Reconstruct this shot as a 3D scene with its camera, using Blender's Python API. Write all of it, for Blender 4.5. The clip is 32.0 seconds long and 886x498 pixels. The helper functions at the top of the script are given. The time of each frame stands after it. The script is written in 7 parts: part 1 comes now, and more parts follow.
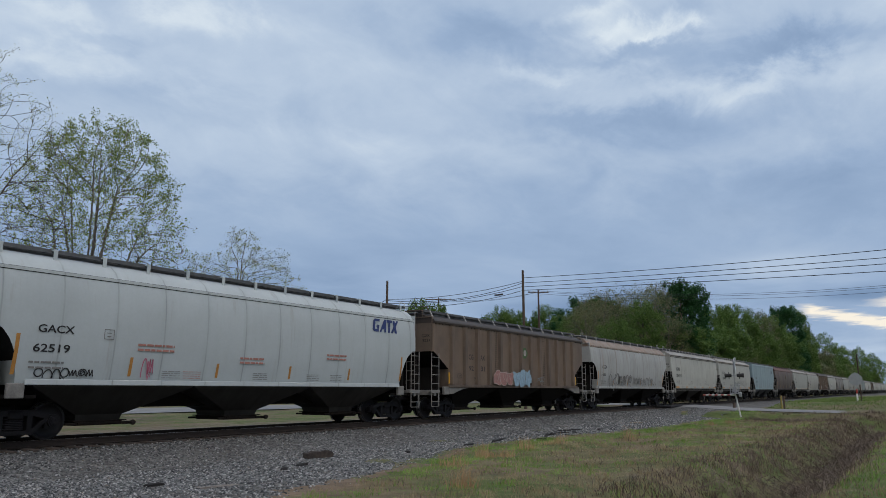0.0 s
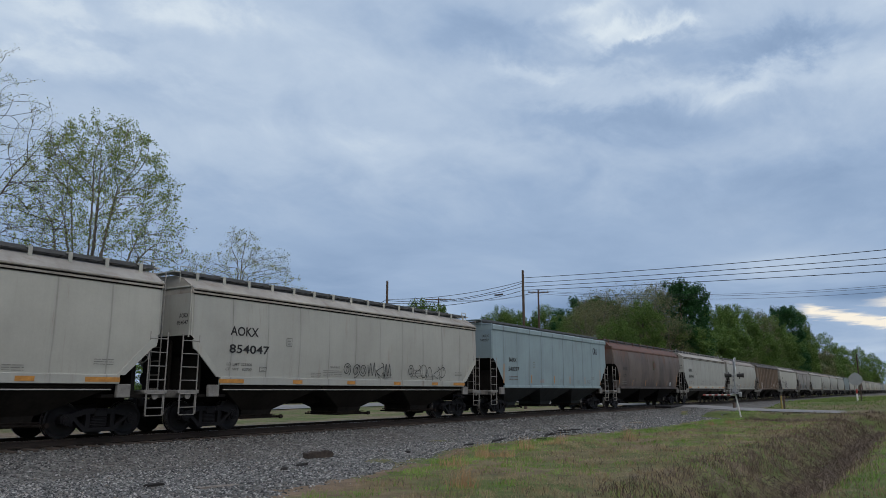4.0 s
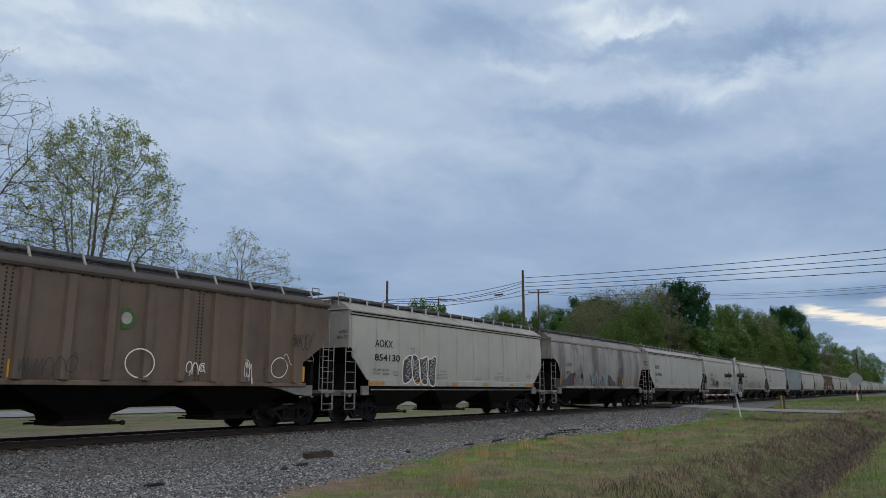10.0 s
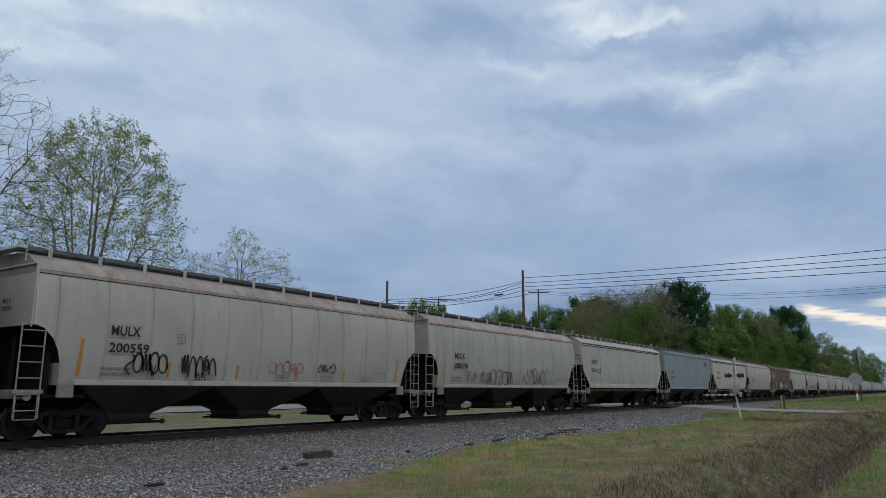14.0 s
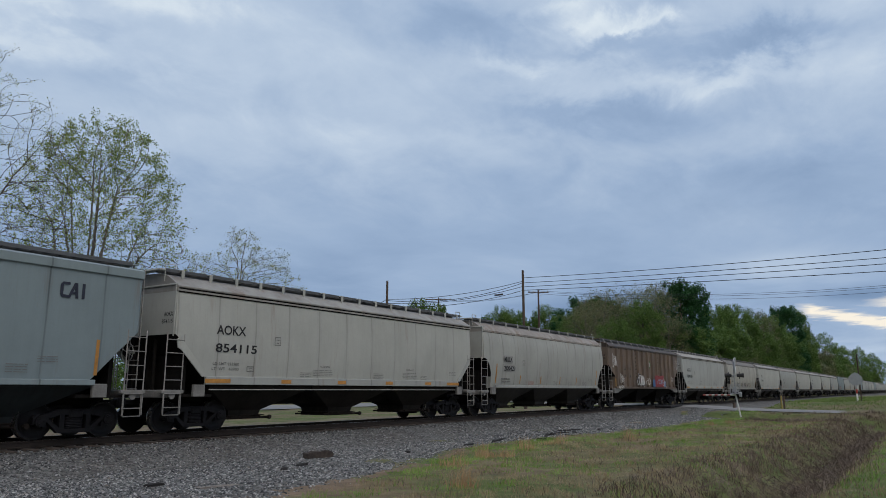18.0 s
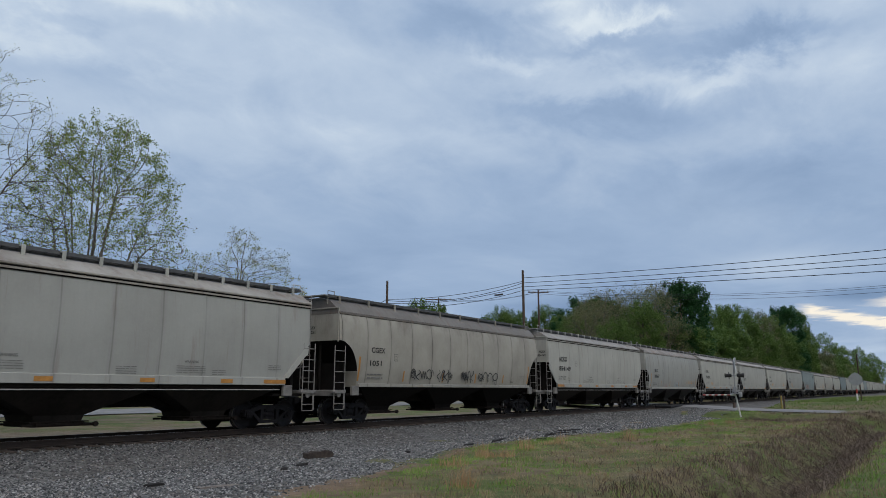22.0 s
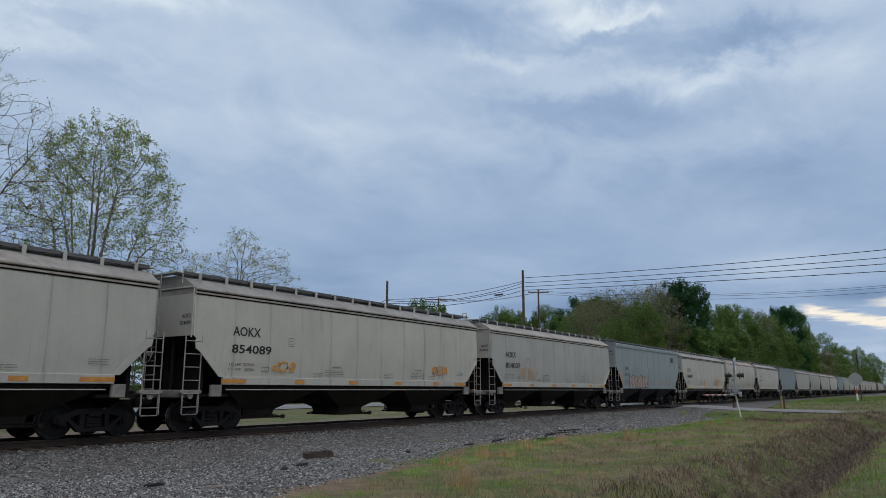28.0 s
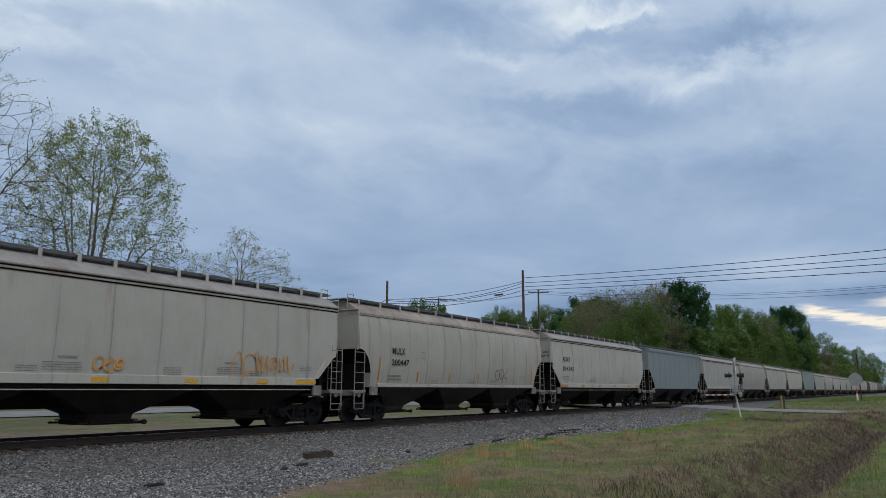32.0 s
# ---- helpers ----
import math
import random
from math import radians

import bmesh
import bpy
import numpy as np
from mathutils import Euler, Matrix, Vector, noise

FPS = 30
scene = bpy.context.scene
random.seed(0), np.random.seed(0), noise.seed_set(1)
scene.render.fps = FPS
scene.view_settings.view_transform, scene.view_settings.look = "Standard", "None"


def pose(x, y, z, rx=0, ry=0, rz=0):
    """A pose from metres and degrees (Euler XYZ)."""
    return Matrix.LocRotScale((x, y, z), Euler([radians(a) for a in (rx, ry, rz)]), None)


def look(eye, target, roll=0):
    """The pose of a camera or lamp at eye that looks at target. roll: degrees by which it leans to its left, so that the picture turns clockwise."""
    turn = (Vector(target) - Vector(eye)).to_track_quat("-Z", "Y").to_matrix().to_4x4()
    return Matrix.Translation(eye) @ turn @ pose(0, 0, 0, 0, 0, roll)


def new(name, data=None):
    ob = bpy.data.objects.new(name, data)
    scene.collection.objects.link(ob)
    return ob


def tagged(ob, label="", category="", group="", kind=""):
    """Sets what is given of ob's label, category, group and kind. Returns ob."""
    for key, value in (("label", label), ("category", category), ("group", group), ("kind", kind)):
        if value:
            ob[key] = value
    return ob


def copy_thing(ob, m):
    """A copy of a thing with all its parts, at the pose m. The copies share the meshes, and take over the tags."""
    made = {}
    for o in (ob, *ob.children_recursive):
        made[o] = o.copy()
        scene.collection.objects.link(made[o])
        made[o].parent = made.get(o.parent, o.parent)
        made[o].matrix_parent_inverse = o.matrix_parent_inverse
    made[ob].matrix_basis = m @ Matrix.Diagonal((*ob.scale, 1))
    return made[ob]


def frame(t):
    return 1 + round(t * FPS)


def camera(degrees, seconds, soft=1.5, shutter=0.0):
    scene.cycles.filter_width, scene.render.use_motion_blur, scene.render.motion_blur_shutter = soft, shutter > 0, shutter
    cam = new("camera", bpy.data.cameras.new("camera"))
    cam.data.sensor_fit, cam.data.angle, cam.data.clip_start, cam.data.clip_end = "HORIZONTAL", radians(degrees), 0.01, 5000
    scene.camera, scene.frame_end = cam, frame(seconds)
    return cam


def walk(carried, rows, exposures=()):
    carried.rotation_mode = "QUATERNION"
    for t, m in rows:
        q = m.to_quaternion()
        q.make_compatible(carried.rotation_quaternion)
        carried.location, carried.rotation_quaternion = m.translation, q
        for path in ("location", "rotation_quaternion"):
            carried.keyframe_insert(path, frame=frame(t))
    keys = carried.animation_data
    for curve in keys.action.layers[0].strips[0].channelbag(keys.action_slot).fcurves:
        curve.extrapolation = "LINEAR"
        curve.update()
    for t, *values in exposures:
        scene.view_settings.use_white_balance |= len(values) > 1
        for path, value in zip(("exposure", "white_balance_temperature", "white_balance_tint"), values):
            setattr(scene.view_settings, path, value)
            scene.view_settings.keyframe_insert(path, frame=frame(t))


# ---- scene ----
# camera: it stands still beside the track; x runs along the rails, z = 0 is the rail head
EYE = (0.0, -19.144, 1.206)
HEAD, PITCH = radians(33.341), radians(11.14)
AIM = (EYE[0] + math.cos(HEAD) * math.cos(PITCH), EYE[1] + math.sin(HEAD) * math.cos(PITCH), EYE[2] + math.sin(PITCH))
cam = camera(63.37, 32.0, soft=0.6)
walk(cam, [(0.0, look(EYE, AIM)), (32.0, look(EYE, AIM))], exposures=[(0.0, 0.0), (32.0, 0.0)])

# overcast evening light: a broad weak sun behind thin cloud, and the sky
SUN_EL, SUN_AZ = radians(52), radians(235)
world = bpy.data.worlds.new("overcast_sky")
scene.world = world
world.use_nodes = True
wn = world.node_tree
wn.nodes.clear()
sky_tex = wn.nodes.new("ShaderNodeTexSky")
sky_tex.sky_type, sky_tex.sun_disc = "NISHITA", False
sky_tex.sun_elevation, sky_tex.sun_rotation = SUN_EL, radians(90) - SUN_AZ
sky_tex.air_density, sky_tex.dust_density = 1.0, 3.0
wbg = wn.nodes.new("ShaderNodeBackground")
wbg.inputs[1].default_value = 0.088
wout = wn.nodes.new("ShaderNodeOutputWorld")
wn.links.new(sky_tex.outputs[0], wbg.inputs[0])
wn.links.new(wbg.outputs[0], wout.inputs[0])
sun = new("sun", bpy.data.lights.new("sun", "SUN"))
sun.data.energy, sun.data.angle, sun.data.color = 0.75, radians(40), (1.0, 0.985, 0.96)
sun.matrix_world = look((0, 0, 0), (-math.cos(SUN_EL) * math.cos(SUN_AZ), -math.cos(SUN_EL) * math.sin(SUN_AZ), -math.sin(SUN_EL)))


# ---------- mesh and node helpers ----------
class Shape:
    """Collects boxes, rods and lofts into one mesh."""

    def __init__(self):
        self.v, self.f = [], []

    def add(self, verts, faces):
        n = len(self.v)
        self.v.extend(verts)
        self.f.extend([tuple(n + i for i in f) for f in faces])
        return self

    def box(self, x0, x1, y0, y1, z0, z1, b=0.0):
        if b <= 0:
            vs = [(x, y, z) for x in (x0, x1) for y in (y0, y1) for z in (z0, z1)]
            return self.add(vs, [(0, 1, 3, 2), (4, 6, 7, 5), (0, 4, 5, 1), (2, 3, 7, 6), (0, 2, 6, 4), (1, 5, 7, 3)])
        vs, idx = [], {}
        for i, x in enumerate((x0, x1)):
            for j, y in enumerate((y0, y1)):
                for k, z in enumerate((z0, z1)):
                    ix, iy, iz = x + (b, -b)[i], y + (b, -b)[j], z + (b, -b)[k]
                    for a, p in enumerate(((x, iy, iz), (ix, y, iz), (ix, iy, z))):
                        idx[i, j, k, a] = len(vs)
                        vs.append(p)
        g = lambda i, j, k, a: idx[i, j, k, a]
        fs = []
        for s in (0, 1):
            fs += [(g(s, 0, 0, 0), g(s, 1, 0, 0), g(s, 1, 1, 0), g(s, 0, 1, 0)), (g(0, s, 0, 1), g(1, s, 0, 1), g(1, s, 1, 1), g(0, s, 1, 1)),
                   (g(0, 0, s, 2), g(1, 0, s, 2), g(1, 1, s, 2), g(0, 1, s, 2))]
            for r in (0, 1):
                fs += [(g(s, r, 0, 0), g(s, r, 1, 0), g(s, r, 1, 1), g(s, r, 0, 1)), (g(s, 0, r, 0), g(s, 1, r, 0), g(s, 1, r, 2), g(s, 0, r, 2)),
                       (g(0, s, r, 1), g(1, s, r, 1), g(1, s, r, 2), g(0, s, r, 2))]
                for q in (0, 1):
                    fs.append((g(s, r, q, 0), g(s, r, q, 1), g(s, r, q, 2)))
        return self.add(vs, fs)

    def rod(self, p, q, r, n=8, r2=None, cap=True):
        p, q = Vector(p), Vector(q)
        d = (q - p).normalized()
        a = d.orthogonal().normalized()
        b = d.cross(a)
        r2 = r if r2 is None else r2
        vs = []
        for c, rr in ((p, r), (q, r2)):
            for i in range(n):
                t = 2 * math.pi * i / n
                vs.append(tuple(c + a * (rr * math.cos(t)) + b * (rr * math.sin(t))))
        fs = [(i, (i + 1) % n, n + (i + 1) % n, n + i) for i in range(n)]
        if cap:
            fs += [tuple(range(n - 1, -1, -1)), tuple(range(n, 2 * n))]
        return self.add(vs, fs)

    def loft(self, rings, closed=True, cap=True):
        m = len(rings[0])
        vs = [p for r in rings for p in r]
        fs = []
        for k in range(len(rings) - 1):
            for i in range(m if closed else m - 1):
                j = (i + 1) % m
                fs.append((k * m + i, k * m + j, (k + 1) * m + j, (k + 1) * m + i))
        if cap:
            fs += [tuple(range(m - 1, -1, -1)), tuple(range((len(rings) - 1) * m, len(rings) * m))]
        return self.add(vs, fs)

    def prism(self, pts, y0, y1):
        """An outline in x and z, drawn out along y."""
        return self.loft([[(x, y0, z) for x, z in pts], [(x, y1, z) for x, z in pts]])

    def mesh(self, name, mat=None, smooth=0):
        me = bpy.data.meshes.new(name)
        me.from_pydata(self.v, [], self.f)
        bm = bmesh.new()
        bm.from_mesh(me)
        bmesh.ops.recalc_face_normals(bm, faces=bm.faces)
        bm.to_mesh(me)
        bm.free()
        if smooth:
            me.polygons.foreach_set("use_smooth", [True] * len(me.polygons))
            me.set_sharp_from_angle(angle=radians(smooth))
        if mat:
            me.materials.append(mat)
        return me


def part(name, mesh, parent=None, at=(0, 0, 0), turn=0.0, label=""):
    ob = new(name, mesh)
    ob.parent = parent
    ob.location = at
    ob.rotation_euler = (0, 0, turn)
    return tagged(ob, label) if label else ob


class Nodes:
    def __init__(self, name):
        self.mat = bpy.data.materials.new(name)
        self.mat.use_nodes = True
        self.t = self.mat.node_tree
        self.bsdf = self.t.nodes["Principled BSDF"]

    def put(self, sock, value):
        if isinstance(value, bpy.types.NodeSocket):
            self.t.links.new(value, sock)
        else:
            sock.default_value = value

    def node(self, kind, **ins):
        n = self.t.nodes.new(kind)
        return n

    def coord(self, scale=(1, 1, 1), which="Object"):
        c = self.t.nodes.new("ShaderNodeTexCoord")
        m = self.t.nodes.new("ShaderNodeMapping")
        m.inputs["Scale"].default_value = scale
        self.t.links.new(c.outputs[which], m.inputs[0])
        return m.outputs[0]

    def noise(self, vec, scale, detail=4, rough=0.6, fac=True):
        n = self.t.nodes.new("ShaderNodeTexNoise")
        n.inputs["Scale"].default_value, n.inputs["Detail"].default_value, n.inputs["Roughness"].default_value = scale, detail, rough
        self.t.links.new(vec, n.inputs["Vector"])
        return n.outputs[0 if fac else 1]

    def ramp(self, fac, stops):
        n = self.t.nodes.new("ShaderNodeValToRGB")
        e = n.color_ramp.elements
        while len(e) < len(stops):
            e.new(0.5)
        for el, (p, c) in zip(e, stops):
            el.position = p
            el.color = (c, c, c, 1) if isinstance(c, (int, float)) else (*c, 1)
        self.t.links.new(fac, n.inputs[0])
        return n.outputs[0]

    def mix(self, fac, a, b, mode="MIX"):
        n = self.t.nodes.new("ShaderNodeMix")
        n.data_type, n.blend_type = "RGBA", mode
        for s, v in ((n.inputs[0], fac), (n.inputs[6], a), (n.inputs[7], b)):
            if isinstance(v, tuple) and len(v) == 3:
                v = (*v, 1)
            self.put(s, v)
        return n.outputs[2]

    def math(self, op, a, b=0.0, c=None):
        n = self.t.nodes.new("ShaderNodeMath")
        n.operation = op
        self.put(n.inputs[0], a)
        self.put(n.inputs[1], b)
        if c is not None:
            self.put(n.inputs[2], c)
        return n.outputs[0]

    def split(self, vec):
        n = self.t.nodes.new("ShaderNodeSeparateXYZ")
        self.t.links.new(vec, n.inputs[0])
        return n.outputs

    def random(self):
        return self.t.nodes.new("ShaderNodeObjectInfo").outputs["Random"]

    def island(self):
        return self.t.nodes.new("ShaderNodeNewGeometry").outputs["Random Per Island"]

    def bump(self, height, strength=0.3, dist=0.02):
        n = self.t.nodes.new("ShaderNodeBump")
        n.inputs["Strength"].default_value, n.inputs["Distance"].default_value = strength, dist
        self.t.links.new(height, n.inputs["Height"])
        self.t.links.new(n.outputs[0], self.bsdf.inputs["Normal"])

    def done(self, color, rough=0.6, metal=0.0, spec=0.5):
        b = self.bsdf.inputs
        if isinstance(color, tuple) and len(color) == 3:
            color = (*color, 1)
        self.put(b["Base Color"], color)
        self.put(b["Roughness"], rough)
        self.put(b["Metallic"], metal)
        self.put(b["Specular IOR Level"], spec)
        return self.mat


def plain(name, col, rough=0.6, metal=0.0, vary=0.25, scale=6.0, bump=0.0, spec=0.5):
    """A paint or metal with stains at two scales."""
    n = Nodes(name)
    v = n.coord()
    a = n.noise(v, scale, 5)
    b = n.noise(v, scale * 9, 3)
    f = n.math("ADD", n.math("MULTIPLY", a, 0.7), n.math("MULTIPLY", b, 0.3))
    lo, hi = tuple(c * (1 - vary) for c in col), tuple(min(1, c * (1 + vary)) for c in col)
    c = n.ramp(f, [(0.3, lo), (0.7, hi)])
    if bump:
        n.bump(b, bump)
    return n.done(c, n.math("MULTIPLY_ADD", a, 0.3, rough - 0.15), metal, spec)


def car_paint(name, col, grime=(0.145, 0.14, 0.125), dirty=0.35, rust=0.15, seam=1.46, rustcol=(0.2, 0.09, 0.045), rough=0.5, streak=0.5, fine_x=2.6, seams=0.62, runs=(), eave=None, foot=None):
    """Weathered car paint: vertical streaks, blotches, grime along the welded seams, rust."""
    n = Nodes(name)
    v = n.coord()
    x, y, z = n.split(v)
    off = n.math("MULTIPLY", n.random(), 37.0)
    cmb = n.t.nodes.new("ShaderNodeCombineXYZ")
    n.put(cmb.inputs[0], n.math("ADD", x, off))
    n.put(cmb.inputs[1], y)
    n.put(cmb.inputs[2], z)
    w = cmb.outputs[0]
    st = n.t.nodes.new("ShaderNodeMapping")
    st.inputs["Scale"].default_value = (fine_x, 1, 0.22)
    n.t.links.new(w, st.inputs[0])
    streaks = n.noise(st.outputs[0], 2.2, 6, 0.65)
    blot = n.noise(w, 0.55, 6, 0.62)
    fine = n.noise(w, 14, 4, 0.6)
    tint = n.math("MULTIPLY_ADD", n.random(), 0.22, 0.86)
    base = n.mix(1.0, col, n.mix(n.random(), (0.97, 0.99, 1.0), (1.0, 0.988, 0.95)), "MULTIPLY")
    hsv = n.t.nodes.new("ShaderNodeHueSaturation")
    n.put(hsv.inputs["Value"], tint)
    n.t.links.new(base, hsv.inputs["Color"])
    base = hsv.outputs[0]
    m1 = n.ramp(streaks, [(0.42, 0.0), (0.78, 1.0)])
    m2 = n.ramp(blot, [(0.4, 0.0), (0.75, 1.0)])
    base = n.mix(n.math("MULTIPLY", m1, streak * dirty), base, grime)
    base = n.mix(n.math("MULTIPLY", m2, dirty), base, grime)
    # welded seams, each with its own depth of soot
    fr = n.math("ABSOLUTE", n.math("SUBTRACT", n.math("FRACT", n.math("DIVIDE", n.math("ADD", x, 50.0 * seam), seam)), 0.5))
    line = n.ramp(fr, [(0.0, 1.0), (0.006, 0.9), (0.022, 0.2), (0.10, 0.0)])
    sm = n.math("MULTIPLY", line, n.math("MULTIPLY", n.ramp(streaks, [(0.3, 0.15), (0.62, 1.0)]), seams))
    base = n.mix(sm, base, tuple(g * 0.6 for g in grime))
    rm = n.ramp(n.noise(st.outputs[0], 1.1, 8, 0.7), [(0.6 - 0.25 * rust, 0.0), (0.82 - 0.2 * rust, 1.0)])
    base = n.mix(n.math("MULTIPLY", rm, min(1.0, 0.4 + rust)), base, rustcol)
    # soot that has run down in broad bands: x, half width, depth
    for rx, rw, rs in runs:
        d = n.math("ABSOLUTE", n.math("ADD", n.math("SUBTRACT", x, rx), n.math("MULTIPLY_ADD", streaks, 0.5, -0.25)))
        base = n.mix(n.math("MULTIPLY", n.ramp(n.math("DIVIDE", d, rw), [(0.45, 1.0), (1.0, 0.0)]), n.math("MULTIPLY", n.ramp(blot, [(0.25, 0.4), (0.6, 1.0)]), rs)), base, grime)
    # rust bled down from the roof edge, and dirt thrown up from the track, both ragged: colour, height, depth
    for sign, wear in ((1.0, eave), (-1.0, foot)):
        if wear:
            hgt = n.math("MULTIPLY_ADD", n.math("SUBTRACT", z, wear[1]), sign, n.math("MULTIPLY_ADD", n.math("ADD", blot, streaks), 2.4, -2.4))
            base = n.mix(n.math("MULTIPLY", n.ramp(hgt, [(0.0, 0.0), (0.9, 1.0)]), wear[2]), base, wear[0])
    base = n.mix(n.math("MULTIPLY", fine, 0.16), base, grime)
    hgt = n.math("ADD", n.math("MULTIPLY", blot, 0.6), n.math("MULTIPLY", line, -0.35))
    n.bump(hgt, 0.35, 0.03)
    return n.done(base, n.math("MULTIPLY_ADD", streaks, 0.25, rough - 0.05), 0.0, 0.3)


# ---------- materials ----------
GREY = car_paint("grey_car_paint", (0.43, 0.445, 0.425), dirty=0.28, rust=0.08, streak=0.35, seams=0.5)
GREYROOF = car_paint("dirty_grey_roof_paint", (0.40, 0.39, 0.365), grime=(0.11, 0.095, 0.08), dirty=0.6, rust=0.2, seam=30.0, streak=0.6, fine_x=1.2)
WARMROOF = car_paint("stained_warm_grey_roof_paint", (0.37, 0.345, 0.315), grime=(0.10, 0.08, 0.065), dirty=0.65, rust=0.3, seam=30.0, streak=0.6, fine_x=1.2)
PALE = car_paint("pale_grey_car_paint", (0.475, 0.535, 0.57), grime=(0.16, 0.17, 0.175), dirty=0.18, rust=0.02, streak=0.35, seams=0.5)
WARM = car_paint("warm_grey_car_paint", (0.408, 0.42, 0.398), seam=1.32, dirty=0.3, rust=0.1, streak=0.5)
RUSTWHITE = car_paint("rust_stained_white_paint", (0.47, 0.485, 0.48), dirty=0.4, rust=0.22, rustcol=(0.28, 0.17, 0.11))
SOOTY = car_paint("soot_streaked_grey_paint", (0.36, 0.355, 0.345), grime=(0.045, 0.04, 0.038), dirty=0.42, rust=0.08, streak=0.6, fine_x=0.5, seams=0.9, runs=((3.0, 0.75, 0.95), (-1.55, 0.7, 0.7), (-6.9, 0.6, 0.6), (-0.2, 0.5, 0.45), (6.3, 0.6, 0.55)), eave=((0.10, 0.08, 0.072), 3.72, 0.85))
DIRTY = car_paint("dirty_cream_paint", (0.41, 0.405, 0.37), grime=(0.13, 0.125, 0.105), dirty=0.45, rust=0.1, rustcol=(0.22, 0.16, 0.11), streak=0.45, fine_x=0.7, seams=0.95, eave=((0.17, 0.155, 0.13), 3.75, 0.6))
RUST = car_paint("faded_oxide_red_paint", (0.165, 0.135, 0.122), grime=(0.04, 0.038, 0.042), dirty=0.6, rust=0.22, rustcol=(0.15, 0.088, 0.06), streak=0.5, fine_x=0.5, seams=0.75, runs=((-1.6, 0.9, 0.5), (2.6, 0.8, 0.5), (-5.4, 0.7, 0.4), (5.3, 0.9, 0.4)), eave=((0.17, 0.09, 0.06), 3.55, 0.75), foot=((0.05, 0.047, 0.05), 2.0, 0.7))
BROWN = car_paint("faded_brown_car_paint", (0.185, 0.142, 0.112), grime=(0.06, 0.05, 0.045), dirty=0.6, rust=0.2, rustcol=(0.13, 0.08, 0.055), seam=30.0, streak=0.45, fine_x=0.8, foot=((0.05, 0.036, 0.03), 1.6, 0.6), eave=((0.10, 0.075, 0.06), 4.0, 0.5))
BLUE = car_paint("pale_blue_grey_car_paint", (0.23, 0.29, 0.315), grime=(0.105, 0.122, 0.13), dirty=0.3, rust=0.03, seams=0.95)
TEAL = car_paint("light_blue_car_paint", (0.275, 0.37, 0.415), grime=(0.10, 0.12, 0.13), dirty=0.3, rust=0.03, seams=0.9)
TANROOF = car_paint("rust_stained_tan_roof_paint", (0.33, 0.27, 0.22), dirty=0.5, rust=0.5, seam=30.0)
RUSTROOF = car_paint("rusted_brown_roof_paint", (0.14, 0.07, 0.048), grime=(0.05, 0.035, 0.03), dirty=0.5, rust=0.5, rustcol=(0.19, 0.08, 0.045), seam=30.0)
BROWNROOF = car_paint("sooty_brown_roof_paint", (0.07, 0.055, 0.046), grime=(0.03, 0.027, 0.026), dirty=0.5, rust=0.2, rustcol=(0.1, 0.06, 0.04), seam=30.0)
DARKROOF = car_paint("sooty_roof_paint", (0.23, 0.215, 0.195), grime=(0.08, 0.072, 0.064), dirty=0.6, rust=0.2, seam=30.0)
# near black of the underframe; also draws the shadow lines along the eaves
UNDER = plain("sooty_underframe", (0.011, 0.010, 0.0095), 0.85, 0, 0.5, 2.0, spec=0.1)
TRUCKM = plain("oily_cast_steel", (0.010, 0.010, 0.012), 0.6, 0.0, 0.5, 4.0, 0.2, spec=0.14)
WHEELM = plain("worn_wheel_steel", (0.010, 0.010, 0.012), 0.5, 0.0, 0.5, 5.0, spec=0.2)
TREAD = plain("polished_tread_steel", (0.45, 0.44, 0.43), 0.28, 1.0, 0.15, 8.0)
GRATE = plain("weathered_galvanised_grating", (0.11, 0.115, 0.12), 0.6, 0.4, 0.3, 3.0)
SILLM = plain("grimy_end_sill_steel", (0.17, 0.168, 0.16), 0.65, 0, 0.5, 2.5)
STEEL = plain("pale_painted_steel", (0.34, 0.335, 0.32), 0.6, 0, 0.35, 3.0)
LADDERM = plain("grimy_ladder_steel", (0.22, 0.215, 0.205), 0.65, 0, 0.5, 3.0)
BLACK = plain("black_stencil_paint", (0.014, 0.014, 0.016), 0.6, 0, 0.3, 9.0)
FADED = plain("faded_grey_stencil_paint", (0.15, 0.15, 0.148), 0.7, 0, 0.3, 9.0)
YELLOW = plain("yellow_reflective_strip", (0.55, 0.32, 0.03), 0.45, 0, 0.25, 9.0)
AMBER = plain("faded_amber_reflective_strip", (0.42, 0.20, 0.045), 0.5, 0, 0.35, 5.0)
WHITE = plain("white_paint", (0.72, 0.72, 0.70), 0.55, 0, 0.12, 4.0)
GREEN = plain("green_emblem_paint", (0.05, 0.12, 0.035), 0.6, 0, 0.35, 6.0)
NAVY = plain("navy_blue_paint", (0.03, 0.05, 0.17), 0.55, 0, 0.25, 6.0)
MAGENTA = plain("magenta_spray_paint", (0.38, 0.11, 0.17), 0.6, 0, 0.3, 5.0)
DEEPBLUE = plain("deep_blue_spray_paint", (0.055, 0.14, 0.30), 0.6, 0, 0.35, 4.0)
PINK = plain("pink_spray_paint", (0.30, 0.16, 0.145), 0.6, 0, 0.35, 5.0)
SKYB = plain("pale_blue_spray_paint", (0.24, 0.36, 0.46), 0.6, 0, 0.3, 5.0)
ORANGE = plain("orange_spray_paint", (0.55, 0.27, 0.06), 0.6, 0, 0.3, 5.0)
CRIMSON = plain("crimson_spray_paint", (0.24, 0.028, 0.034), 0.6, 0, 0.3, 5.0)


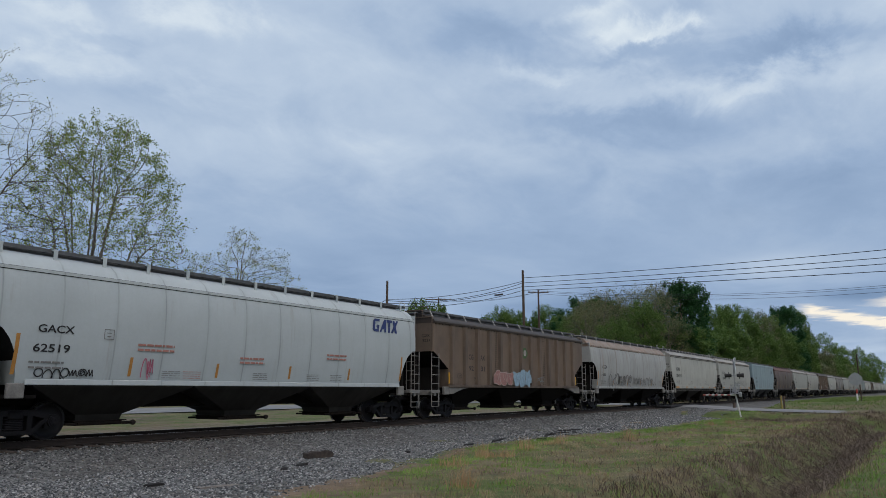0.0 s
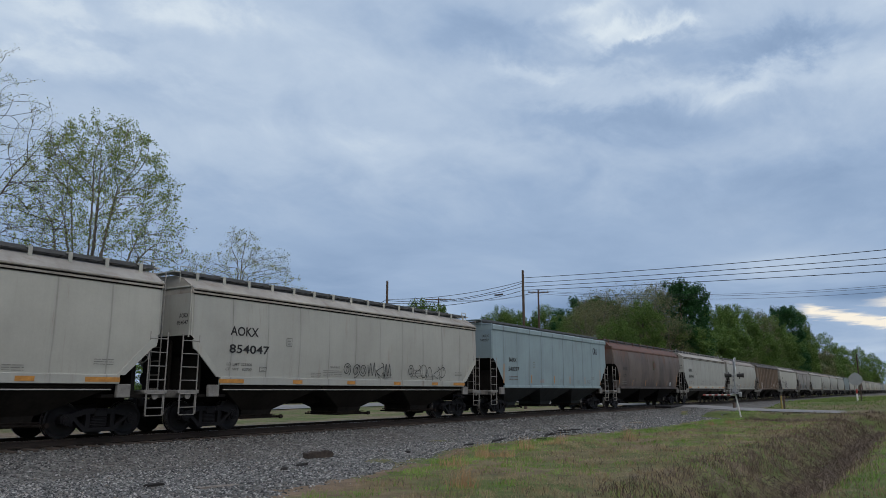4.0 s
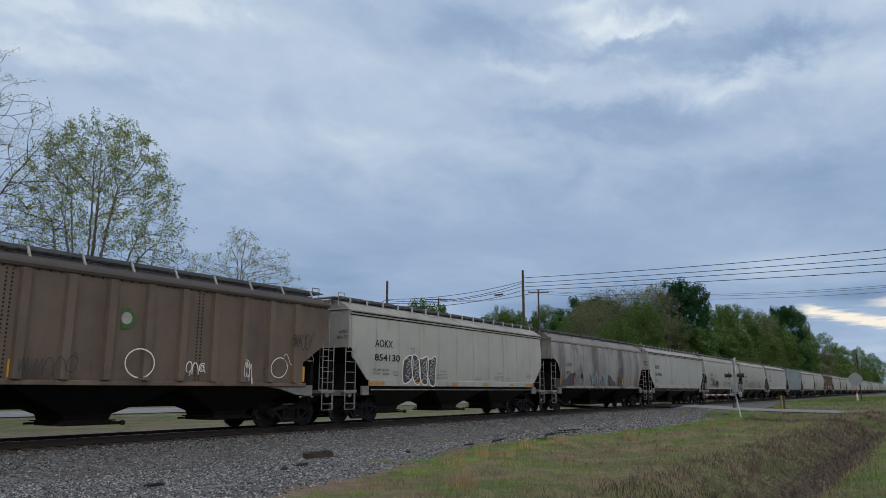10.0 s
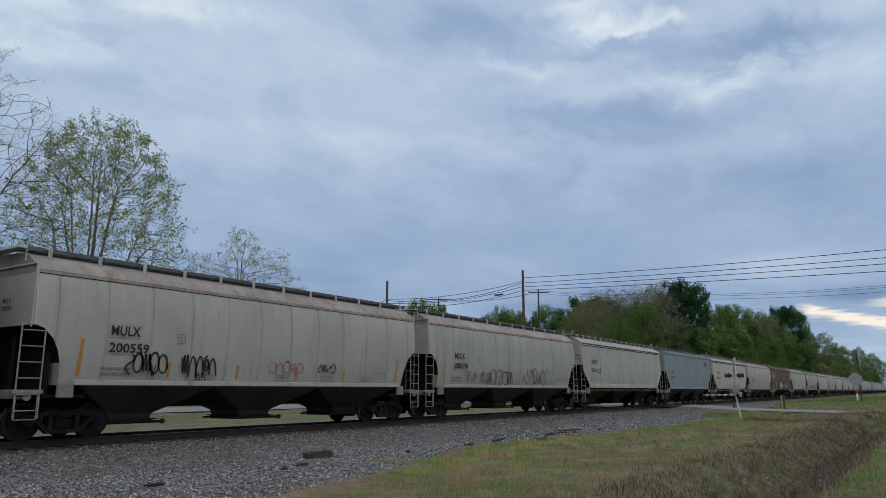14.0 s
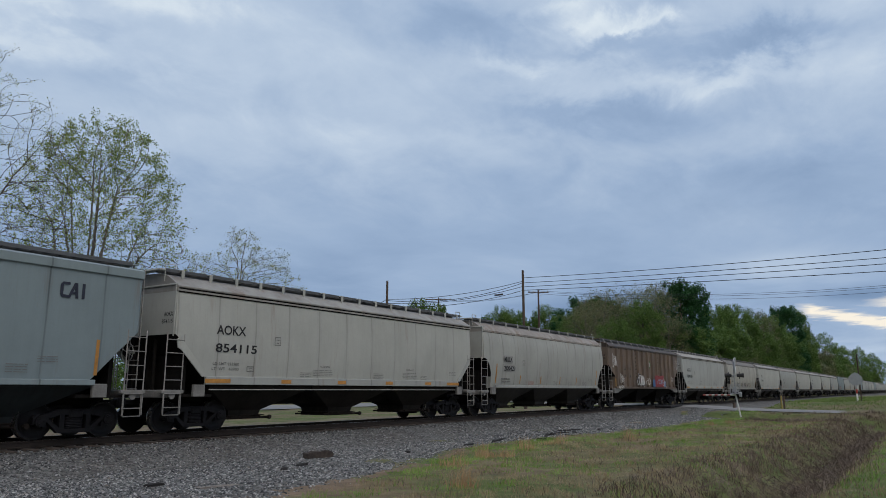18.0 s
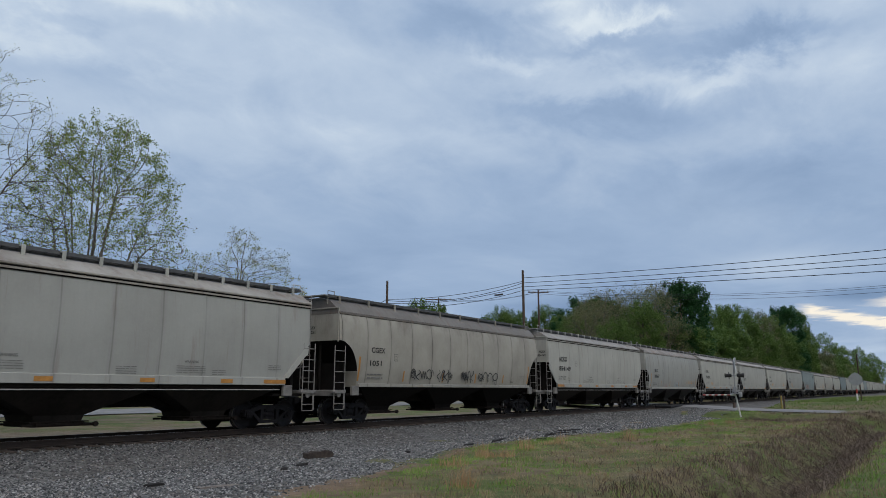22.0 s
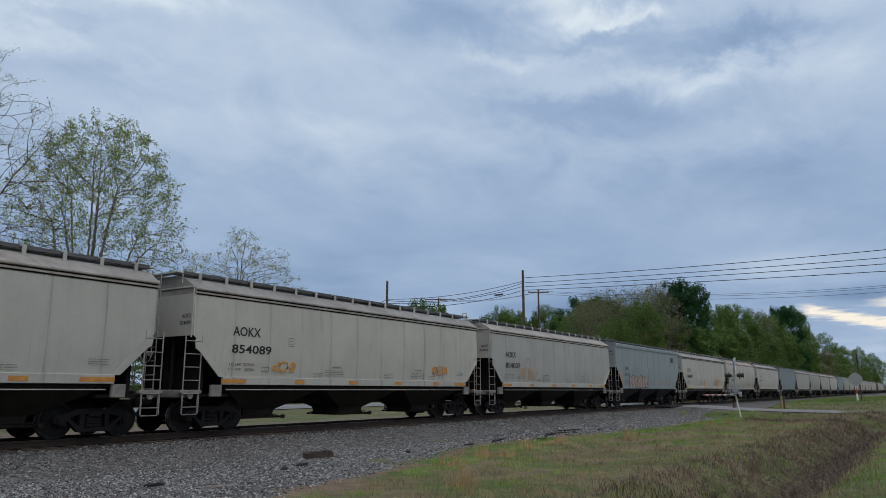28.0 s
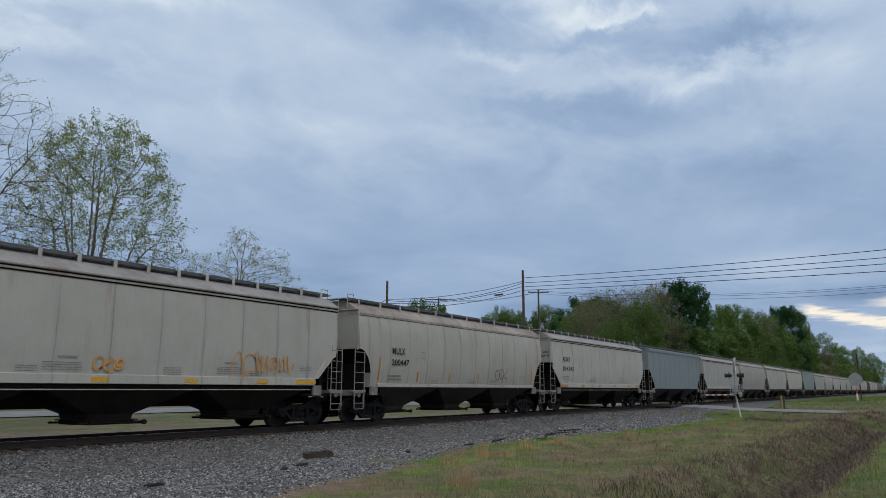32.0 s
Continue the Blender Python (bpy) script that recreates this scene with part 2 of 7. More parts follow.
# ---------- hopper cars ----------
KIND = {
    "G": dict(L=18.1, B=16.85, ze=4.05, s0=1.33, s1=1.47, posts=13, prof=[(1.3, 1.40), (1.6, 1.47), (2.1, 1.555), (2.7, 1.60), (3.3, 1.595), (3.75, 1.55), (4.05, 1.47)]),
    # coupled length, body length, top of side, sill bottom, sill top, posts
    "A": dict(L=17.45, B=16.15, ze=4.02, s0=1.37, s1=1.61, posts=16, prof=[(1.3, 1.50), (1.61, 1.53), (2.4, 1.585), (3.2, 1.585), (4.02, 1.54)]),
    "M": dict(L=16.83, B=15.62, ze=4.05, s0=1.33, s1=1.47, posts=12, prof=[(1.3, 1.40), (1.6, 1.47), (2.1, 1.555), (2.7, 1.60), (3.3, 1.595), (3.75, 1.55), (4.05, 1.47)]),
    "C": dict(L=17.58, B=16.28, ze=4.0, s0=1.33, s1=1.46, posts=10, prof=[(1.3, 1.40), (1.6, 1.47), (2.1, 1.555), (2.7, 1.60), (3.3, 1.595), (3.75, 1.55), (4.0, 1.48)]),
    "B": dict(L=17.8, B=16.55, ze=4.18, s0=1.33, s1=1.45, posts=12, prof=[(1.3, 1.50), (4.18, 1.50)]),
    "X": dict(L=16.6, B=15.25, ze=4.28, s0=1.33, s1=1.47, posts=0, prof=[(1.3, 1.53), (1.6, 1.555), (2.6, 1.58), (4.28, 1.56)]),
}


def half_width(kind, z):
    p = KIND[kind]["prof"]
    for (z0, y0), (z1, y1) in zip(p, p[1:]):
        if z <= z1:
            return y0 + (y1 - y0) * max(0.0, z - z0) / (z1 - z0)
    return p[-1][1]


def body_bottom(kind, d):
    """Height of the slope sheet, d metres in from the end of the body."""
    if kind in "MCG":
        deep, tall = {"M": (0.8, 1.42), "C": (1.12, 1.67), "G": (0.95, 1.5)}[kind]
        return 1.33 + tall * math.sqrt(max(0.0, 1 - (d / deep) ** 2))
    if kind == "B":
        return 2.88 - 0.62 * d if d < 1.205 else 1.33
    return max(1.37, 2.78 - 1.06 * d)


def body_mesh(kind, mat):
    k = KIND[kind]
    half = k["B"] / 2
    ds = [0, 0.05, 0.25, 0.5, 0.65, 0.74, 0.79, 0.8, 0.88, 0.94, 0.97, 1.05, 1.1, 1.12, 1.2, 1.21, 1.35, 1.6, 2.5]
    xs = [-half + d for d in ds] + [0.0] + [half - d for d in reversed(ds)]
    s = Shape()
    rings = []
    for x in xs:
        zb = body_bottom(kind, half - abs(x))
        inset = 0.03 if half - abs(x) < 0.02 else 0.0
        zs = [zb + (k["ze"] - zb) * i / 11 for i in range(12)]
        near = [(x, -half_width(kind, z) + inset, z) for z in zs]
        rings.append(near + [(p[0], -p[1], p[2]) for p in reversed(near)])
    s.loft(rings)
    me = s.mesh("body", mat, 30)
    me.materials.append(UNDER)  # slope sheets and floor, the faces turned down, are near black
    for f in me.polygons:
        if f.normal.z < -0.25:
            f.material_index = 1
    return me


def roof_mesh(kind, mat):
    k = KIND[kind]
    h, z0 = k["B"] / 2, k["ze"]
    w = half_width(kind, z0)
    if kind == "A":
        half = [(w + 0.035, z0), (w + 0.035, z0 + 0.045), (w + 0.012, z0 + 0.055), (w + 0.012, z0 + 0.10), (w + 0.04, z0 + 0.11), (w + 0.04, z0 + 0.15), (1.06, 4.49), (0.6, 4.60)]
    elif kind in "MCG":
        half = [(w + 0.03, z0 - 0.02), (w + 0.03, z0 + 0.05), (w - 0.02, z0 + 0.06), (1.32, z0 + 0.24), (1.06, 4.48), (0.6, 4.60)]
    elif kind == "B":
        half = [(w + 0.05, z0 - 0.06), (w + 0.06, z0 + 0.02), (w + 0.0, z0 + 0.1), (1.2, 4.42), (0.6, 4.58)]
    else:
        half = [(w + 0.03, z0 - 0.10), (w + 0.05, z0 - 0.08), (w + 0.05, z0 + 0.12), (w - 0.02, z0 + 0.17), (0.8, 4.55)]
    ring = [(-y, z) for y, z in half] + [(y, z) for y, z in reversed(half)]
    return Shape().loft([[(x, y, z) for y, z in ring] for x in (-h - 0.02, h + 0.02)]).mesh("roof", mat, 30)


def ladder_mesh(height, width, rungs, mat, out=0.0):
    s = Shape()
    for x in (-width / 2, width / 2):
        s.box(x - 0.018, x + 0.018, -0.012, 0.012, 0, height, 0.006)
    for i in range(rungs):
        z = height * (i + 0.5) / rungs
        s.rod((-width / 2, -0.02, z), (width / 2, -0.02, z), 0.014, 6)
    return s.mesh("ladder", mat, 40)


CACHE = {}


def once(key, make):
    if key not in CACHE:
        CACHE[key] = make()
    return CACHE[key]


def side_frame_mesh():
    s = Shape()
    up = [(-1.06, 0.56), (-0.98, 0.62), (-0.8, 0.62), (-0.45, 0.74), (0.45, 0.74), (0.8, 0.62), (0.98, 0.62), (1.06, 0.56), (1.06, 0.40), (0.98, 0.38), (0.98, 0.50), (0.78, 0.50), (0.42, 0.60), (-0.42, 0.60), (-0.78, 0.50), (-0.98, 0.50), (-0.98, 0.38), (-1.06, 0.40)]
    s.prism(up, -0.08, 0.08)
    s.prism([(-0.80, 0.52), (-0.68, 0.52), (-0.36, 0.26), (0.36, 0.26), (0.68, 0.52), (0.80, 0.52), (0.42, 0.16), (-0.42, 0.16)], -0.08, 0.08)
    for a in (-1, 1):
        s.prism([(a * 0.28, 0.24), (a * 0.40, 0.24), (a * 0.40, 0.62), (a * 0.28, 0.62)], -0.085, 0.085)
        s.prism([(a * 0.72, 0.30), (a * 0.80, 0.30), (a * 0.86, 0.55), (a * 0.74, 0.55)], -0.06, 0.06)
    return s.mesh("side_frame", TRUCKM, 30)


def spring_mesh():
    """A nest of coil springs, seen as one ridged block."""
    s, rings = Shape(), []
    for i in range(15):
        k = 1.0 if i % 2 else 0.86
        z = 0.27 + i * 0.02
        rings.append([(0.25 * k * math.copysign(abs(math.cos(t)) ** 0.5, math.cos(t)), 0.09 * k * math.sin(t), z) for t in [2 * math.pi * j / 16 for j in range(16)]])
    return s.loft(rings).mesh("spring_nest", TRUCKM)


def wheel_mesh():
    """Wheel and tread, turned about y; its outer face looks to -y."""
    prof = [(0.09, -0.09), (0.13, -0.09), (0.15, -0.03), (0.30, -0.01), (0.385, -0.045), (0.40, -0.065), (0.452, -0.065), (0.457, -0.055), (0.460, 0.03), (0.485, 0.05), (0.482, 0.075), (0.40, 0.075), (0.3, 0.03), (0.15, 0.04), (0.09, 0.07)]
    n = 32
    rings = [[(r * math.cos(2 * math.pi * i / n), y, r * math.sin(2 * math.pi * i / n)) for r, y in prof] for i in range(n)]
    s = Shape()
    m = len(prof)
    s.add([p for r in rings for p in r], [(i * m + j, i * m + (j + 1) % m, ((i + 1) % n) * m + (j + 1) % m, ((i + 1) % n) * m + j) for i in range(n) for j in range(m)])
    me = s.mesh("wheel", WHEELM, 35)
    me.materials.append(TREAD)
    for p in me.polygons:
        c = p.center
        r = math.hypot(c.x, c.z)
        if r > 0.45 and abs(p.normal.y) < 0.5:
            p.material_index = 1
    return me


def axle_mesh():
    s = Shape()
    s.rod((0, -1.06, 0), (0, 1.06, 0), 0.085, 12)
    for a in (-1, 1):
        s.rod((0, a * 1.02, 0), (0, a * 1.13, 0), 0.135, 14)
        s.rod((0, a * 1.13, 0), (0, a * 1.155, 0), 0.10, 12)
        for i in range(3):
            t = 2 * math.pi * i / 3
            s.rod((0.06 * math.cos(t), a * 1.15, 0.06 * math.sin(t)), (0.06 * math.cos(t), a * 1.175, 0.06 * math.sin(t)), 0.022, 6)
    return s.mesh("axle", TRUCKM, 40)


def truck(car, x):
    t = part("truck", once("bolster", lambda: Shape().box(-0.18, 0.18, -1.12, 1.12, 0.52, 0.72, 0.03).box(-0.35, 0.35, -0.35, 0.35, 0.6, 0.86, 0.04).mesh("bolster", TRUCKM, 30)), car, (x, 0, 0))
    for y in (-1.0, 1.0):
        part("side_frame", once("sf", side_frame_mesh), t, (0, y, 0))
        part("spring_nest", once("spr", spring_mesh), t, (0, y, 0))
    for i, dx in enumerate((-0.889, 0.889)):
        w = part("wheelset", once("wheelset", wheelset_mesh), t, (dx, 0, 0.457))
        WHEELSETS[i].append(w)
    return t


def wheelset_mesh():
    a, w = axle_mesh(), wheel_mesh()
    bm = bmesh.new()
    bm.from_mesh(a)
    n0 = len(bm.faces)
    for y, flip in ((-0.755, 1), (0.755, -1)):
        tmp = w.copy()
        tmp.transform(Matrix.Translation((0, y, 0)) @ Matrix.Diagonal((1, flip, 1, 1)))
        if flip < 0:
            tmp.flip_normals()
        bm.from_mesh(tmp)
    bm.faces.ensure_lookup_table()
    me = bpy.data.meshes.new("wheelset")
    for i, f in enumerate(bm.faces):
        f.material_index = 0 if i < n0 else f.material_index + 1
    bm.to_mesh(me)
    bm.free()
    for m in (TRUCKM, WHEELM, TREAD):
        me.materials.append(m)
    return me


WHEELSETS = ([], [])


def bay_mesh(x0, x1, mat):
    """A discharge hopper; x0 and x1 are its upper edges, its mouth is at 0."""
    s = Shape()
    s.loft([[(x0, -1.42, 1.38), (x1, -1.42, 1.38), (x1, 1.42, 1.38), (x0, 1.42, 1.38)],
            [(x0 * 0.98, -1.40, 1.28), (x1 * 0.98, -1.40, 1.28), (x1 * 0.98, 1.40, 1.28), (x0 * 0.98, 1.40, 1.28)],
            [(-0.66, -0.70, 0.58), (0.66, -0.70, 0.58), (0.66, 0.70, 0.58), (-0.66, 0.70, 0.58)],
            [(-0.62, -0.66, 0.42), (0.62, -0.66, 0.42), (0.62, 0.66, 0.42), (-0.62, 0.66, 0.42)]])
    return s.mesh("hopper_bay", mat, 20)


def gate_mesh():
    """Outlet frame with its lip, the drive shaft across it and the cast feet at its corners."""
    s = Shape()
    s.box(-0.66, 0.70, -0.70, 0.70, 0.30, 0.425, 0.02)
    s.box(-0.74, 0.78, -0.76, 0.76, 0.405, 0.432)
    s.box(-0.58, 0.58, -0.74, -0.69, 0.33, 0.39, 0.008)
    s.rod((0.86, -0.95, 0.35), (0.86, 0.95, 0.35), 0.03, 8)
    for y in (-0.93, 0.93):
        s.rod((0.86, y - 0.05, 0.35), (0.86, y + 0.05, 0.35), 0.065, 8)
        s.rod((0.86, y, 0.28), (0.86, y, 0.42), 0.028, 6)
    for y in (-0.74, 0.66):
        s.box(0.62, 1.02, y, y + 0.08, 0.30, 0.38, 0.015)
        s.box(-0.92, -0.66, y, y + 0.08, 0.32, 0.38, 0.015)
    return s.mesh("outlet_gate", GATEM, 30)


def hopper_car(kind, mat, label, steel=None, deck=None):
    """One covered hopper with all its parts, its origin on the rails under its middle."""
    k = KIND[kind]
    L, half, ze = k["L"], k["B"] / 2, k["ze"]
    steel = steel or mat
    car = tagged(new("hopper_car"), label, "freight car", "cars of the freight train")
    car.empty_display_size = 0.5
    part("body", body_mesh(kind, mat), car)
    part("roof", roof_mesh(kind, deck or mat), car)
    key = kind + mat.name
    # thin dark strips put in for the shadow lines under the roof edge
    if kind != "B":
        w0 = half_width(kind, ze)
        for y in (-1, 1):
            part("roof_joint", once("joint" + kind, lambda: Shape().box(-half + 0.03, half - 0.03, -0.012, 0.012, ze - 0.035, ze - (0.0 if kind == "A" else 0.012)).box(-half + 0.03, half - 0.03, -0.014, 0.014, ze + 0.06, ze + (0.095 if kind == "A" else 0.062)).mesh("roof_joint", UNDER)), car, (0, y * (w0 + 0.008), 0))
    sill = once("sill" + key, lambda: Shape().box(-half + 1.12, half - 1.12, -0.045, 0.045, k["s0"], k["s1"], 0.012).mesh("side_sill", steel, 30))
    part("side_sill", sill, car, (0, -1.555, 0))
    part("side_sill", sill, car, (0, 1.555, 0), math.pi)
    if kind == "A":
        for y in (-1.53, 1.53):
            part("sill_pipe", once("pipe", lambda: Shape().rod((-half + 1.3, 0, 1.225), (half - 1.3, 0, 1.225), 0.016, 8).mesh("sill_pipe", STEEL, 40)), car, (0, y, 0))
    part("centre_sill", once("csill" + kind, lambda: Shape().box(-L / 2 + 0.75, L / 2 - 0.75, -0.33, 0.33, 0.74, 1.20, 0.02).mesh("centre_sill", UNDER, 30)), car)
    # hopper bays and gates
    bx = half * 0.575
    xo = half - 1.38 - bx
    for x, a, b in ((-bx, -xo, bx / 2), (0.0, -bx / 2, bx / 2), (bx, -bx / 2, xo)):
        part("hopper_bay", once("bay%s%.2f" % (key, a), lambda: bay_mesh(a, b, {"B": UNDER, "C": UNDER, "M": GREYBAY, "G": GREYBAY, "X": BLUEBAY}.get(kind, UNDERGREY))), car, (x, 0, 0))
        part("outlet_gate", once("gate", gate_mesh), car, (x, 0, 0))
    # roof hatch, running boards and their posts
    # hatch takes the dark grating grey, standing in for shadow behind the boards
    part("roof_hatch", once("hatch" + kind, lambda: hatch_mesh(half - 0.15, GRATE)), car)
    board = once("board" + kind, lambda: board_mesh(half + 0.05))
    for y in (-0.74, 0.74):
        part("running_board", board, car, (0, y, 0))
    if k["posts"]:
        pw = 0.05 if kind != "B" else 0.035
        slant = Shape().loft([[(-0.03, -0.22, 4.36), (0.03, -0.22, 4.36), (0.03, -0.19, 4.33), (-0.03, -0.19, 4.33)], [(-0.03, -0.01, 4.72), (0.03, -0.01, 4.72), (0.03, 0.02, 4.69), (-0.03, 0.02, 4.69)]])
        post = once("post" + key, (lambda: slant.mesh("board_post", STEEL)) if kind == "B" else (lambda: Shape().box(-pw, pw, -0.14, -0.105, 4.40, 4.71, 0.005).box(-pw - 0.02, pw + 0.02, -0.17, -0.08, 4.38, 4.41).box(-pw, pw, -0.12, 0.02, 4.68, 4.71).mesh("board_post", steel)))
        for i in range(k["posts"]):
            x = -half + 0.45 + (k["B"] - 0.9) * i / (k["posts"] - 1)
            part("board_post", post, car, (x, -0.985, 0))
            part("board_post", post, car, (x, 0.985, 0), math.pi)
    # ends
    for e in (-1, 1):
        turn = 0.0 if e > 0 else math.pi
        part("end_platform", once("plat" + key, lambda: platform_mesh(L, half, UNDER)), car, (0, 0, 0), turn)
        part("end_sill", once("esill" + key, lambda: Shape().box(L / 2 - 0.62, L / 2 - 0.42, -1.48, 1.48, 1.0, 1.22, 0.02).box(half - 1.15, half - 0.75, -1.56, -1.44, 1.02, 1.37, 0.02).box(half - 1.15, half - 0.75, 1.44, 1.56, 1.02, 1.37, 0.02).mesh("end_sill", SILLM, 30)), car, (0, 0, 0), turn)
        part("coupler", once("coupler" + kind, lambda: coupler_mesh(L)), car, (0, 0, 0), turn)
        part("end_wall", once("ewall" + key, lambda: end_wall_mesh(kind, half, mat)), car, (0, 0, 0), turn)
        for y in (-0.5, 0.5):
            part("end_post", once("epost" + key, lambda: Shape().box(-0.04, 0.04, -0.04, 0.04, 1.18, 2.95, 0.01).mesh("end_post", UNDER)), car, (e * (half - 0.12), y, 0))
        lad = once("slad" + key, lambda: ladder_mesh(2.25, 0.56, 6, LADDERM))
        part("ladder", lad, car, (e * (half - 0.02), -1.575, 0.55))
        part("ladder", lad, car, (e * (half - 0.02), 1.575, 0.55), math.pi)
        tall = once("tlad" + key, lambda: ladder_mesh(3.45, 0.42, 9, LADDERM))
        part("ladder", tall, car, (e * (half + 0.14), -e * 1.22, 1.05), e * math.pi / 2)
        part("grab_rail", once("grab" + key, lambda: grab_mesh(steel)), car, (e * (half + 0.05), 0, 0), turn)
        for y in (-1, 1) if kind == "A" else ():
            part("corner_gusset", once("guss%s%d" % (key, y), lambda: Shape().prism([(half - 1.2, 1.6), (half - 0.98, 1.6), (half - 0.22, 2.34), (half - 0.10, 2.40), (half - 0.06, 2.62), (half - 0.14, 2.74)], y * 1.575 - 0.02, y * 1.575 + 0.02).mesh("corner_gusset", steel)), car, (0, 0, 0), turn)
        # the dark cross plate is added at full width to keep the end gap dark
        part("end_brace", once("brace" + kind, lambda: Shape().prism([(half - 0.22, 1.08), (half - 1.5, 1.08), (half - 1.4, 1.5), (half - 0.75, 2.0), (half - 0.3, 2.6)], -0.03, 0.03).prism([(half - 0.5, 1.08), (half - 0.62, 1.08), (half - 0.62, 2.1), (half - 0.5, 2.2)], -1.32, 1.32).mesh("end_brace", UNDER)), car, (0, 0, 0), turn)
        part("step", once("step", lambda: step_mesh(SILLM)), car, (e * (half - 0.02), -1.5, 0))
        part("air_hose", once("hose", hose_mesh), car, (e * (L / 2 - 0.5), 0, 0), turn)
        truck(car, e * (half - 1.25))
    wheel = once("bwheel" + key, lambda: brake_wheel_mesh(steel))
    part("brake_wheel", wheel, car, (-half - 0.2, 0.35, 2.3))
    part("air_tank", once("tank", lambda: Shape().rod((-0.6, 0, 0), (0.6, 0, 0), 0.2, 12).mesh("air_tank", UNDER, 40)), car, (-half + 0.75, 0.75, 1.55))
    if kind == "B":
        rib = once("rib" + key, lambda: Shape().loft([[(-0.12, 0.0, z), (-0.105, -0.15, z), (0.105, -0.15, z), (0.12, 0.0, z)] for z in (1.47, 4.08)]).mesh("rib", mat, 30))
        for i in range(13):
            x = -6.88 + 13.48 * i / 12
            part("rib", rib, car, (x, -1.5, 0))
            part("rib", rib, car, (x, 1.5, 0), math.pi)
        for e in (-1, 1):
            for y in (-1.5, 1.5):
                part("sill_gusset", once("sillg", lambda: Shape().prism([(half - 2.9, 1.33), (half - 0.95, 1.33), (half - 0.95, 1.03), (half - 1.5, 1.06), (half - 2.2, 1.24)], -0.05, 0.05).mesh("sill_gusset", SILLM)), car, (0, y, 0), 0.0 if e > 0 else math.pi, "dull grey tapered sill gusset")
        tagged(part("rivet_row", once("rivets" + key, lambda: rivet_mesh(half, UNDER)), car), kind="stuff")
    return car


# bay paints, taken down to near black, far darker than the bodies
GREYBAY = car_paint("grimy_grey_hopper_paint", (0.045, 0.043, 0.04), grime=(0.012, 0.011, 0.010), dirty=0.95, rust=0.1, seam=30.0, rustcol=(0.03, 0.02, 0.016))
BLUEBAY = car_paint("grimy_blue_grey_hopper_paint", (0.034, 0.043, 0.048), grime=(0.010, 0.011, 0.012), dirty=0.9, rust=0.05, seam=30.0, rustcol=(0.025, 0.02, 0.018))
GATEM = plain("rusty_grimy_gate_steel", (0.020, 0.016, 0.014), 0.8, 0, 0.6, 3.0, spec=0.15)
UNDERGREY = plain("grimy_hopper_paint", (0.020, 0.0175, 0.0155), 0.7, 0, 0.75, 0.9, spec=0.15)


def hatch_mesh(h, mat):
    s = Shape()
    n = 6
    for i in range(n):
        a, b = -h + 2 * h * i / n, -h + 2 * h * (i + 1) / n
        s.box(a, b - 0.02, -0.46, 0.46, 4.5, 4.66, 0.04)
        s.box(a + 0.3, a + 0.38, -0.49, 0.49, 4.6, 4.69)
    return s.mesh("roof_hatch", mat, 30)


def board_mesh(h):
    s = Shape()
    s.box(-h, h, -0.24, -0.215, 4.63, 4.725)
    s.box(-h, h, 0.215, 0.24, 4.63, 4.725)
    for y in (-0.13, -0.02, 0.09, 0.17):
        s.box(-h, h, y - 0.02, y + 0.02, 4.69, 4.71)
    n = int(h / 0.35)
    for i in range(2 * n + 1):
        x = -h + 0.02 + (2 * h - 0.04) * i / (2 * n)
        s.box(x - 0.015, x + 0.015, -0.22, 0.22, 4.67, 4.69)
    return s.mesh("running_board", GRATE)


def platform_mesh(L, half, mat):
    s = Shape()
    s.box(half - 1.5, L / 2 - 0.62, -1.42, 1.42, 1.02, 1.10)
    s.box(half - 1.9, half - 0.6, -0.5, 0.5, 0.86, 1.04)
    return s.mesh("end_platform", mat)


def coupler_mesh(L):
    s = Shape()
    s.box(L / 2 - 0.8, L / 2 - 0.18, -0.09, 0.09, 0.79, 0.95, 0.03)
    s.box(L / 2 - 0.2, L / 2 + 0.06, -0.17, 0.10, 0.72, 1.0, 0.04)
    s.box(L / 2 - 0.05, L / 2 + 0.1, 0.02, 0.15, 0.74, 0.98, 0.03)
    return s.mesh("coupler", TRUCKM, 30)


def end_wall_mesh(kind, half, mat):
    """Flat end sheet above the slope sheet, with a stiffener at each side."""
    w, top, z0 = half_width(kind, 3.6) - 0.06, KIND[kind]["ze"] + 0.22, body_bottom(kind, 0.0)
    s = Shape()
    s.box(half - 0.04, half + 0.015, -w, w, z0, top, 0.008)
    for y in (-w + 0.02, w - 0.02):
        s.box(half, half + 0.035, y - 0.02, y + 0.02, z0 - 0.05, top, 0.006)
    s.box(half, half + 0.06, -w, w, top - 0.05, top, 0.01)
    return s.mesh("end_wall", mat, 30)


def grab_mesh(mat):
    s = Shape()
    for y in (-0.95, 0.95):
        s.rod((0.0, y, 4.35), (0.0, y, 4.86), 0.016, 6)
        s.rod((0.0, y, 4.86), (-0.35, y, 4.86), 0.016, 6)
        s.rod((-0.35, y, 4.86), (-0.35, y, 4.7), 0.016, 6)
    s.box(-0.1, 0.2, -0.97, 0.97, 4.66, 4.70)
    return s.mesh("grab_rail", mat)


def step_mesh(mat):
    s = Shape()
    s.box(-0.36, 0.36, -0.10, 0.06, 1.12, 1.22, 0.015)
    for x in (-0.25, 0.25):
        s.rod((x, -0.06, 0.52), (x, -0.06, 1.12), 0.014, 6)
    s.rod((-0.25, -0.06, 0.53), (0.25, -0.06, 0.53), 0.016, 6)
    s.rod((0.0, -0.07, 1.06), (0.0, -0.03, 1.06), 0.10, 10)
    return s.mesh("step", mat, 40)


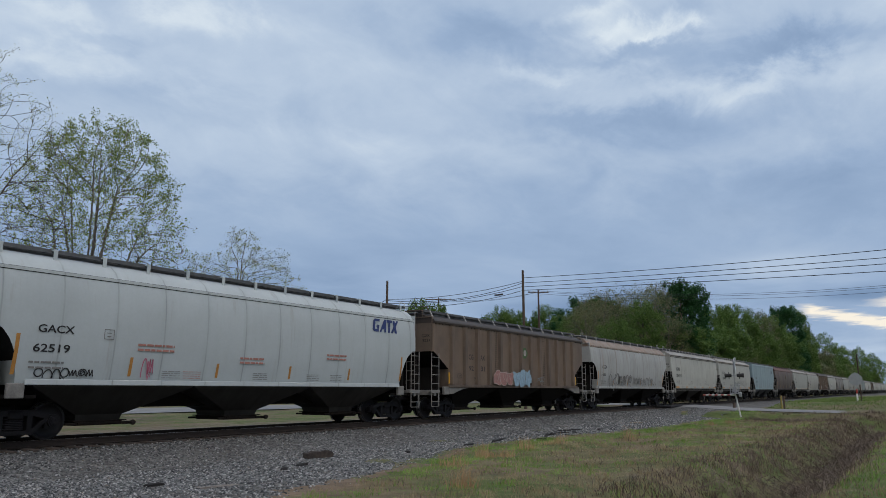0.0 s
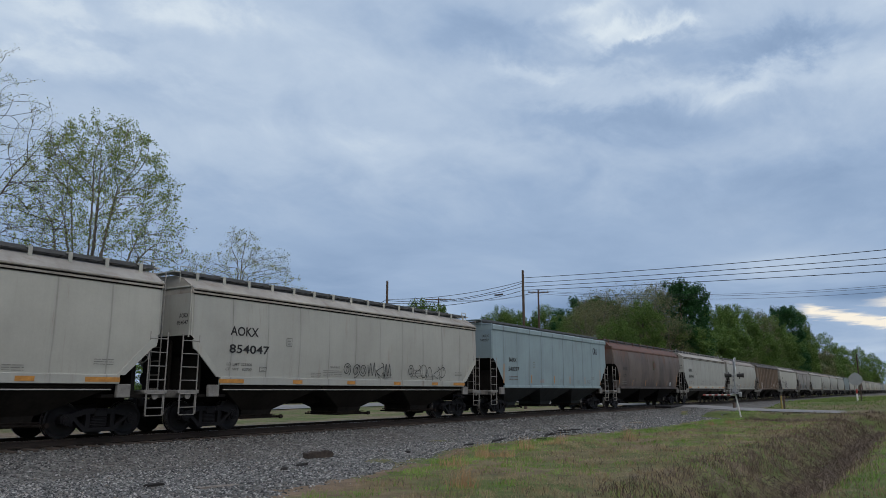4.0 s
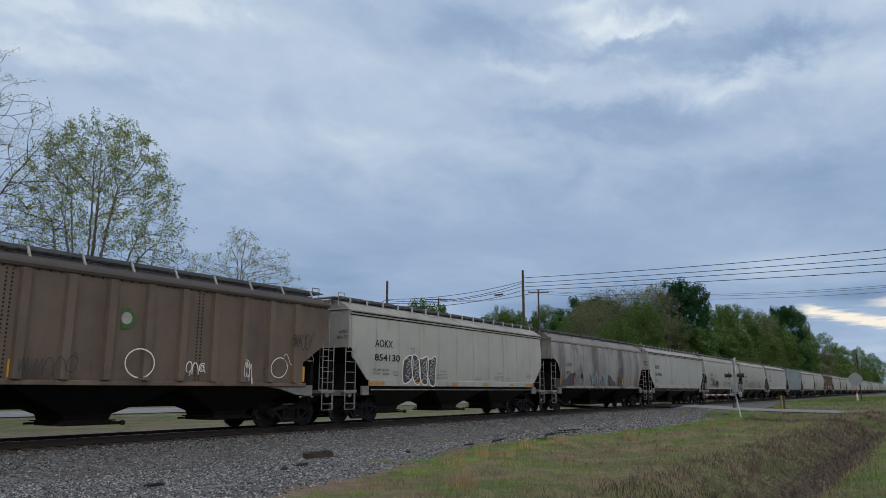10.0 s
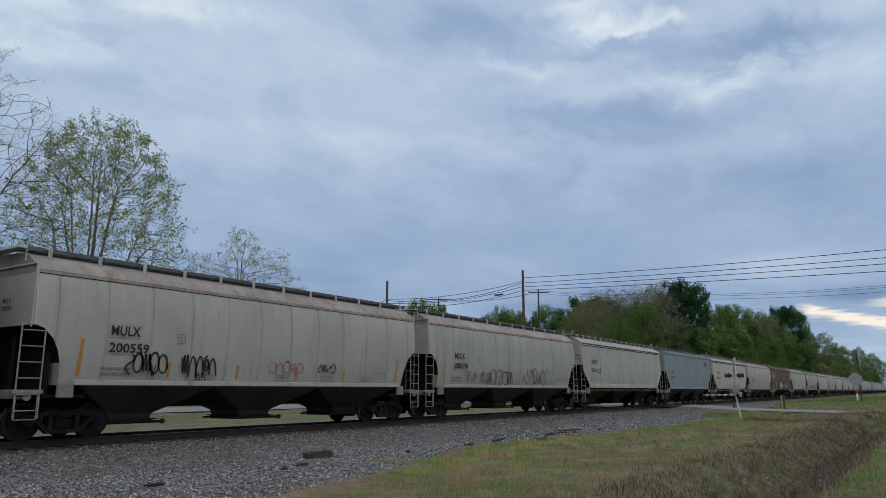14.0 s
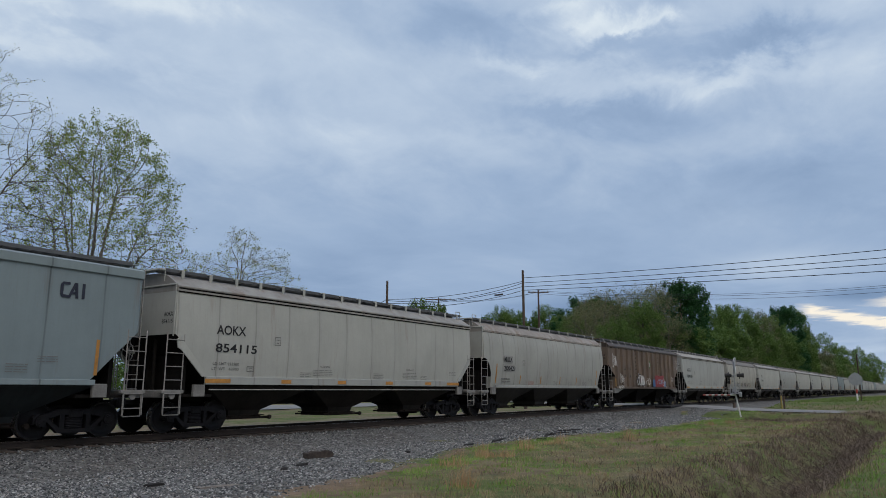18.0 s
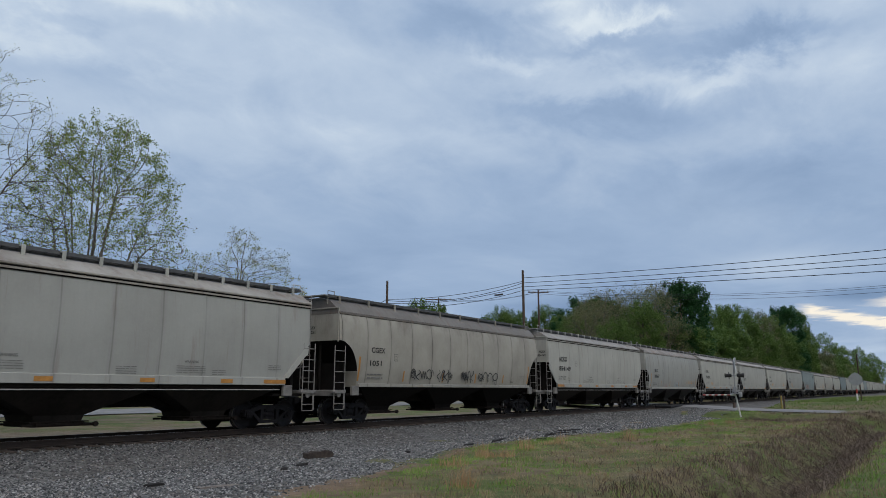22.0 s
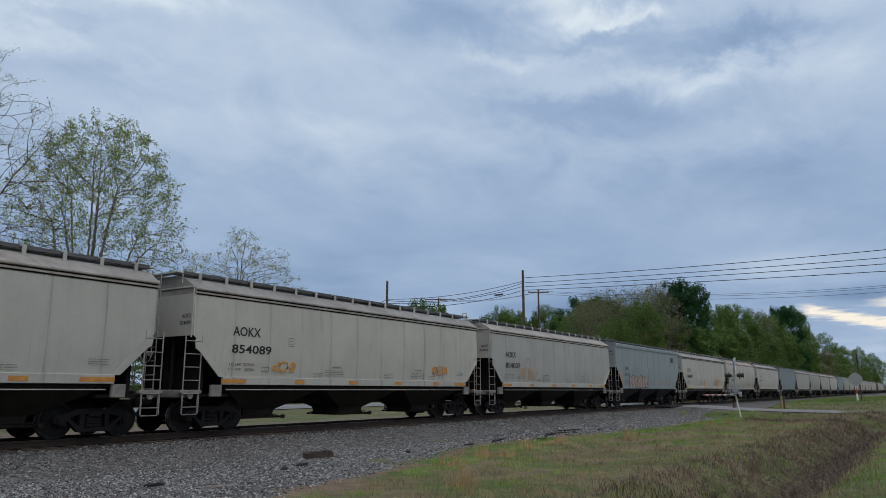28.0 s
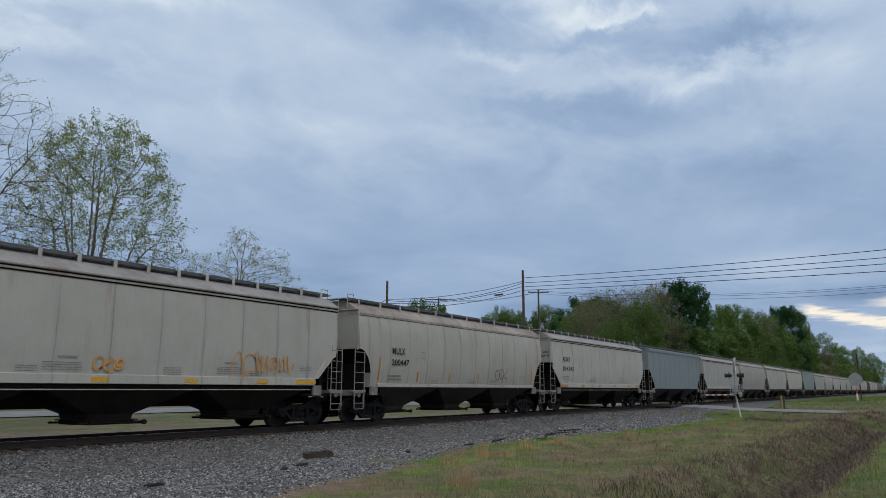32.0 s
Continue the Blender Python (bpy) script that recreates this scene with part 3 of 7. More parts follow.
def hose_mesh():
    s = Shape()
    pts = [Vector((-0.05, -0.4, 0.8)), Vector((0.1, -0.42, 0.6)), Vector((0.3, -0.4, 0.48)), Vector((0.5, -0.36, 0.46))]
    for a, b in zip(pts, pts[1:]):
        s.rod(a, b, 0.025, 6)
    return s.mesh("air_hose", TRUCKM, 40)


def brake_wheel_mesh(mat):
    s = Shape()
    n = 16
    for i in range(n):
        a, b = 2 * math.pi * i / n, 2 * math.pi * (i + 1) / n
        s.rod((0, 0.28 * math.cos(a), 0.28 * math.sin(a)), (0, 0.28 * math.cos(b), 0.28 * math.sin(b)), 0.016, 5)
    for i in range(4):
        a = math.pi * i / 2 + 0.4
        s.rod((0, 0, 0), (0, 0.28 * math.cos(a), 0.28 * math.sin(a)), 0.012, 5)
    s.rod((0, 0, 0), (0.22, 0, 0), 0.03, 8)
    return s.mesh("brake_wheel", mat, 40)


def rivet_mesh(half, mat):
    s = Shape()
    for i in range(60):
        x = -half + 0.15 + (2 * half - 0.3) * i / 59
        s.box(x - 0.018, x + 0.018, -1.525, -1.495, 4.075, 4.105)
    for gx in (-half * 0.33, half * 0.33):
        for i in range(26):
            z = 1.5 + i * 0.1
            for d in (-0.07, 0.07):
                s.box(gx + d - 0.016, gx + d + 0.016, -1.52, -1.495, z, z + 0.032)
    return s.mesh("rivet_row", mat)


# ---------- lettering and paint on the cars ----------
def letters(car, kind, text, x, z, width, height, mat=None, name="lettering", y=None):
    """Stencilled characters, x and z of the lower left corner, on the side towards -y."""
    def make():
        cu = bpy.data.curves.new("lettering", "FONT")
        cu.body, cu.size, cu.extrude, cu.resolution_u, cu.offset = text, 1.0, 0.0, 3, 0.016
        tmp = bpy.data.objects.new("tmp", cu)
        me = bpy.data.meshes.new_from_object(tmp)
        bpy.data.objects.remove(tmp)
        co = np.array([v.co for v in me.vertices])
        lo, hi = co.min(0), co.max(0)
        for v in me.vertices:
            v.co = ((v.co.x - lo[0]) / (hi[0] - lo[0]) * width, 0, (v.co.y - lo[1]) / (hi[1] - lo[1]) * height)
        me.materials.clear()
        me.materials.append(mat or BLACK)
        return me
    me = once("txt%s%.2f%.2f%s" % (text, width, height, (mat or BLACK).name), make)
    ob = part(name, me, car, (x, -max(half_width(kind, z), half_width(kind, z + height)) - 0.012 if y is None else y, z))
    tilt = math.atan2(half_width(kind, z + height) - half_width(kind, z), height)
    ob.rotation_euler = (tilt if y is None else 0, 0, 0)
    if y is None:
        bulge = max(half_width(kind, z + height * f) - (half_width(kind, z) * (1 - f) + half_width(kind, z + height) * f) for f in (0.25, 0.5, 0.75))
        ob.location.y = -half_width(kind, z) - 0.012 - max(0.0, bulge)
    return ob


def end_letters(car, kind, text, y, z, width, height):
    """The same on the end sheet that looks to -x."""
    ob = letters(car, kind, text, 0, z, width, height, BLACK, "lettering", 0.0)
    ob.location = (-KIND[kind]["B"] / 2 - 0.022, y + width, z)
    ob.rotation_euler = (0, 0, -math.pi / 2)


def bars(car, kind, x, z, rows, width, gap=0.06, th=0.015, mat=None, frame_too=False):
    """Lines of small stencilled writing that cannot be read."""
    def make():
        r = random.Random(int(width * 100) + rows)
        s = Shape()
        for i in range(rows):
            a = 0.0
            while a < width:
                b = min(width, a + r.uniform(0.08, 0.28))
                s.add([(a, 0, -i * gap), (b, 0, -i * gap), (b, 0, -i * gap + th), (a, 0, -i * gap + th)], [(0, 1, 2, 3)])
                a = b + 0.03
        return s.mesh("stencil", mat or FADED)
    ob = part("stencil", once("bars%d%.2f%.3f%s" % (rows, width, gap, (mat or FADED).name), make), car, (x, -half_width(kind, z) - 0.02, z))
    return tagged(ob, kind="stuff")


def frame_mark(car, kind, x, z, w, h, mat=None):
    def make():
        s = Shape()
        t = 0.018
        for a, b, c, d in ((0, w, 0, t), (0, w, h - t, h), (0, t, t, h - t), (w - t, w, t, h - t), (w * 0.3, w * 0.7, h * 0.25, h * 0.33), (w * 0.25, w * 0.75, h * 0.6, h * 0.66)):
            s.add([(a, 0, c), (b, 0, c), (b, 0, d), (a, 0, d)], [(0, 1, 2, 3)])
        return s.mesh("stencil_box", mat or FADED)
    ob = part("stencil_box", once("fm%.2f%.2f" % (w, h), make), car, (x, -half_width(kind, z + h / 2) - 0.014, z))
    tagged(ob, kind="stuff")


def strip(car, kind, x, z, w, h, mat, name="reflector", y=None):
    """A thin strip that lies on the curve of the side."""
    def make():
        n = 1 if y is not None else max(1, int(h / 0.12))
        pts = [(0 if y is not None else half_width(kind, z) - half_width(kind, z + h * i / n), h * i / n) for i in range(n + 1)]
        vs = [(a, d - 0.006, c) for d, c in pts for a in (0, w)]
        return Shape().add(vs, [(2 * i, 2 * i + 1, 2 * i + 3, 2 * i + 2) for i in range(n)]).mesh(name, mat)
    me = once("strip%s%.2f%.2f%.2f%s" % ("" if y is not None else kind, z, w, h, mat.name), make)
    part(name, me, car, (x, -half_width(kind, z) - 0.006 if y is None else y, z))


def scribble(car, kind, x, z, w, h, mat, seed, loops=5, th=0.035, back=None, halo=None):
    """Sprayed tag: looping strokes that spell nothing."""
    r = random.Random(seed)
    y = -max(half_width(kind, z), half_width(kind, z + h), half_width(kind, z + h / 2)) - (0.18 if kind == "B" else 0.02)

    def ribbon(pts, t):
        s = []
        for i, (a, b) in enumerate(pts):
            c, d = pts[max(0, i - 1)], pts[min(len(pts) - 1, i + 1)]
            dx, dz = d[0] - c[0], d[1] - c[1]
            n = math.hypot(dx, dz) or 1
            s.append(((a - dz / n * t, 0, b + dx / n * t), (a + dz / n * t, 0, b - dx / n * t)))
        return [p for q in s for p in q], [(2 * i, 2 * i + 1, 2 * i + 3, 2 * i + 2) for i in range(len(pts) - 1)]

    s = Shape()
    if back:
        for i in range(loops):
            cx, cw = w * (i + 0.5) / loops, w / loops * r.uniform(0.5, 0.62)
            ch, f1, f2, f3 = h * r.uniform(0.42, 0.52), r.uniform(0, 6.28), r.uniform(0.12, 0.24), r.choice((2, 3, 3, 5))
            rim = []
            for j in range(28):
                t = 2 * math.pi * j / 28
                k = 1 + f2 * math.sin(f3 * t + f1)
                rim.append((cx + cw * k * math.copysign(abs(math.cos(t)) ** 0.7, math.cos(t)), h / 2 + ch * k * math.copysign(abs(math.sin(t)) ** 0.55, math.sin(t))))
            b = Shape().add([(a, -i * 0.003, c) for a, c in rim], [tuple(range(28))])
            part("spray_fill", b.mesh("spray_fill", back), car, (x, y, z))
            o = Shape().add(*ribbon(rim + [rim[0]], th / 2))
            part("spray_outline", o.mesh("spray_outline", mat), car, (x, y - 0.004 - i * 0.003, z))
            # inner strokes: wavering hatching on the dark fills, one bent stroke on the others
            if back is BLACKISH:
                for q in range(7):
                    u0, zz = r.uniform(-0.75, -0.2), h * (0.14 + 0.115 * q)
                    inner = [(cx + cw * (u0 + u * r.uniform(1.0, 1.15)), zz + h * 0.05 * math.sin(5 * u + f1 + q) + h * 0.05 * u) for u in [p / 6 for p in range(7)]]
                    part("spray_stroke", Shape().add(*ribbon(inner, th * 0.2)).mesh("spray_stroke", mat), car, (x, y - 0.005 - i * 0.003, z))
                continue
            inner = [(cx + cw * (0.1 + 0.25 * math.cos(u * 5 + f1)), h * (0.28 + 0.5 * u)) for u in [q / 8 for q in range(9)]]
            part("spray_stroke", Shape().add(*ribbon(inner, th / 2)).mesh("spray_stroke", mat), car, (x, y - 0.005 - i * 0.003, z))
        return
    # each figure is a loop, a spiral, a double curve, a zigzag or an arch, some with a flick at the end
    wide = Shape()
    for i in range(loops):
        x0, lw, lean = w * i / loops, w / loops * r.uniform(0.95, 1.2), r.uniform(-0.05, 0.2)
        lo, hi, ph, form = r.uniform(0, 0.12), r.uniform(0.8, 1.0), r.uniform(0, 6.28), r.choice((0, 1, 2, 3, 4, 0))
        pts = []
        for j in range(25):
            u = j / 24
            if form == 0:
                a, b = 0.5 + 0.45 * math.cos(6.9 * u + ph), 0.5 + 0.5 * math.sin(6.9 * u + ph)
            elif form == 1:
                a, b = 0.5 + 0.46 * (1 - 0.7 * u) * math.cos(10.5 * u + ph), 0.5 + 0.5 * (1 - 0.7 * u) * math.sin(10.5 * u + ph)
            elif form == 2:
                a, b = 0.5 + 0.42 * math.sin(6.28 * u + 0.4) * (1 - 0.2 * u), 1 - u
            elif form == 3:
                a, b = u * 0.95, abs(((u * 2.5 + 0.1) % 1.0) - 0.5) * 2
            else:
                a, b = 0.5 - 0.45 * math.cos(3.6 * u - 0.2), math.sin(3.6 * u - 0.2) * 0.95
            pts.append((x0 + lw * (a + lean * b + 0.02 * math.sin(9 * u + ph)), h * (lo + (hi - lo) * b)))
        s.add(*ribbon(pts, th / 2))
        wide.add(*ribbon(pts, th * 1.1))
        if r.random() < 0.5:
            e = pts[-1]
            tail = [(e[0] + lw * 0.5 * q / 5, e[1] + h * 0.25 * math.sin(q * 0.9 + ph)) for q in range(6)]
            s.add(*ribbon(tail, th * 0.35))
    if halo:
        part("spray_outline", wide.mesh("spray_outline", halo), car, (x, y + 0.006, z))
    part("spray_tag", s.mesh("spray_tag", mat), car, (x, y, z))


# ---------- the train ----------
def mark_a(car, number, tag=None):
    letters(car, "A", "AOKX", -6.66, 2.86, 1.13, 0.29)
    letters(car, "A", number, -6.67, 2.33, 1.62, 0.265)
    end_letters(car, "A", "AOKX", -1.42, 3.3, 0.42, 0.13)
    end_letters(car, "A", number, -1.42, 3.1, 0.5, 0.12)
    letters(car, "A", "LD LMT 223300", -6.72, 1.95, 1.0, 0.085, FADED)
    letters(car, "A", "LT  WT   62700", -6.74, 1.80, 1.02, 0.085, FADED)
    frame_mark(car, "A", -4.3, 2.64, 0.26, 0.28)
    frame_mark(car, "A", -5.4, 1.78, 0.3, 0.16)
    letters(car, "A", "WARNING", -2.1, 1.98, 0.5, 0.075, FADED)
    bars(car, "A", -2.45, 1.88, 4, 1.0)
    bars(car, "A", -3.05, 1.78, 3, 0.5)
    bars(car, "A", 0.9, 1.82, 4, 0.6)
    letters(car, "A", "WARNING", 3.0, 1.98, 0.5, 0.075, FADED)
    bars(car, "A", 2.75, 1.88, 4, 1.0)
    bars(car, "A", 4.0, 1.78, 3, 0.5)
    bars(car, "A", 6.2, 1.98, 3, 0.55)
    bars(car, "A", 0.1, 1.43, 1, 1.1)
    for x, w in ((-7.0, 0.95), (-3.95, 0.45), (-1.2, 0.45), (1.6, 0.45), (4.3, 0.45), (6.0, 0.95)):
        strip(car, "A", x, 1.42, w, 0.12, YELLOW if tag else AMBER, y=-1.604)


def mark_m(car, mark, number, patch=True):
    if patch:
        strip(car, "M", -5.92, 2.56, 1.0, 0.38, PATCH, "paint_patch")
        strip(car, "M", -5.92, 2.13, 1.3, 0.36, PATCH, "paint_patch")
    letters(car, "M", mark, -5.85, 2.62, 0.85, 0.26).location.y -= 0.026
    letters(car, "M", number, -5.86, 2.18, 1.17, 0.25).location.y -= 0.026
    end_letters(car, "M", mark, -0.4, 3.35, 0.4, 0.12)
    end_letters(car, "M", number, -0.45, 3.15, 0.5, 0.12)
    bars(car, "M", -6.0, 1.75, 2, 0.9, 0.13, 0.05)
    frame_mark(car, "M", -3.8, 2.5, 0.26, 0.28)
    for x, h in ((-6.62, 0.95), (-4.0, 0.42), (-1.55, 0.42), (1.0, 0.42), (3.4, 0.42), (6.55, 0.9)):
        strip(car, "M", x, 1.55, 0.09, h, AMBER)
    for x in (-3.0, 0.1, 2.2, 4.4):
        bars(car, "M", x, 1.68, 4, 0.62, mat=REDFADE if int(x) % 2 else FADED)
    bars(car, "M", 5.2, 1.9, 3, 0.7)


def mark_g(car):
    letters(car, "G", "GACX", -7.14, 2.58, 0.9, 0.19)
    letters(car, "G", "62519", -7.2, 2.11, 0.9, 0.2)
    bars(car, "G", -7.25, 1.85, 2, 0.85, 0.13, 0.045, FADED)
    scribble(car, "G", -7.1, 1.52, 1.5, 0.22, BLACK, 3, 7, 0.03)
    frame_mark(car, "G", -5.45, 2.5, 0.28, 0.26)
    for x, h in ((-7.62, 0.95), (-4.62, 0.5), (-1.75, 0.42), (1.25, 0.42), (4.25, 0.42), (7.4, 0.95)):
        strip(car, "G", x, 1.57, 0.09, h, AMBER)
    for x, z, w in ((-4.45, 2.38, 1.15), (-0.9, 2.15, 1.0), (3.0, 2.4, 1.05)):
        bars(car, "G", x, z, 2, w, 0.13, 0.06, REDFADE)
    scribble(car, "G", -4.3, 1.58, 0.36, 0.5, MAGENTA, 5, 2, 0.03)
    for x in (-3.6, -2.9, -0.3, 2.1, 3.3):
        bars(car, "G", x, 1.72, 4, 0.6, mat=REDFADE if x == -2.9 else FADED)
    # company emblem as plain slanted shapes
    emblem = once("emblem_g", lambda: Shape().prism([(0.0, 0.08), (0.08, 0.0), (0.36, 0.0), (0.40, 0.27), (0.24, 0.27), (0.23, 0.18), (0.28, 0.18), (0.27, 0.10), (0.13, 0.10), (0.15, 0.40), (0.40, 0.40), (0.42, 0.5), (0.10, 0.5), (0.03, 0.42)], -0.006, 0.0)
                  .prism([(0.43, 0.0), (0.54, 0.0), (0.60, 0.12), (0.72, 0.12), (0.72, 0.0), (0.83, 0.0), (0.83, 0.5), (0.70, 0.5)], -0.006, 0.0)
                  .prism([(0.86, 0.39), (0.86, 0.5), (1.22, 0.5), (1.20, 0.39), (1.10, 0.39), (1.08, 0.0), (0.96, 0.0), (0.98, 0.39)], -0.006, 0.0)
                  .prism([(1.14, 0.0), (1.27, 0.0), (1.62, 0.5), (1.49, 0.5)], -0.006, 0.0)
                  .prism([(1.42, 0.0), (1.56, 0.0), (1.36, 0.5), (1.24, 0.5)], -0.008, 0.0).mesh("emblem", NAVY))
    part("emblem", emblem, car, (5.55, -half_width("G", 3.45) - 0.01, 3.45), label="dark blue block-shaped company emblem")


def disc(car, kind, x, z, r, mat, name="emblem", label="", dy=0.0):
    part(name, once("disc%.2f%s" % (r, mat.name), lambda: Shape().rod((0, -0.004, 0), (0, 0.004, 0), r, 24).mesh(name, mat)), car, (x, -half_width(kind, z) - 0.014 - dy, z), label=label)


def graffiti(car, number):
    """Sprayed tags on the one car that bears that number."""
    s = lambda *a, **k: scribble(car, TRAINKIND[number], *a, **k)
    if number == "9231":
        s(-3.25, 1.46, 1.9, 0.68, ROSE, 21, 3, 0.035, PINK)
        s(-1.2, 1.44, 1.9, 0.76, FAINTBLUE, 22, 3, 0.03, SKYB)
        s(1.5, 1.65, 0.8, 0.3, FAINTBLUE, 23, 3, 0.02)
        leaf(car, 0.44, 3.15)
    elif number == "9406":
        s(-8.0, 2.7, 0.75, 1.05, WHITE, 31, 3, 0.035)
        s(-6.6, 1.68, 0.8, 0.68, WHITE, 32, 3, 0.03)
        s(-3.1, 1.5, 1.75, 0.95, WHITE, 35, 4, 0.075, halo=INK)
        s(-1.1, 1.62, 1.1, 0.5, WHITE, 34, 2, 0.04)
        s(-7.0, 1.36, 1.1, 0.2, WHITE, 30, 4, 0.03)
        wash(car, 0.75, 1.46, 0.75, 0.62, DEEPBLUE, 38)
        wash(car, 3.0, 1.46, 1.0, 0.5, DEEPBLUE, 40)
        wash(car, 1.3, 1.44, 2.2, 0.95, CRIMSON, 35, 0.01)
        s(1.6, 1.65, 1.6, 0.45, SKYB, 35, 3, 0.05)
        s(3.15, 1.5, 0.8, 0.62, WHITE, 36, 2, 0.03)
        s(6.9, 3.05, 0.9, 0.65, WHITE, 37, 3, 0.03)
        s(5.6, 1.9, 0.6, 0.4, WHITE, 39, 3, 0.025)
        leaf(car, 0.49, 3.15)
    elif number == "9364":
        s(-6.65, 1.46, 0.95, 0.75, WHITE, 41, 4, 0.035)
        s(0.3, 1.5, 0.85, 0.95, WHITE, 42, 1, 0.035)
        s(-4.3, 1.55, 1.5, 0.4, BLACKISH, 46, 5, 0.03)
        s(-2.4, 1.6, 1.4, 0.45, BLACKISH, 47, 5, 0.025)
        s(6.35, 2.55, 1.0, 0.6, BLACK, 48, 5, 0.02)
        s(2.2, 1.7, 0.65, 0.35, WHITE, 43, 3, 0.03)
        s(4.35, 1.55, 0.3, 0.6, WHITE, 44, 3, 0.02)
        s(5.4, 1.6, 0.75, 0.75, WHITE, 45, 1, 0.03)
        leaf(car, 0.4, 3.1)
    elif number == "1465":
        s(-5.2, 1.55, 4.5, 0.78, FADED, 51, 7, 0.09)
        s(-0.1, 1.6, 4.5, 0.6, FADED, 52, 7, 0.06)
    elif number == "1079":
        disc(car, "C", 0.75, 3.1, 0.36, OLDGREEN, label="round worn green and brown emblem")
        disc(car, "C", 0.76, 3.12, 0.27, RUSTROOF, "emblem_field", dy=0.02)
        scribble(car, "C", 0.55, 2.98, 0.42, 0.3, TAN, 58, 4, 0.03)
        strip(car, "C", 4.95, 1.56, 0.44, 0.3, PALE, "placard")
    elif number == "1332":
        for at, pts in ((-6.9, ((0, 0), (1.75, 0), (1.7, 0.98), (1.45, 0.72), (1.1, 0.66), (0.7, 0.4), (0.35, 0.34))), (0.55, ((0.3, 0), (1.35, 0), (1.3, 0.24), (0.9, 0.3), (0.55, 0.62), (0.2, 0.68), (0.12, 0.95), (0, 1.0), (0.02, 0.6)))):
            part("paint_patch", once("soot_patch%.1f" % at, lambda: Shape().prism(list(pts), -0.004, 0.004).mesh("paint_patch", BLACKISH)), car, (at, -half_width("C", 2.0) - 0.02, 1.5))
        s(-4.7, 1.55, 1.2, 1.15, FAINTBLUE, 62, 4, 0.07)
        s(-3.2, 1.55, 1.7, 0.75, FAINTBLUE, 66, 6, 0.05)
        s(-1.9, 1.6, 1.2, 0.9, GHOST, 68, 5, 0.06)
        s(-0.8, 1.6, 0.9, 1.0, FAINTBLUE, 69, 4, 0.05)
        s(-0.2, 1.55, 0.3, 0.6, ROSE, 64, 2, 0.04)
        s(-5.25, 1.55, 0.3, 0.85, PINK, 63, 2, 0.07)
        s(-4.15, 1.85, 0.3, 0.45, BLACK, 67, 1, 0.06)
        for gx in (-3.95, -0.35, 3.4):
            strip(car, "C", gx, 1.62, 0.11, 0.5, YELLOW, "spray_stroke")
        s(2.2, 1.7, 0.85, 0.45, BLACK, 65, 5, 0.025)
    elif number == "1051":
        for x, w, i in ((-3.8, 1.6, 71), (-1.85, 1.25, 72), (0.2, 1.05, 73), (1.65, 1.9, 74)):
            s(x, 1.62, w, 0.5, BLACK, i, 4, 0.042)
    elif number == "854047":
        s(-1.5, 1.67, 2.9, 0.62, BLACK, 81, 6, 0.03)
        s(2.5, 1.68, 2.8, 0.6, BLACK, 82, 6, 0.025)
    elif number == "854130":
        s(-4.8, 1.47, 2.3, 1.15, WHITE, 83, 4, 0.05, BLACKISH)
    elif number == "200559":
        s(-5.4, 1.62, 1.3, 0.65, BLACK, 84, 5, 0.055)
        s(-3.6, 1.66, 1.2, 0.6, BLACK, 85, 5, 0.055)
        s(-0.25, 1.75, 1.5, 0.42, REDFADE, 86, 5, 0.03)
        s(1.97, 1.78, 0.9, 0.35, BLACK, 87, 4, 0.035)
    elif number == "200500":
        s(-4.86, 1.65, 1.0, 0.48, BLACK, 88, 4, 0.025)
        s(-3.6, 1.4, 3.3, 0.85, BLACK, 89, 6, 0.042)
        s(1.0, 1.45, 3.0, 0.95, BLACK, 90, 6, 0.042)
    elif number == "540130":
        s(-5.15, 1.36, 4.0, 0.85, BLACK, 91, 7, 0.05, ROSE)
        s(-1.3, 1.5, 0.5, 0.16, BLACK, 92, 3, 0.02)
    elif number == "854089":
        s(-5.05, 1.8, 1.1, 0.36, ORANGE, 93, 3, 0.05)
        s(4.25, 1.84, 1.1, 0.45, ORANGE, 94, 3, 0.05)
    elif number == "854037":
        s(-5.2, 1.66, 2.2, 0.8, ORANGE, 95, 4, 0.035)
    elif number == "854043":
        s(-1.2, 1.7, 0.85, 0.42, ORANGE, 96, 3, 0.05)
        s(3.2, 1.68, 2.5, 0.75, ORANGE, 97, 5, 0.035)
    elif number == "854082":
        s(-4.6, 1.75, 0.6, 0.25, ORANGE, 101, 3, 0.035)
    elif number == "200447":
        s(2.5, 1.68, 1.3, 0.62, BLACK, 98, 3, 0.03)
    elif number == "200547":
        s(-0.5, 1.48, 1.3, 0.4, SKYB, 99, 3, 0.04)
        s(3.7, 1.72, 2.1, 0.38, ORANGE, 100, 4, 0.03)


def wash(car, x, z, w, h, mat, seed, dy=0.0):
    """A block of sprayed colour with uneven edges, laid over the ribs."""
    r = random.Random(seed)
    top = [(w * i / 9, h * r.uniform(0.82, 1.0)) for i in range(10)]
    low = [(w * i / 9, h * r.uniform(0.0, 0.06)) for i in range(10)]
    part("spray_fill", Shape().add([(a, 0, b) for a, b in low + top[::-1]], [tuple(range(20))]).mesh("spray_fill", mat), car, (x, -1.662 - dy, z))


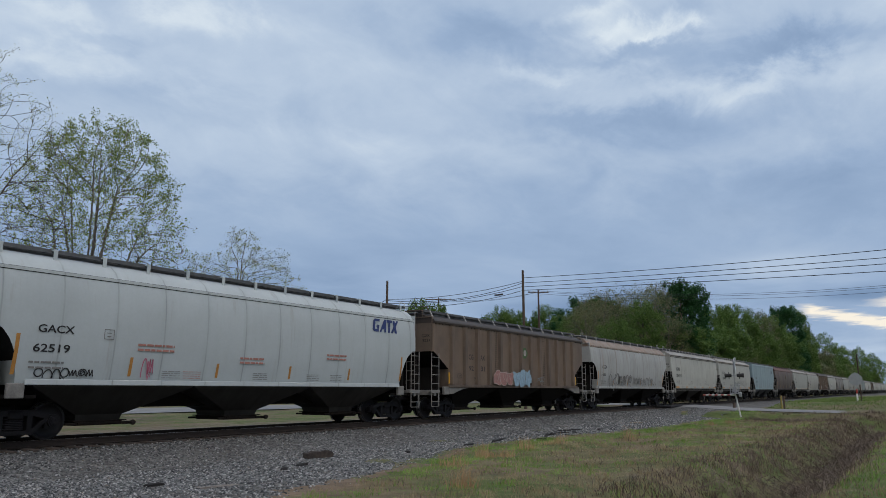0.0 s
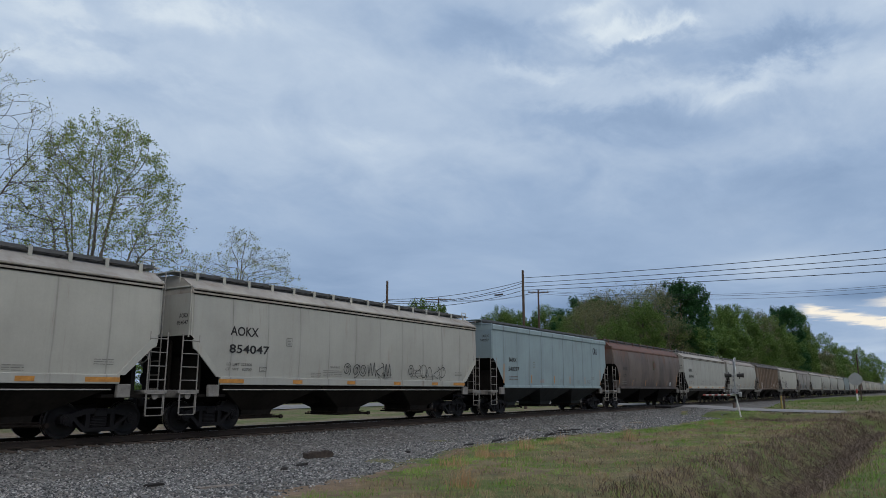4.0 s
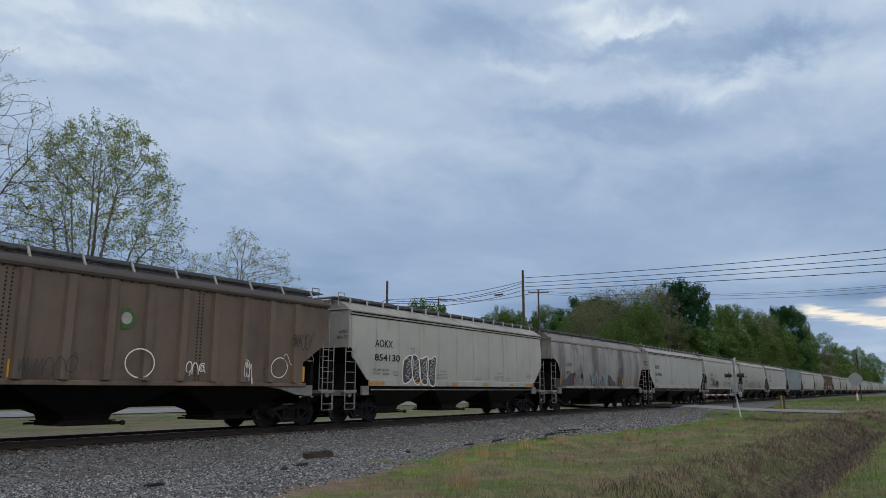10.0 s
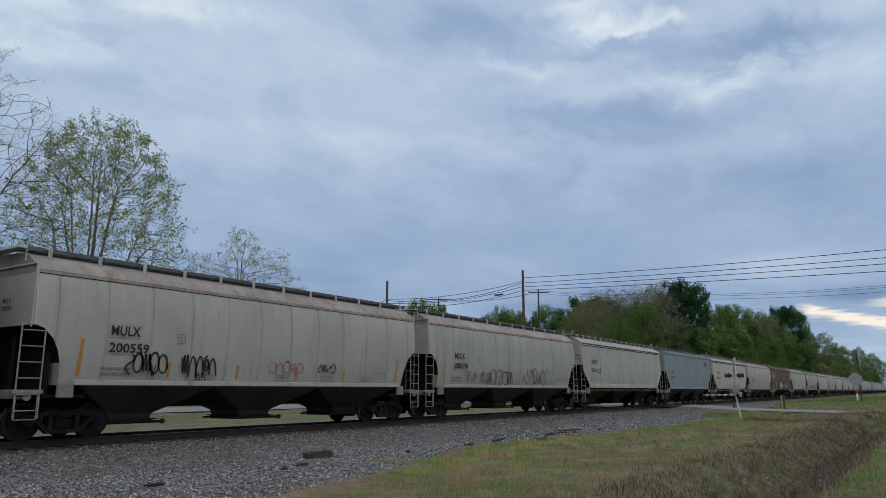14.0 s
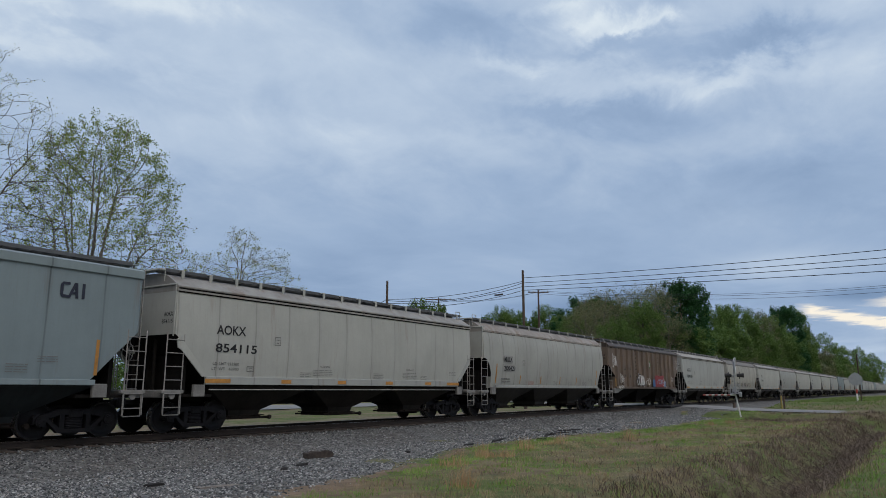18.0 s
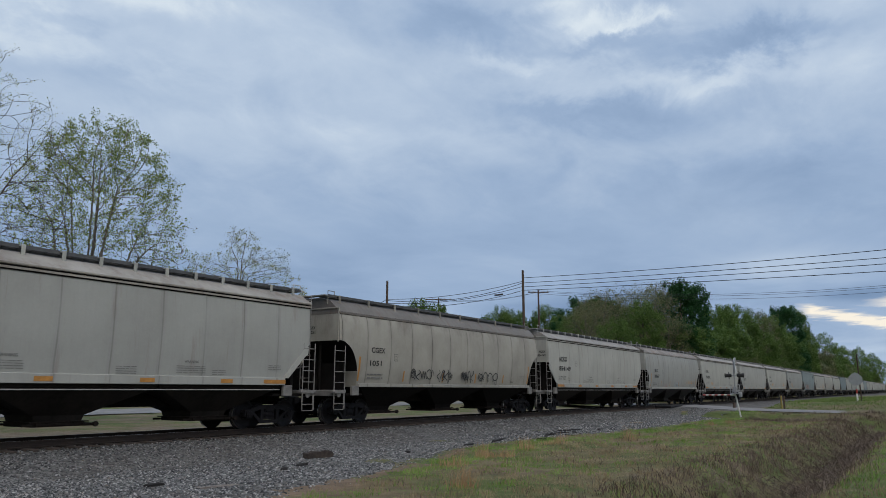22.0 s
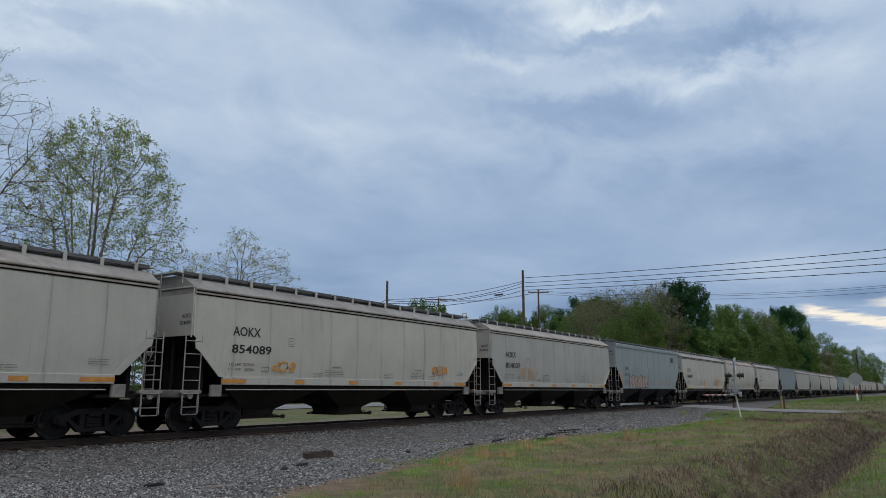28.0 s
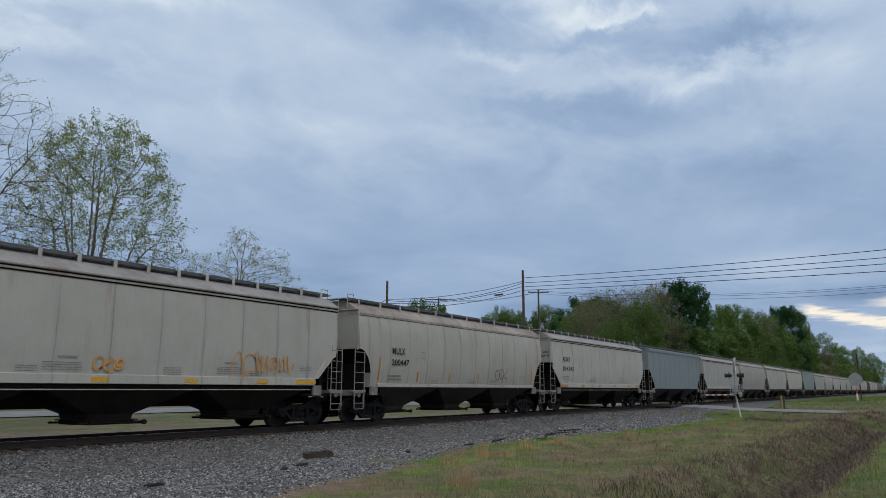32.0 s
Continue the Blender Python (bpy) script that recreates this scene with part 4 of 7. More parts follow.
def leaf(car, x, z):
    """Round pale emblem with a green leaf shape behind it."""
    me = once("leaf", lambda: Shape().prism([(-0.2, 0.28), (0.05, 0.28), (0.22, 0.08), (0.28, 0.0), (0.2, -0.12), (0.03, -0.28), (-0.2, -0.28)], -0.004, 0.004).mesh("emblem", GREEN))
    part("emblem", me, car, (x, -1.516, z), label="green leaf-shaped emblem")
    disc(car, "B", x - 0.05, z, 0.16, STEEL, dy=0.012)


INK = plain("blue_black_emblem_paint", (0.018, 0.022, 0.04), 0.6, 0, 0.3, 6.0)
BLACKISH = plain("charcoal_spray_paint", (0.05, 0.05, 0.055), 0.6, 0, 0.35, 4.0)
ROSE = plain("dusty_rose_spray_paint", (0.37, 0.285, 0.265), 0.6, 0, 0.3, 4.0)
GHOST = plain("faint_grey_spray_paint", (0.25, 0.258, 0.265), 0.6, 0, 0.25, 4.0)
FAINTBLUE = plain("faint_blue_spray_paint", (0.20, 0.265, 0.30), 0.6, 0, 0.3, 4.0)
OLDGREEN = plain("worn_olive_emblem_paint", (0.075, 0.075, 0.035), 0.6, 0, 0.5, 6.0)
TAN = plain("faded_tan_emblem_paint", (0.30, 0.23, 0.13), 0.6, 0, 0.3, 6.0)


def mark_c(car, number, dark=True):
    letters(car, "C", "CGEX", -6.35, 2.62, 0.85, 0.21)
    letters(car, "C", number, -6.4, 2.13, 0.72, 0.2)
    end_letters(car, "C", "CGEX", -0.35, 3.45, 0.35, 0.11)
    end_letters(car, "C", number, -0.35, 3.28, 0.3, 0.11)
    bars(car, "C", -6.5, 1.78, 2, 0.95, 0.13, 0.05)
    frame_mark(car, "C", -4.9, 2.35, 0.24, 0.28)
    for x, h in ((-7.05, 0.9), (-4.2, 0.42), (-1.3, 0.42), (1.5, 0.42), (4.2, 0.42), (6.9, 0.9)):
        strip(car, "C", x, 1.55, 0.09, h, AMBER)
    frame_mark(car, "C", 5.0, 1.6, 0.35, 0.22, BLACK)
    bars(car, "C", 6.0, 1.9, 3, 0.6)


def mark_b(car, a, b):
    for text, x, w in ((a[:2], -5.36, 0.42), (a[2:], -4.28, 0.42)):
        letters(car, "B", text, x, 2.62, w, 0.24, BLACK)
    for text, x, w in ((b[:2], -5.33, 0.4), (b[2:], -4.26, 0.4)):
        letters(car, "B", text, x, 2.1, w, 0.23, BLACK)
    end_letters(car, "B", a, -1.3, 3.5, 0.42, 0.12)
    end_letters(car, "B", b, -1.3, 3.3, 0.38, 0.12)
    for x, h in ((-7.1, 0.5), (-2.55, 0.42), (-0.25, 0.42), (2.05, 0.42), (4.45, 0.42), (7.05, 0.5)):
        strip(car, "B", x, 1.5, 0.1, h, YELLOW)
    frame_mark(car, "B", -6.35, 1.75, 0.36, 0.2, BLACK)
    frame_mark(car, "B", 5.3, 1.7, 0.36, 0.2, WHITE)
    bars(car, "B", -4.9, 1.8, 3, 0.5, mat=BLACK)


def mark_x(car, mark, number):
    letters(car, "X", mark, -6.0, 2.64, 0.82, 0.22)
    letters(car, "X", number, -6.08, 2.17, 1.17, 0.23)
    end_letters(car, "X", mark, -1.35, 3.8, 0.4, 0.13)
    end_letters(car, "X", number, -1.35, 3.6, 0.5, 0.12)
    bars(car, "X", -6.0, 1.88, 2, 0.95, 0.14, 0.05)
    frame_mark(car, "X", -3.3, 2.4, 0.26, 0.3)
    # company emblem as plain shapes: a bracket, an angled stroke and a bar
    emblem = once("emblem_x", lambda: Shape().prism([(0.0, 0.07), (0.06, 0.0), (0.24, 0.0), (0.24, 0.065), (0.075, 0.075), (0.075, 0.325), (0.24, 0.325), (0.24, 0.39), (0.06, 0.39), (0.0, 0.32)], -0.006, 0.0)
                  .prism([(0.19, 0.0), (0.26, 0.0), (0.375, 0.26), (0.40, 0.0), (0.475, 0.0), (0.435, 0.39), (0.355, 0.39)], -0.006, 0.0)
                  .prism([(0.27, 0.10), (0.42, 0.10), (0.42, 0.155), (0.29, 0.155)], -0.007, 0.0)
                  .prism([(0.56, 0.0), (0.635, 0.0), (0.635, 0.39), (0.56, 0.39)], -0.006, 0.0).mesh("emblem", INK))
    part("emblem", emblem, car, (5.38, -half_width("X", 3.4) - 0.012, 3.47), label="dark blue angular company emblem")
    for x, h in ((-6.6, 0.95), (-3.5, 0.42), (-0.6, 0.42), (1.6, 0.42), (3.9, 0.42), (6.45, 0.9)):
        strip(car, "X", x, 1.58, 0.09, h, AMBER)
    for x in (-2.4, 0.2, 2.6, 4.3):
        bars(car, "X", x, 1.8, 4, 0.5, mat=REDFADE if x == -2.4 else FADED)
    bars(car, "X", 5.0, 2.0, 3, 0.5)


PATCH = plain("dull_grey_touch_up_paint", (0.30, 0.30, 0.285), 0.6, 0, 0.1, 3.0)
REDFADE = plain("faded_red_stencil_paint", (0.34, 0.16, 0.13), 0.7, 0, 0.25, 7.0)

WORDS = {"A": "grey covered hopper car with three bays, amber sill reflectors", "M": "grey teardrop-sided covered hopper car with rounded body",
         "B": "brown ribbed steel covered hopper car with graffiti", "X": "pale blue flat-sided covered hopper car on the track"}
# kind, paint, right end of the body along the train at 0 s, reporting mark, number
TRAIN = [("G", PALE, 20.16, "GACX", "62519"), ("B", BROWN, 38.17, "CGAX", "9231"), ("C", RUSTWHITE, 55.76, "CGEX", "1465"), ("A", GREY, 73.31, "AOKX", "854131"),
         ("A", GREY, 90.48, "AOKX", "854047"), ("X", TEAL, 107.36, "IARX", "540297"), ("C", RUST, 125.13, "CGEX", "1079"), ("A", GREY, 142.62, "AOKX", "854046"),
         ("M", WARM, 159.43, "MULX", "200574"), ("B", BROWN, 177.2, "CGAX", "9364"), ("A", GREY, 194.52, "AOKX", "854130"), ("C", SOOTY, 212.31, "CGEX", "1332"),
         ("A", GREY, 229.75, "AOKX", "854006"), ("M", WARM, 246.43, "MULX", "200559"), ("M", WARM, 263.12, "MULX", "200500"), ("A", GREY, 280.48, "AOKX", "854123"),
         ("X", BLUE, 297.0, "CAIX", "540126"), ("A", GREY, 314.32, "AOKX", "854115"), ("M", WARM, 331.19, "MULX", "200421"), ("B", BROWN, 349.0, "CGAX", "9406"),
         ("A", GREY, 366.45, "AOKX", "854128"), ("C", DIRTY, 384.28, "CGEX", "1051"), ("A", GREY, 401.8, "AOKX", "854149"), ("M", WARM, 418.63, "MULX", "200547"),
         ("A", GREY, 435.96, "AOKX", "854082"), ("A", GREY, 453.6, "AOKX", "854039"), ("A", GREY, 471.01, "AOKX", "854089"), ("A", GREY, 488.52, "AOKX", "854037"),
         ("X", BLUE, 505.08, "CAIX", "540130"), ("A", GREY, 522.56, "AOKX", "854043"), ("M", WARM, 539.42, "MULX", "200447"), ("A", GREY, 556.97, "AOKX", "854145"),
         ("X", BLUE, 573.8, "", "")]


def travelled(t):
    """Metres that the train has gone, slowing a little."""
    return 15.8515 * t - 0.01742 * (t - 16.0) ** 2


TRAINKIND = {r[4]: r[0] for r in TRAIN}
CARS, PROTO = [], {}
s_end = TRAIN[-1][2]
for kd in "AMAAXAMAAMACAMBAMA":
    s_end += KIND[kd]["L"]
    TRAIN.append((kd, {"A": GREY, "M": WARM, "X": BLUE, "C": DIRTY, "B": BROWN}[kd], s_end, "", ""))
for i, (kd, paint, s, mark, number) in enumerate(TRAIN):
    key = kd + paint.name
    label = WORDS.get(kd, "weathered covered hopper car with rounded sides")
    if kd == "C":
        label = {RUST: "rusty oxide-red rounded hopper car with round emblem", SOOTY: "grey rounded hopper car streaked with black soot", RUSTWHITE: "white rounded hopper car stained with rust and graffiti", DIRTY: "dirty cream rounded hopper car with scrawled tags"}[paint]
    if paint is PALE:
        label = "pale grey rounded hopper car with dark blue emblem"
    if paint is TEAL:
        label = "light blue-grey flat-sided hopper car with dark emblem"
    if key in PROTO:
        car = copy_thing(PROTO[key], pose(0, 0, 0))
        k = [o for o in car.children_recursive if o.name.startswith("wheelset")]
        for o in k:
            WHEELSETS[0 if o.location.x < 0 else 1].append(o)
    else:
        car = PROTO[key] = hopper_car(kd, paint, label, deck={RUST: RUSTROOF, BROWN: BROWNROOF, RUSTWHITE: TANROOF, SOOTY: DARKROOF, DIRTY: DARKROOF, GREY: GREYROOF, WARM: WARMROOF}.get(paint))
    CARS.append((car, s - KIND[kd]["B"] / 2))
# the lettering and graffiti follow once all the cars stand, as each has its own
for (car, s), (kd, paint, _, mark, number) in zip(CARS, TRAIN):
    if not mark:
        continue
    graffiti(car, number)
    if kd == "G":
        mark_g(car)
    elif kd == "A":
        mark_a(car, number, number in ("854123", "854043"))
    elif kd == "M":
        mark_m(car, mark, number, mark == "MULX" and number not in ("200547", "200447"))
    elif kd == "C":
        mark_c(car, number)
    elif kd == "B":
        mark_b(car, mark, number)
    else:
        mark_x(car, mark, number)

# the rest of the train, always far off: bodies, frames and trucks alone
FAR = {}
# dirtier copies of the greys, darkened for the dimmer light on far cars
SHADEDGREY = car_paint("grimy_grey_car_paint", (0.19, 0.185, 0.175), grime=(0.06, 0.056, 0.052), dirty=0.55, rust=0.15)
SHADEDWARM = car_paint("grimy_warm_grey_car_paint", (0.18, 0.165, 0.15), grime=(0.06, 0.054, 0.047), dirty=0.55, rust=0.25)


def far_car(kind, mat):
    k = KIND[kind]
    car = tagged(new("hopper_car"), "distant covered hopper car far down the track", "freight car", "cars of the freight train")
    part("body", body_mesh(kind, mat), car)
    part("roof", roof_mesh(kind, mat), car)
    part("underframe", Shape().box(-k["B"] / 2 + 1.4, k["B"] / 2 - 1.4, -1.2, 1.2, 0.5, 1.4, 0.1).box(-k["L"] / 2, k["L"] / 2, -0.3, 0.3, 0.76, 1.1).mesh("underframe", UNDER), car)
    for e in (-1, 1):
        part("truck", once("fartruck", lambda: Shape().box(-1.3, 1.3, -1.1, 1.1, 0.25, 0.75, 0.1).rod((-0.89, -0.85, 0.457), (-0.89, 0.85, 0.457), 0.457, 12).rod((0.89, -0.85, 0.457), (0.89, 0.85, 0.457), 0.457, 12).mesh("truck", TRUCKM)), car, (e * (k["B"] / 2 - 1.25), 0, 0))
    return car


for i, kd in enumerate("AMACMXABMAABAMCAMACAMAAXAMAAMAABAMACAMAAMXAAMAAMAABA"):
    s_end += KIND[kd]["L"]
    paint = {"A": SHADEDGREY, "M": SHADEDWARM, "X": BLUE, "C": DIRTY, "B": BROWN}[kd]
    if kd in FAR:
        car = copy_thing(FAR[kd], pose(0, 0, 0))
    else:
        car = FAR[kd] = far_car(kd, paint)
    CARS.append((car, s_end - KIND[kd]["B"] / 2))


# ---------- ground ----------
def smooth(a, b, v):
    u = min(1.0, max(0.0, (v - a) / (b - a)))
    return u * u * (3 - 2 * u)


def ditch_y(x):
    return -16.25 - max(0.0, x - 30.0) * 0.025 + 0.05 * max(0.0, 17.5 - x)


def ground_z(x, y):
    z = -0.66 + 0.28 * smooth(-11.0, -19.0, y)
    d = y - ditch_y(x)
    cut = smooth(4.0, 16.0, x) * (1 - smooth(49.0, 53.0, x))
    z -= 0.95 * cut * math.exp(-(abs(d) / 1.15) ** 3)
    z -= 0.5 * math.exp(-((x - 51.0) / 1.6) ** 2) * smooth(-9.0, -11.0, y) * (1 - cut)
    if 53 < x < 62 and y < -6:
        z += 0.38 * (1 - smooth(0, 4.0, abs(x - 56) - 2.0))
    if x > 58 and y < -3:
        z += 0.9 * smooth(59, 69, x) * smooth(-6.5, -9.5, y) * (1 - 0.5 * smooth(130, 300, x))
    z += 0.05 * noise.noise((x * 0.35, y * 0.35, 0)) + 0.02 * noise.noise((x * 1.7, y * 1.7, 3))
    return banked(x, y, z, 0.14)


ROAD = [(55.0, -70), (55.3, -22), (56.0, -14), (59.0, -8.5), (63.5, -3.2), (65.6, -0.95)]


def road_z(x, y):
    return -0.03 - 0.13 * smooth(2.0, 9.0, abs(y)) - (0.25 * smooth(10, 24, y) if y > 0 else 0.0)


def banked(x, y, z, under):
    """Earth and gravel raised to carry the road."""
    if not 46 < x < 76 or y > 0.5:
        return z
    d = 1e9
    for (x0, y0), (x1, y1) in zip(ROAD, ROAD[1:]):
        u = min(1.0, max(0.0, ((x - x0) * (x1 - x0) + (y - y0) * (y1 - y0)) / ((x1 - x0) ** 2 + (y1 - y0) ** 2)))
        d = min(d, math.hypot(x - x0 - u * (x1 - x0), y - y0 - u * (y1 - y0)))
    return z + (1 - smooth(2.5, 4.6, d)) * max(0.0, road_z(x, y) - under - z)


def bed_z(x, y):
    a = abs(y)
    z = -0.235 if a < 1.75 else -0.235 - 0.40 * smooth(1.75, 3.7, a)
    return z + 0.018 * noise.noise((x * 1.3, y * 1.3, 7)) + (0.05 * noise.noise((x * 0.4, y * 0.5, 2)) if a > 3 else 0)


def sheet(name, xs, ys, zf, mat, keep=None):
    vs = [(x, y, zf(x, y)) for x in xs for y in ys]
    n = len(ys)
    fs = []
    for i in range(len(xs) - 1):
        for j in range(n - 1):
            if keep is None or keep((xs[i] + xs[i + 1]) / 2, (ys[j] + ys[j + 1]) / 2):
                fs.append((i * n + j, (i + 1) * n + j, (i + 1) * n + j + 1, i * n + j + 1))
    me = bpy.data.meshes.new(name)
    me.from_pydata(vs, [], fs)
    me.polygons.foreach_set("use_smooth", [True] * len(me.polygons))
    me.materials.append(mat)
    return new(name, me)


def grass_mat():
    n = Nodes("rough_spring_grass_soil")
    v = n.coord()
    x, y, z = n.split(v)
    a, b, c = n.noise(v, 0.35, 5), n.noise(v, 2.2, 6), n.noise(v, 22, 4)
    green = n.ramp(b, [(0.3, (0.08, 0.115, 0.032)), (0.7, (0.17, 0.235, 0.07))])
    dry = n.ramp(b, [(0.3, (0.16, 0.125, 0.08)), (0.7, (0.31, 0.255, 0.155))])
    col = n.mix(n.ramp(a, [(0.42, 0.0), (0.6, 1.0)]), green, dry)
    # worn bare earth along the far shoulder of the track
    shoulder = n.math("ADD", n.math("DIVIDE", n.math("SUBTRACT", y, 15.0), -5.0), n.math("MULTIPLY_ADD", n.math("ADD", a, b), 1.6, -1.6))
    worn = n.math("MULTIPLY", n.ramp(shoulder, [(0.0, 0.0), (0.5, 0.9)]), n.math("GREATER_THAN", y, 3.0))
    col = n.mix(worn, col, n.ramp(b, [(0.3, (0.16, 0.125, 0.09)), (0.7, (0.30, 0.25, 0.19))]))
    col = n.mix(n.math("MULTIPLY", c, 0.5), col, (0.08, 0.062, 0.04))
    n.bump(n.math("ADD", c, b), 0.8, 0.06)
    return n.done(col, 0.9, 0, 0.2)


def rail_side_band(n, col):
    """A ragged darker band over the stones, strongest beside the rails."""
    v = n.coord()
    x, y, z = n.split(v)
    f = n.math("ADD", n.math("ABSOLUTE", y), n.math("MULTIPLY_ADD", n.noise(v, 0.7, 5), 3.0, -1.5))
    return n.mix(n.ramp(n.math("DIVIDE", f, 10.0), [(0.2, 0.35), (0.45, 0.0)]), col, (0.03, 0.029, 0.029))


def gravel_mat(name, dark=1.0):
    n = Nodes(name)
    v = n.coord()
    vo = n.t.nodes.new("ShaderNodeTexVoronoi")
    vo.inputs["Scale"].default_value = 17.0
    n.t.links.new(v, vo.inputs["Vector"])
    big = n.noise(v, 0.4, 4)
    shade = n.ramp(n.split(vo.outputs["Color"])[0], [(0.0, tuple(0.09 * dark * q for q in (1, 1, 1.02))), (0.6, tuple(0.25 * dark * q for q in (0.97, 0.99, 0.97))), (1.0, tuple(0.38 * dark * q for q in (0.97, 0.98, 0.95)))])
    col = n.mix(n.ramp(big, [(0.4, 0.0), (0.7, 0.55)]), shade, (0.13 * dark, 0.115 * dark, 0.10 * dark))
    col = rail_side_band(n, col)
    n.bump(n.math("SUBTRACT", 1.0, vo.outputs["Distance"]), 1.0, 0.04)
    return n.done(col, 0.9, 0, 0.25)


def spread(a, b, step):
    k = max(1, int(round((b - a) / step)))
    return [a + (b - a) * i / k for i in range(k)]


GRASSM, GRAVEL = grass_mat(), gravel_mat("crushed_granite_ballast", 0.8)
far_x = [-4000, -1500, -500, -150, -60, -25]
gx = far_x + spread(-12, 70, 0.6) + [70, 80, 95, 120, 160, 230, 350, 600, 1200, 2500, 4500]
gy = [-4000, -1500, -500, -150, -60, -35] + spread(-26, -4, 0.45) + [-4, 0, 4, 8, 14, 20, 30, 45, 70, 120, 250, 600, 1500, 4000]
ground = tagged(sheet("ground", gx, gy, ground_z, GRASSM), "rough grass and bare soil beside the railway", kind="structure")


def gravel_edge(x):
    e = -9.6 + 3.4 * smooth(8, 24, x) - 1.3 * smooth(24, 36, x)
    return e + 0.35 * noise.noise((x * 0.6, 0, 5)) + 0.2 * noise.noise((x * 2.1, 0, 9))


def ballast_z(x, y):
    """The ballast runs out level with the ground at its ragged edge."""
    z = bed_z(x, y)
    if y < -3.0:
        g, u = ground_z(x, y) - 0.015, smooth(-0.05, 0.9, y - gravel_edge(x))
        z = g + (z - g) * u
    return banked(x, y, z, 0.09)


bx = spread(-60, -6, 6) + spread(-6, 74, 0.35) + spread(74, 140, 2.5) + spread(140, 2000, 60) + [2000]
by = spread(-11, -1.6, 0.3) + [-1.6, -0.9, 0, 0.9, 1.6, 2.2, 2.8, 3.4, 4.2]
ballast = tagged(sheet("ballast", bx, by, ballast_z, GRAVEL, lambda x, y: y > gravel_edge(x)), "grey crushed stone ballast along the track", kind="structure")

# bare sandy earth where the ballast thins out into the grass
SOIL = plain("sandy_brown_soil", (0.20, 0.15, 0.105), 0.95, 0, 0.45, 2.5, 0.6, spec=0.15)


def bare(x, y):
    e = y - gravel_edge(x)
    return -0.75 < e < 0.75 and abs(e) + 0.9 * noise.noise((x * 0.9, y * 1.1, 31)) + 0.4 * noise.noise((x * 3.1, y * 3.1, 5)) < 0.12 + 0.45 * (1 - smooth(9.5, 12.5, x))


tagged(sheet("soil", spread(5, 34, 0.12), spread(-11.2, -5.4, 0.12), lambda x, y: max(ballast_z(x, y), ground_z(x, y)) + 0.008, SOIL, bare), "patches of bare sandy soil beside the ballast", kind="structure")

# rails and ties
RAILM = plain("rusty_rail_steel", (0.024, 0.0175, 0.0145), 0.75, 0.2, 0.4, 5.0, 0.2)
TIEM = plain("creosoted_tie_wood", (0.05, 0.04, 0.034), 0.85, 0, 0.5, 3.0, 0.4)
SHINE = plain("worn_rail_head", (0.30, 0.29, 0.28), 0.35, 0.9, 0.2, 6.0)


def rail_mesh():
    ring = [(-0.07, -0.17), (0.07, -0.17), (0.07, -0.155), (0.015, -0.135), (0.012, -0.05), (0.036, -0.04), (0.036, -0.008), (0.028, 0.0), (-0.028, 0.0), (-0.036, -0.008), (-0.036, -0.04), (-0.012, -0.05), (-0.015, -0.135), (-0.07, -0.155)]
    me = Shape().loft([[(x, y, z) for y, z in ring] for x in [-60, *range(-40, 201, 8), 400, 900, 2000]]).mesh("rail", RAILM, 30)
    me.materials.append(SHINE)
    for p in me.polygons:
        if p.normal.z > 0.9 and p.center.z > -0.004:
            p.material_index = 1
    return me


rail = rail_mesh()
for y in (-0.7535, 0.7535):
    tagged(new("rail", rail), "rust-brown steel rail with a worn bright head", "rail", "rails of the track").location = (0, y, 0)
tie = Shape().box(-0.115, 0.115, -1.3, 1.3, -0.34, -0.172, 0.015).mesh("tie", TIEM, 30)
for i in range(150):
    o = tagged(new("railway_tie", tie), "dark creosoted wooden tie half sunk in ballast", "railway tie", "ties under the rails")
    o.location = (-6 + i * 0.533, random.uniform(-0.05, 0.05), random.uniform(-0.012, 0.0))
    o.rotation_euler = (0, 0, random.uniform(-0.012, 0.012))


# ---------- trees ----------
def quads(name, q, mat):
    """One mesh of separate four-cornered leaves; q has the shape (n, 4, 3)."""
    n = len(q)
    me = bpy.data.meshes.new(name)
    me.vertices.add(4 * n)
    me.vertices.foreach_set("co", np.asarray(q, dtype=np.float32).ravel())
    me.loops.add(4 * n)
    me.loops.foreach_set("vertex_index", np.arange(4 * n, dtype=np.int32))
    me.polygons.add(n)
    me.polygons.foreach_set("loop_start", np.arange(0, 4 * n, 4, dtype=np.int32))
    me.update(calc_edges=True)
    me.materials.append(mat)
    return me


def leaf_cloud(rng, centres, per, spread_m, size, outward=0.0):
    """Leaves round each twig end: folded, turned at random or facing out of their clump, larger and smaller."""
    c = np.repeat(np.asarray(centres), per, axis=0)
    n = len(c)
    off = rng.normal(0, 1, (n, 3))
    off *= np.minimum(1.0, 1.55 / np.linalg.norm(off, axis=1))[:, None]
    c = c + off * spread_m
    a = rng.normal(0, 1, (n, 3))
    if outward:
        up = off * outward + np.array([0, 0, outward]) + rng.normal(0, 0.6, (n, 3))
        a = np.cross(a, up)
    a /= np.linalg.norm(a, axis=1)[:, None]
    b = np.cross(a, up if outward else rng.normal(0, 1, (n, 3)))
    b /= np.linalg.norm(b, axis=1)[:, None] + 1e-9
    s = size * rng.uniform(0.55, 1.35, (n, 1))
    m = np.cross(a, b) * s * 0.18
    return np.stack([c - a * s, c + b * s * 0.55 + m, c + a * s, c - b * s * 0.55 + m], axis=1)


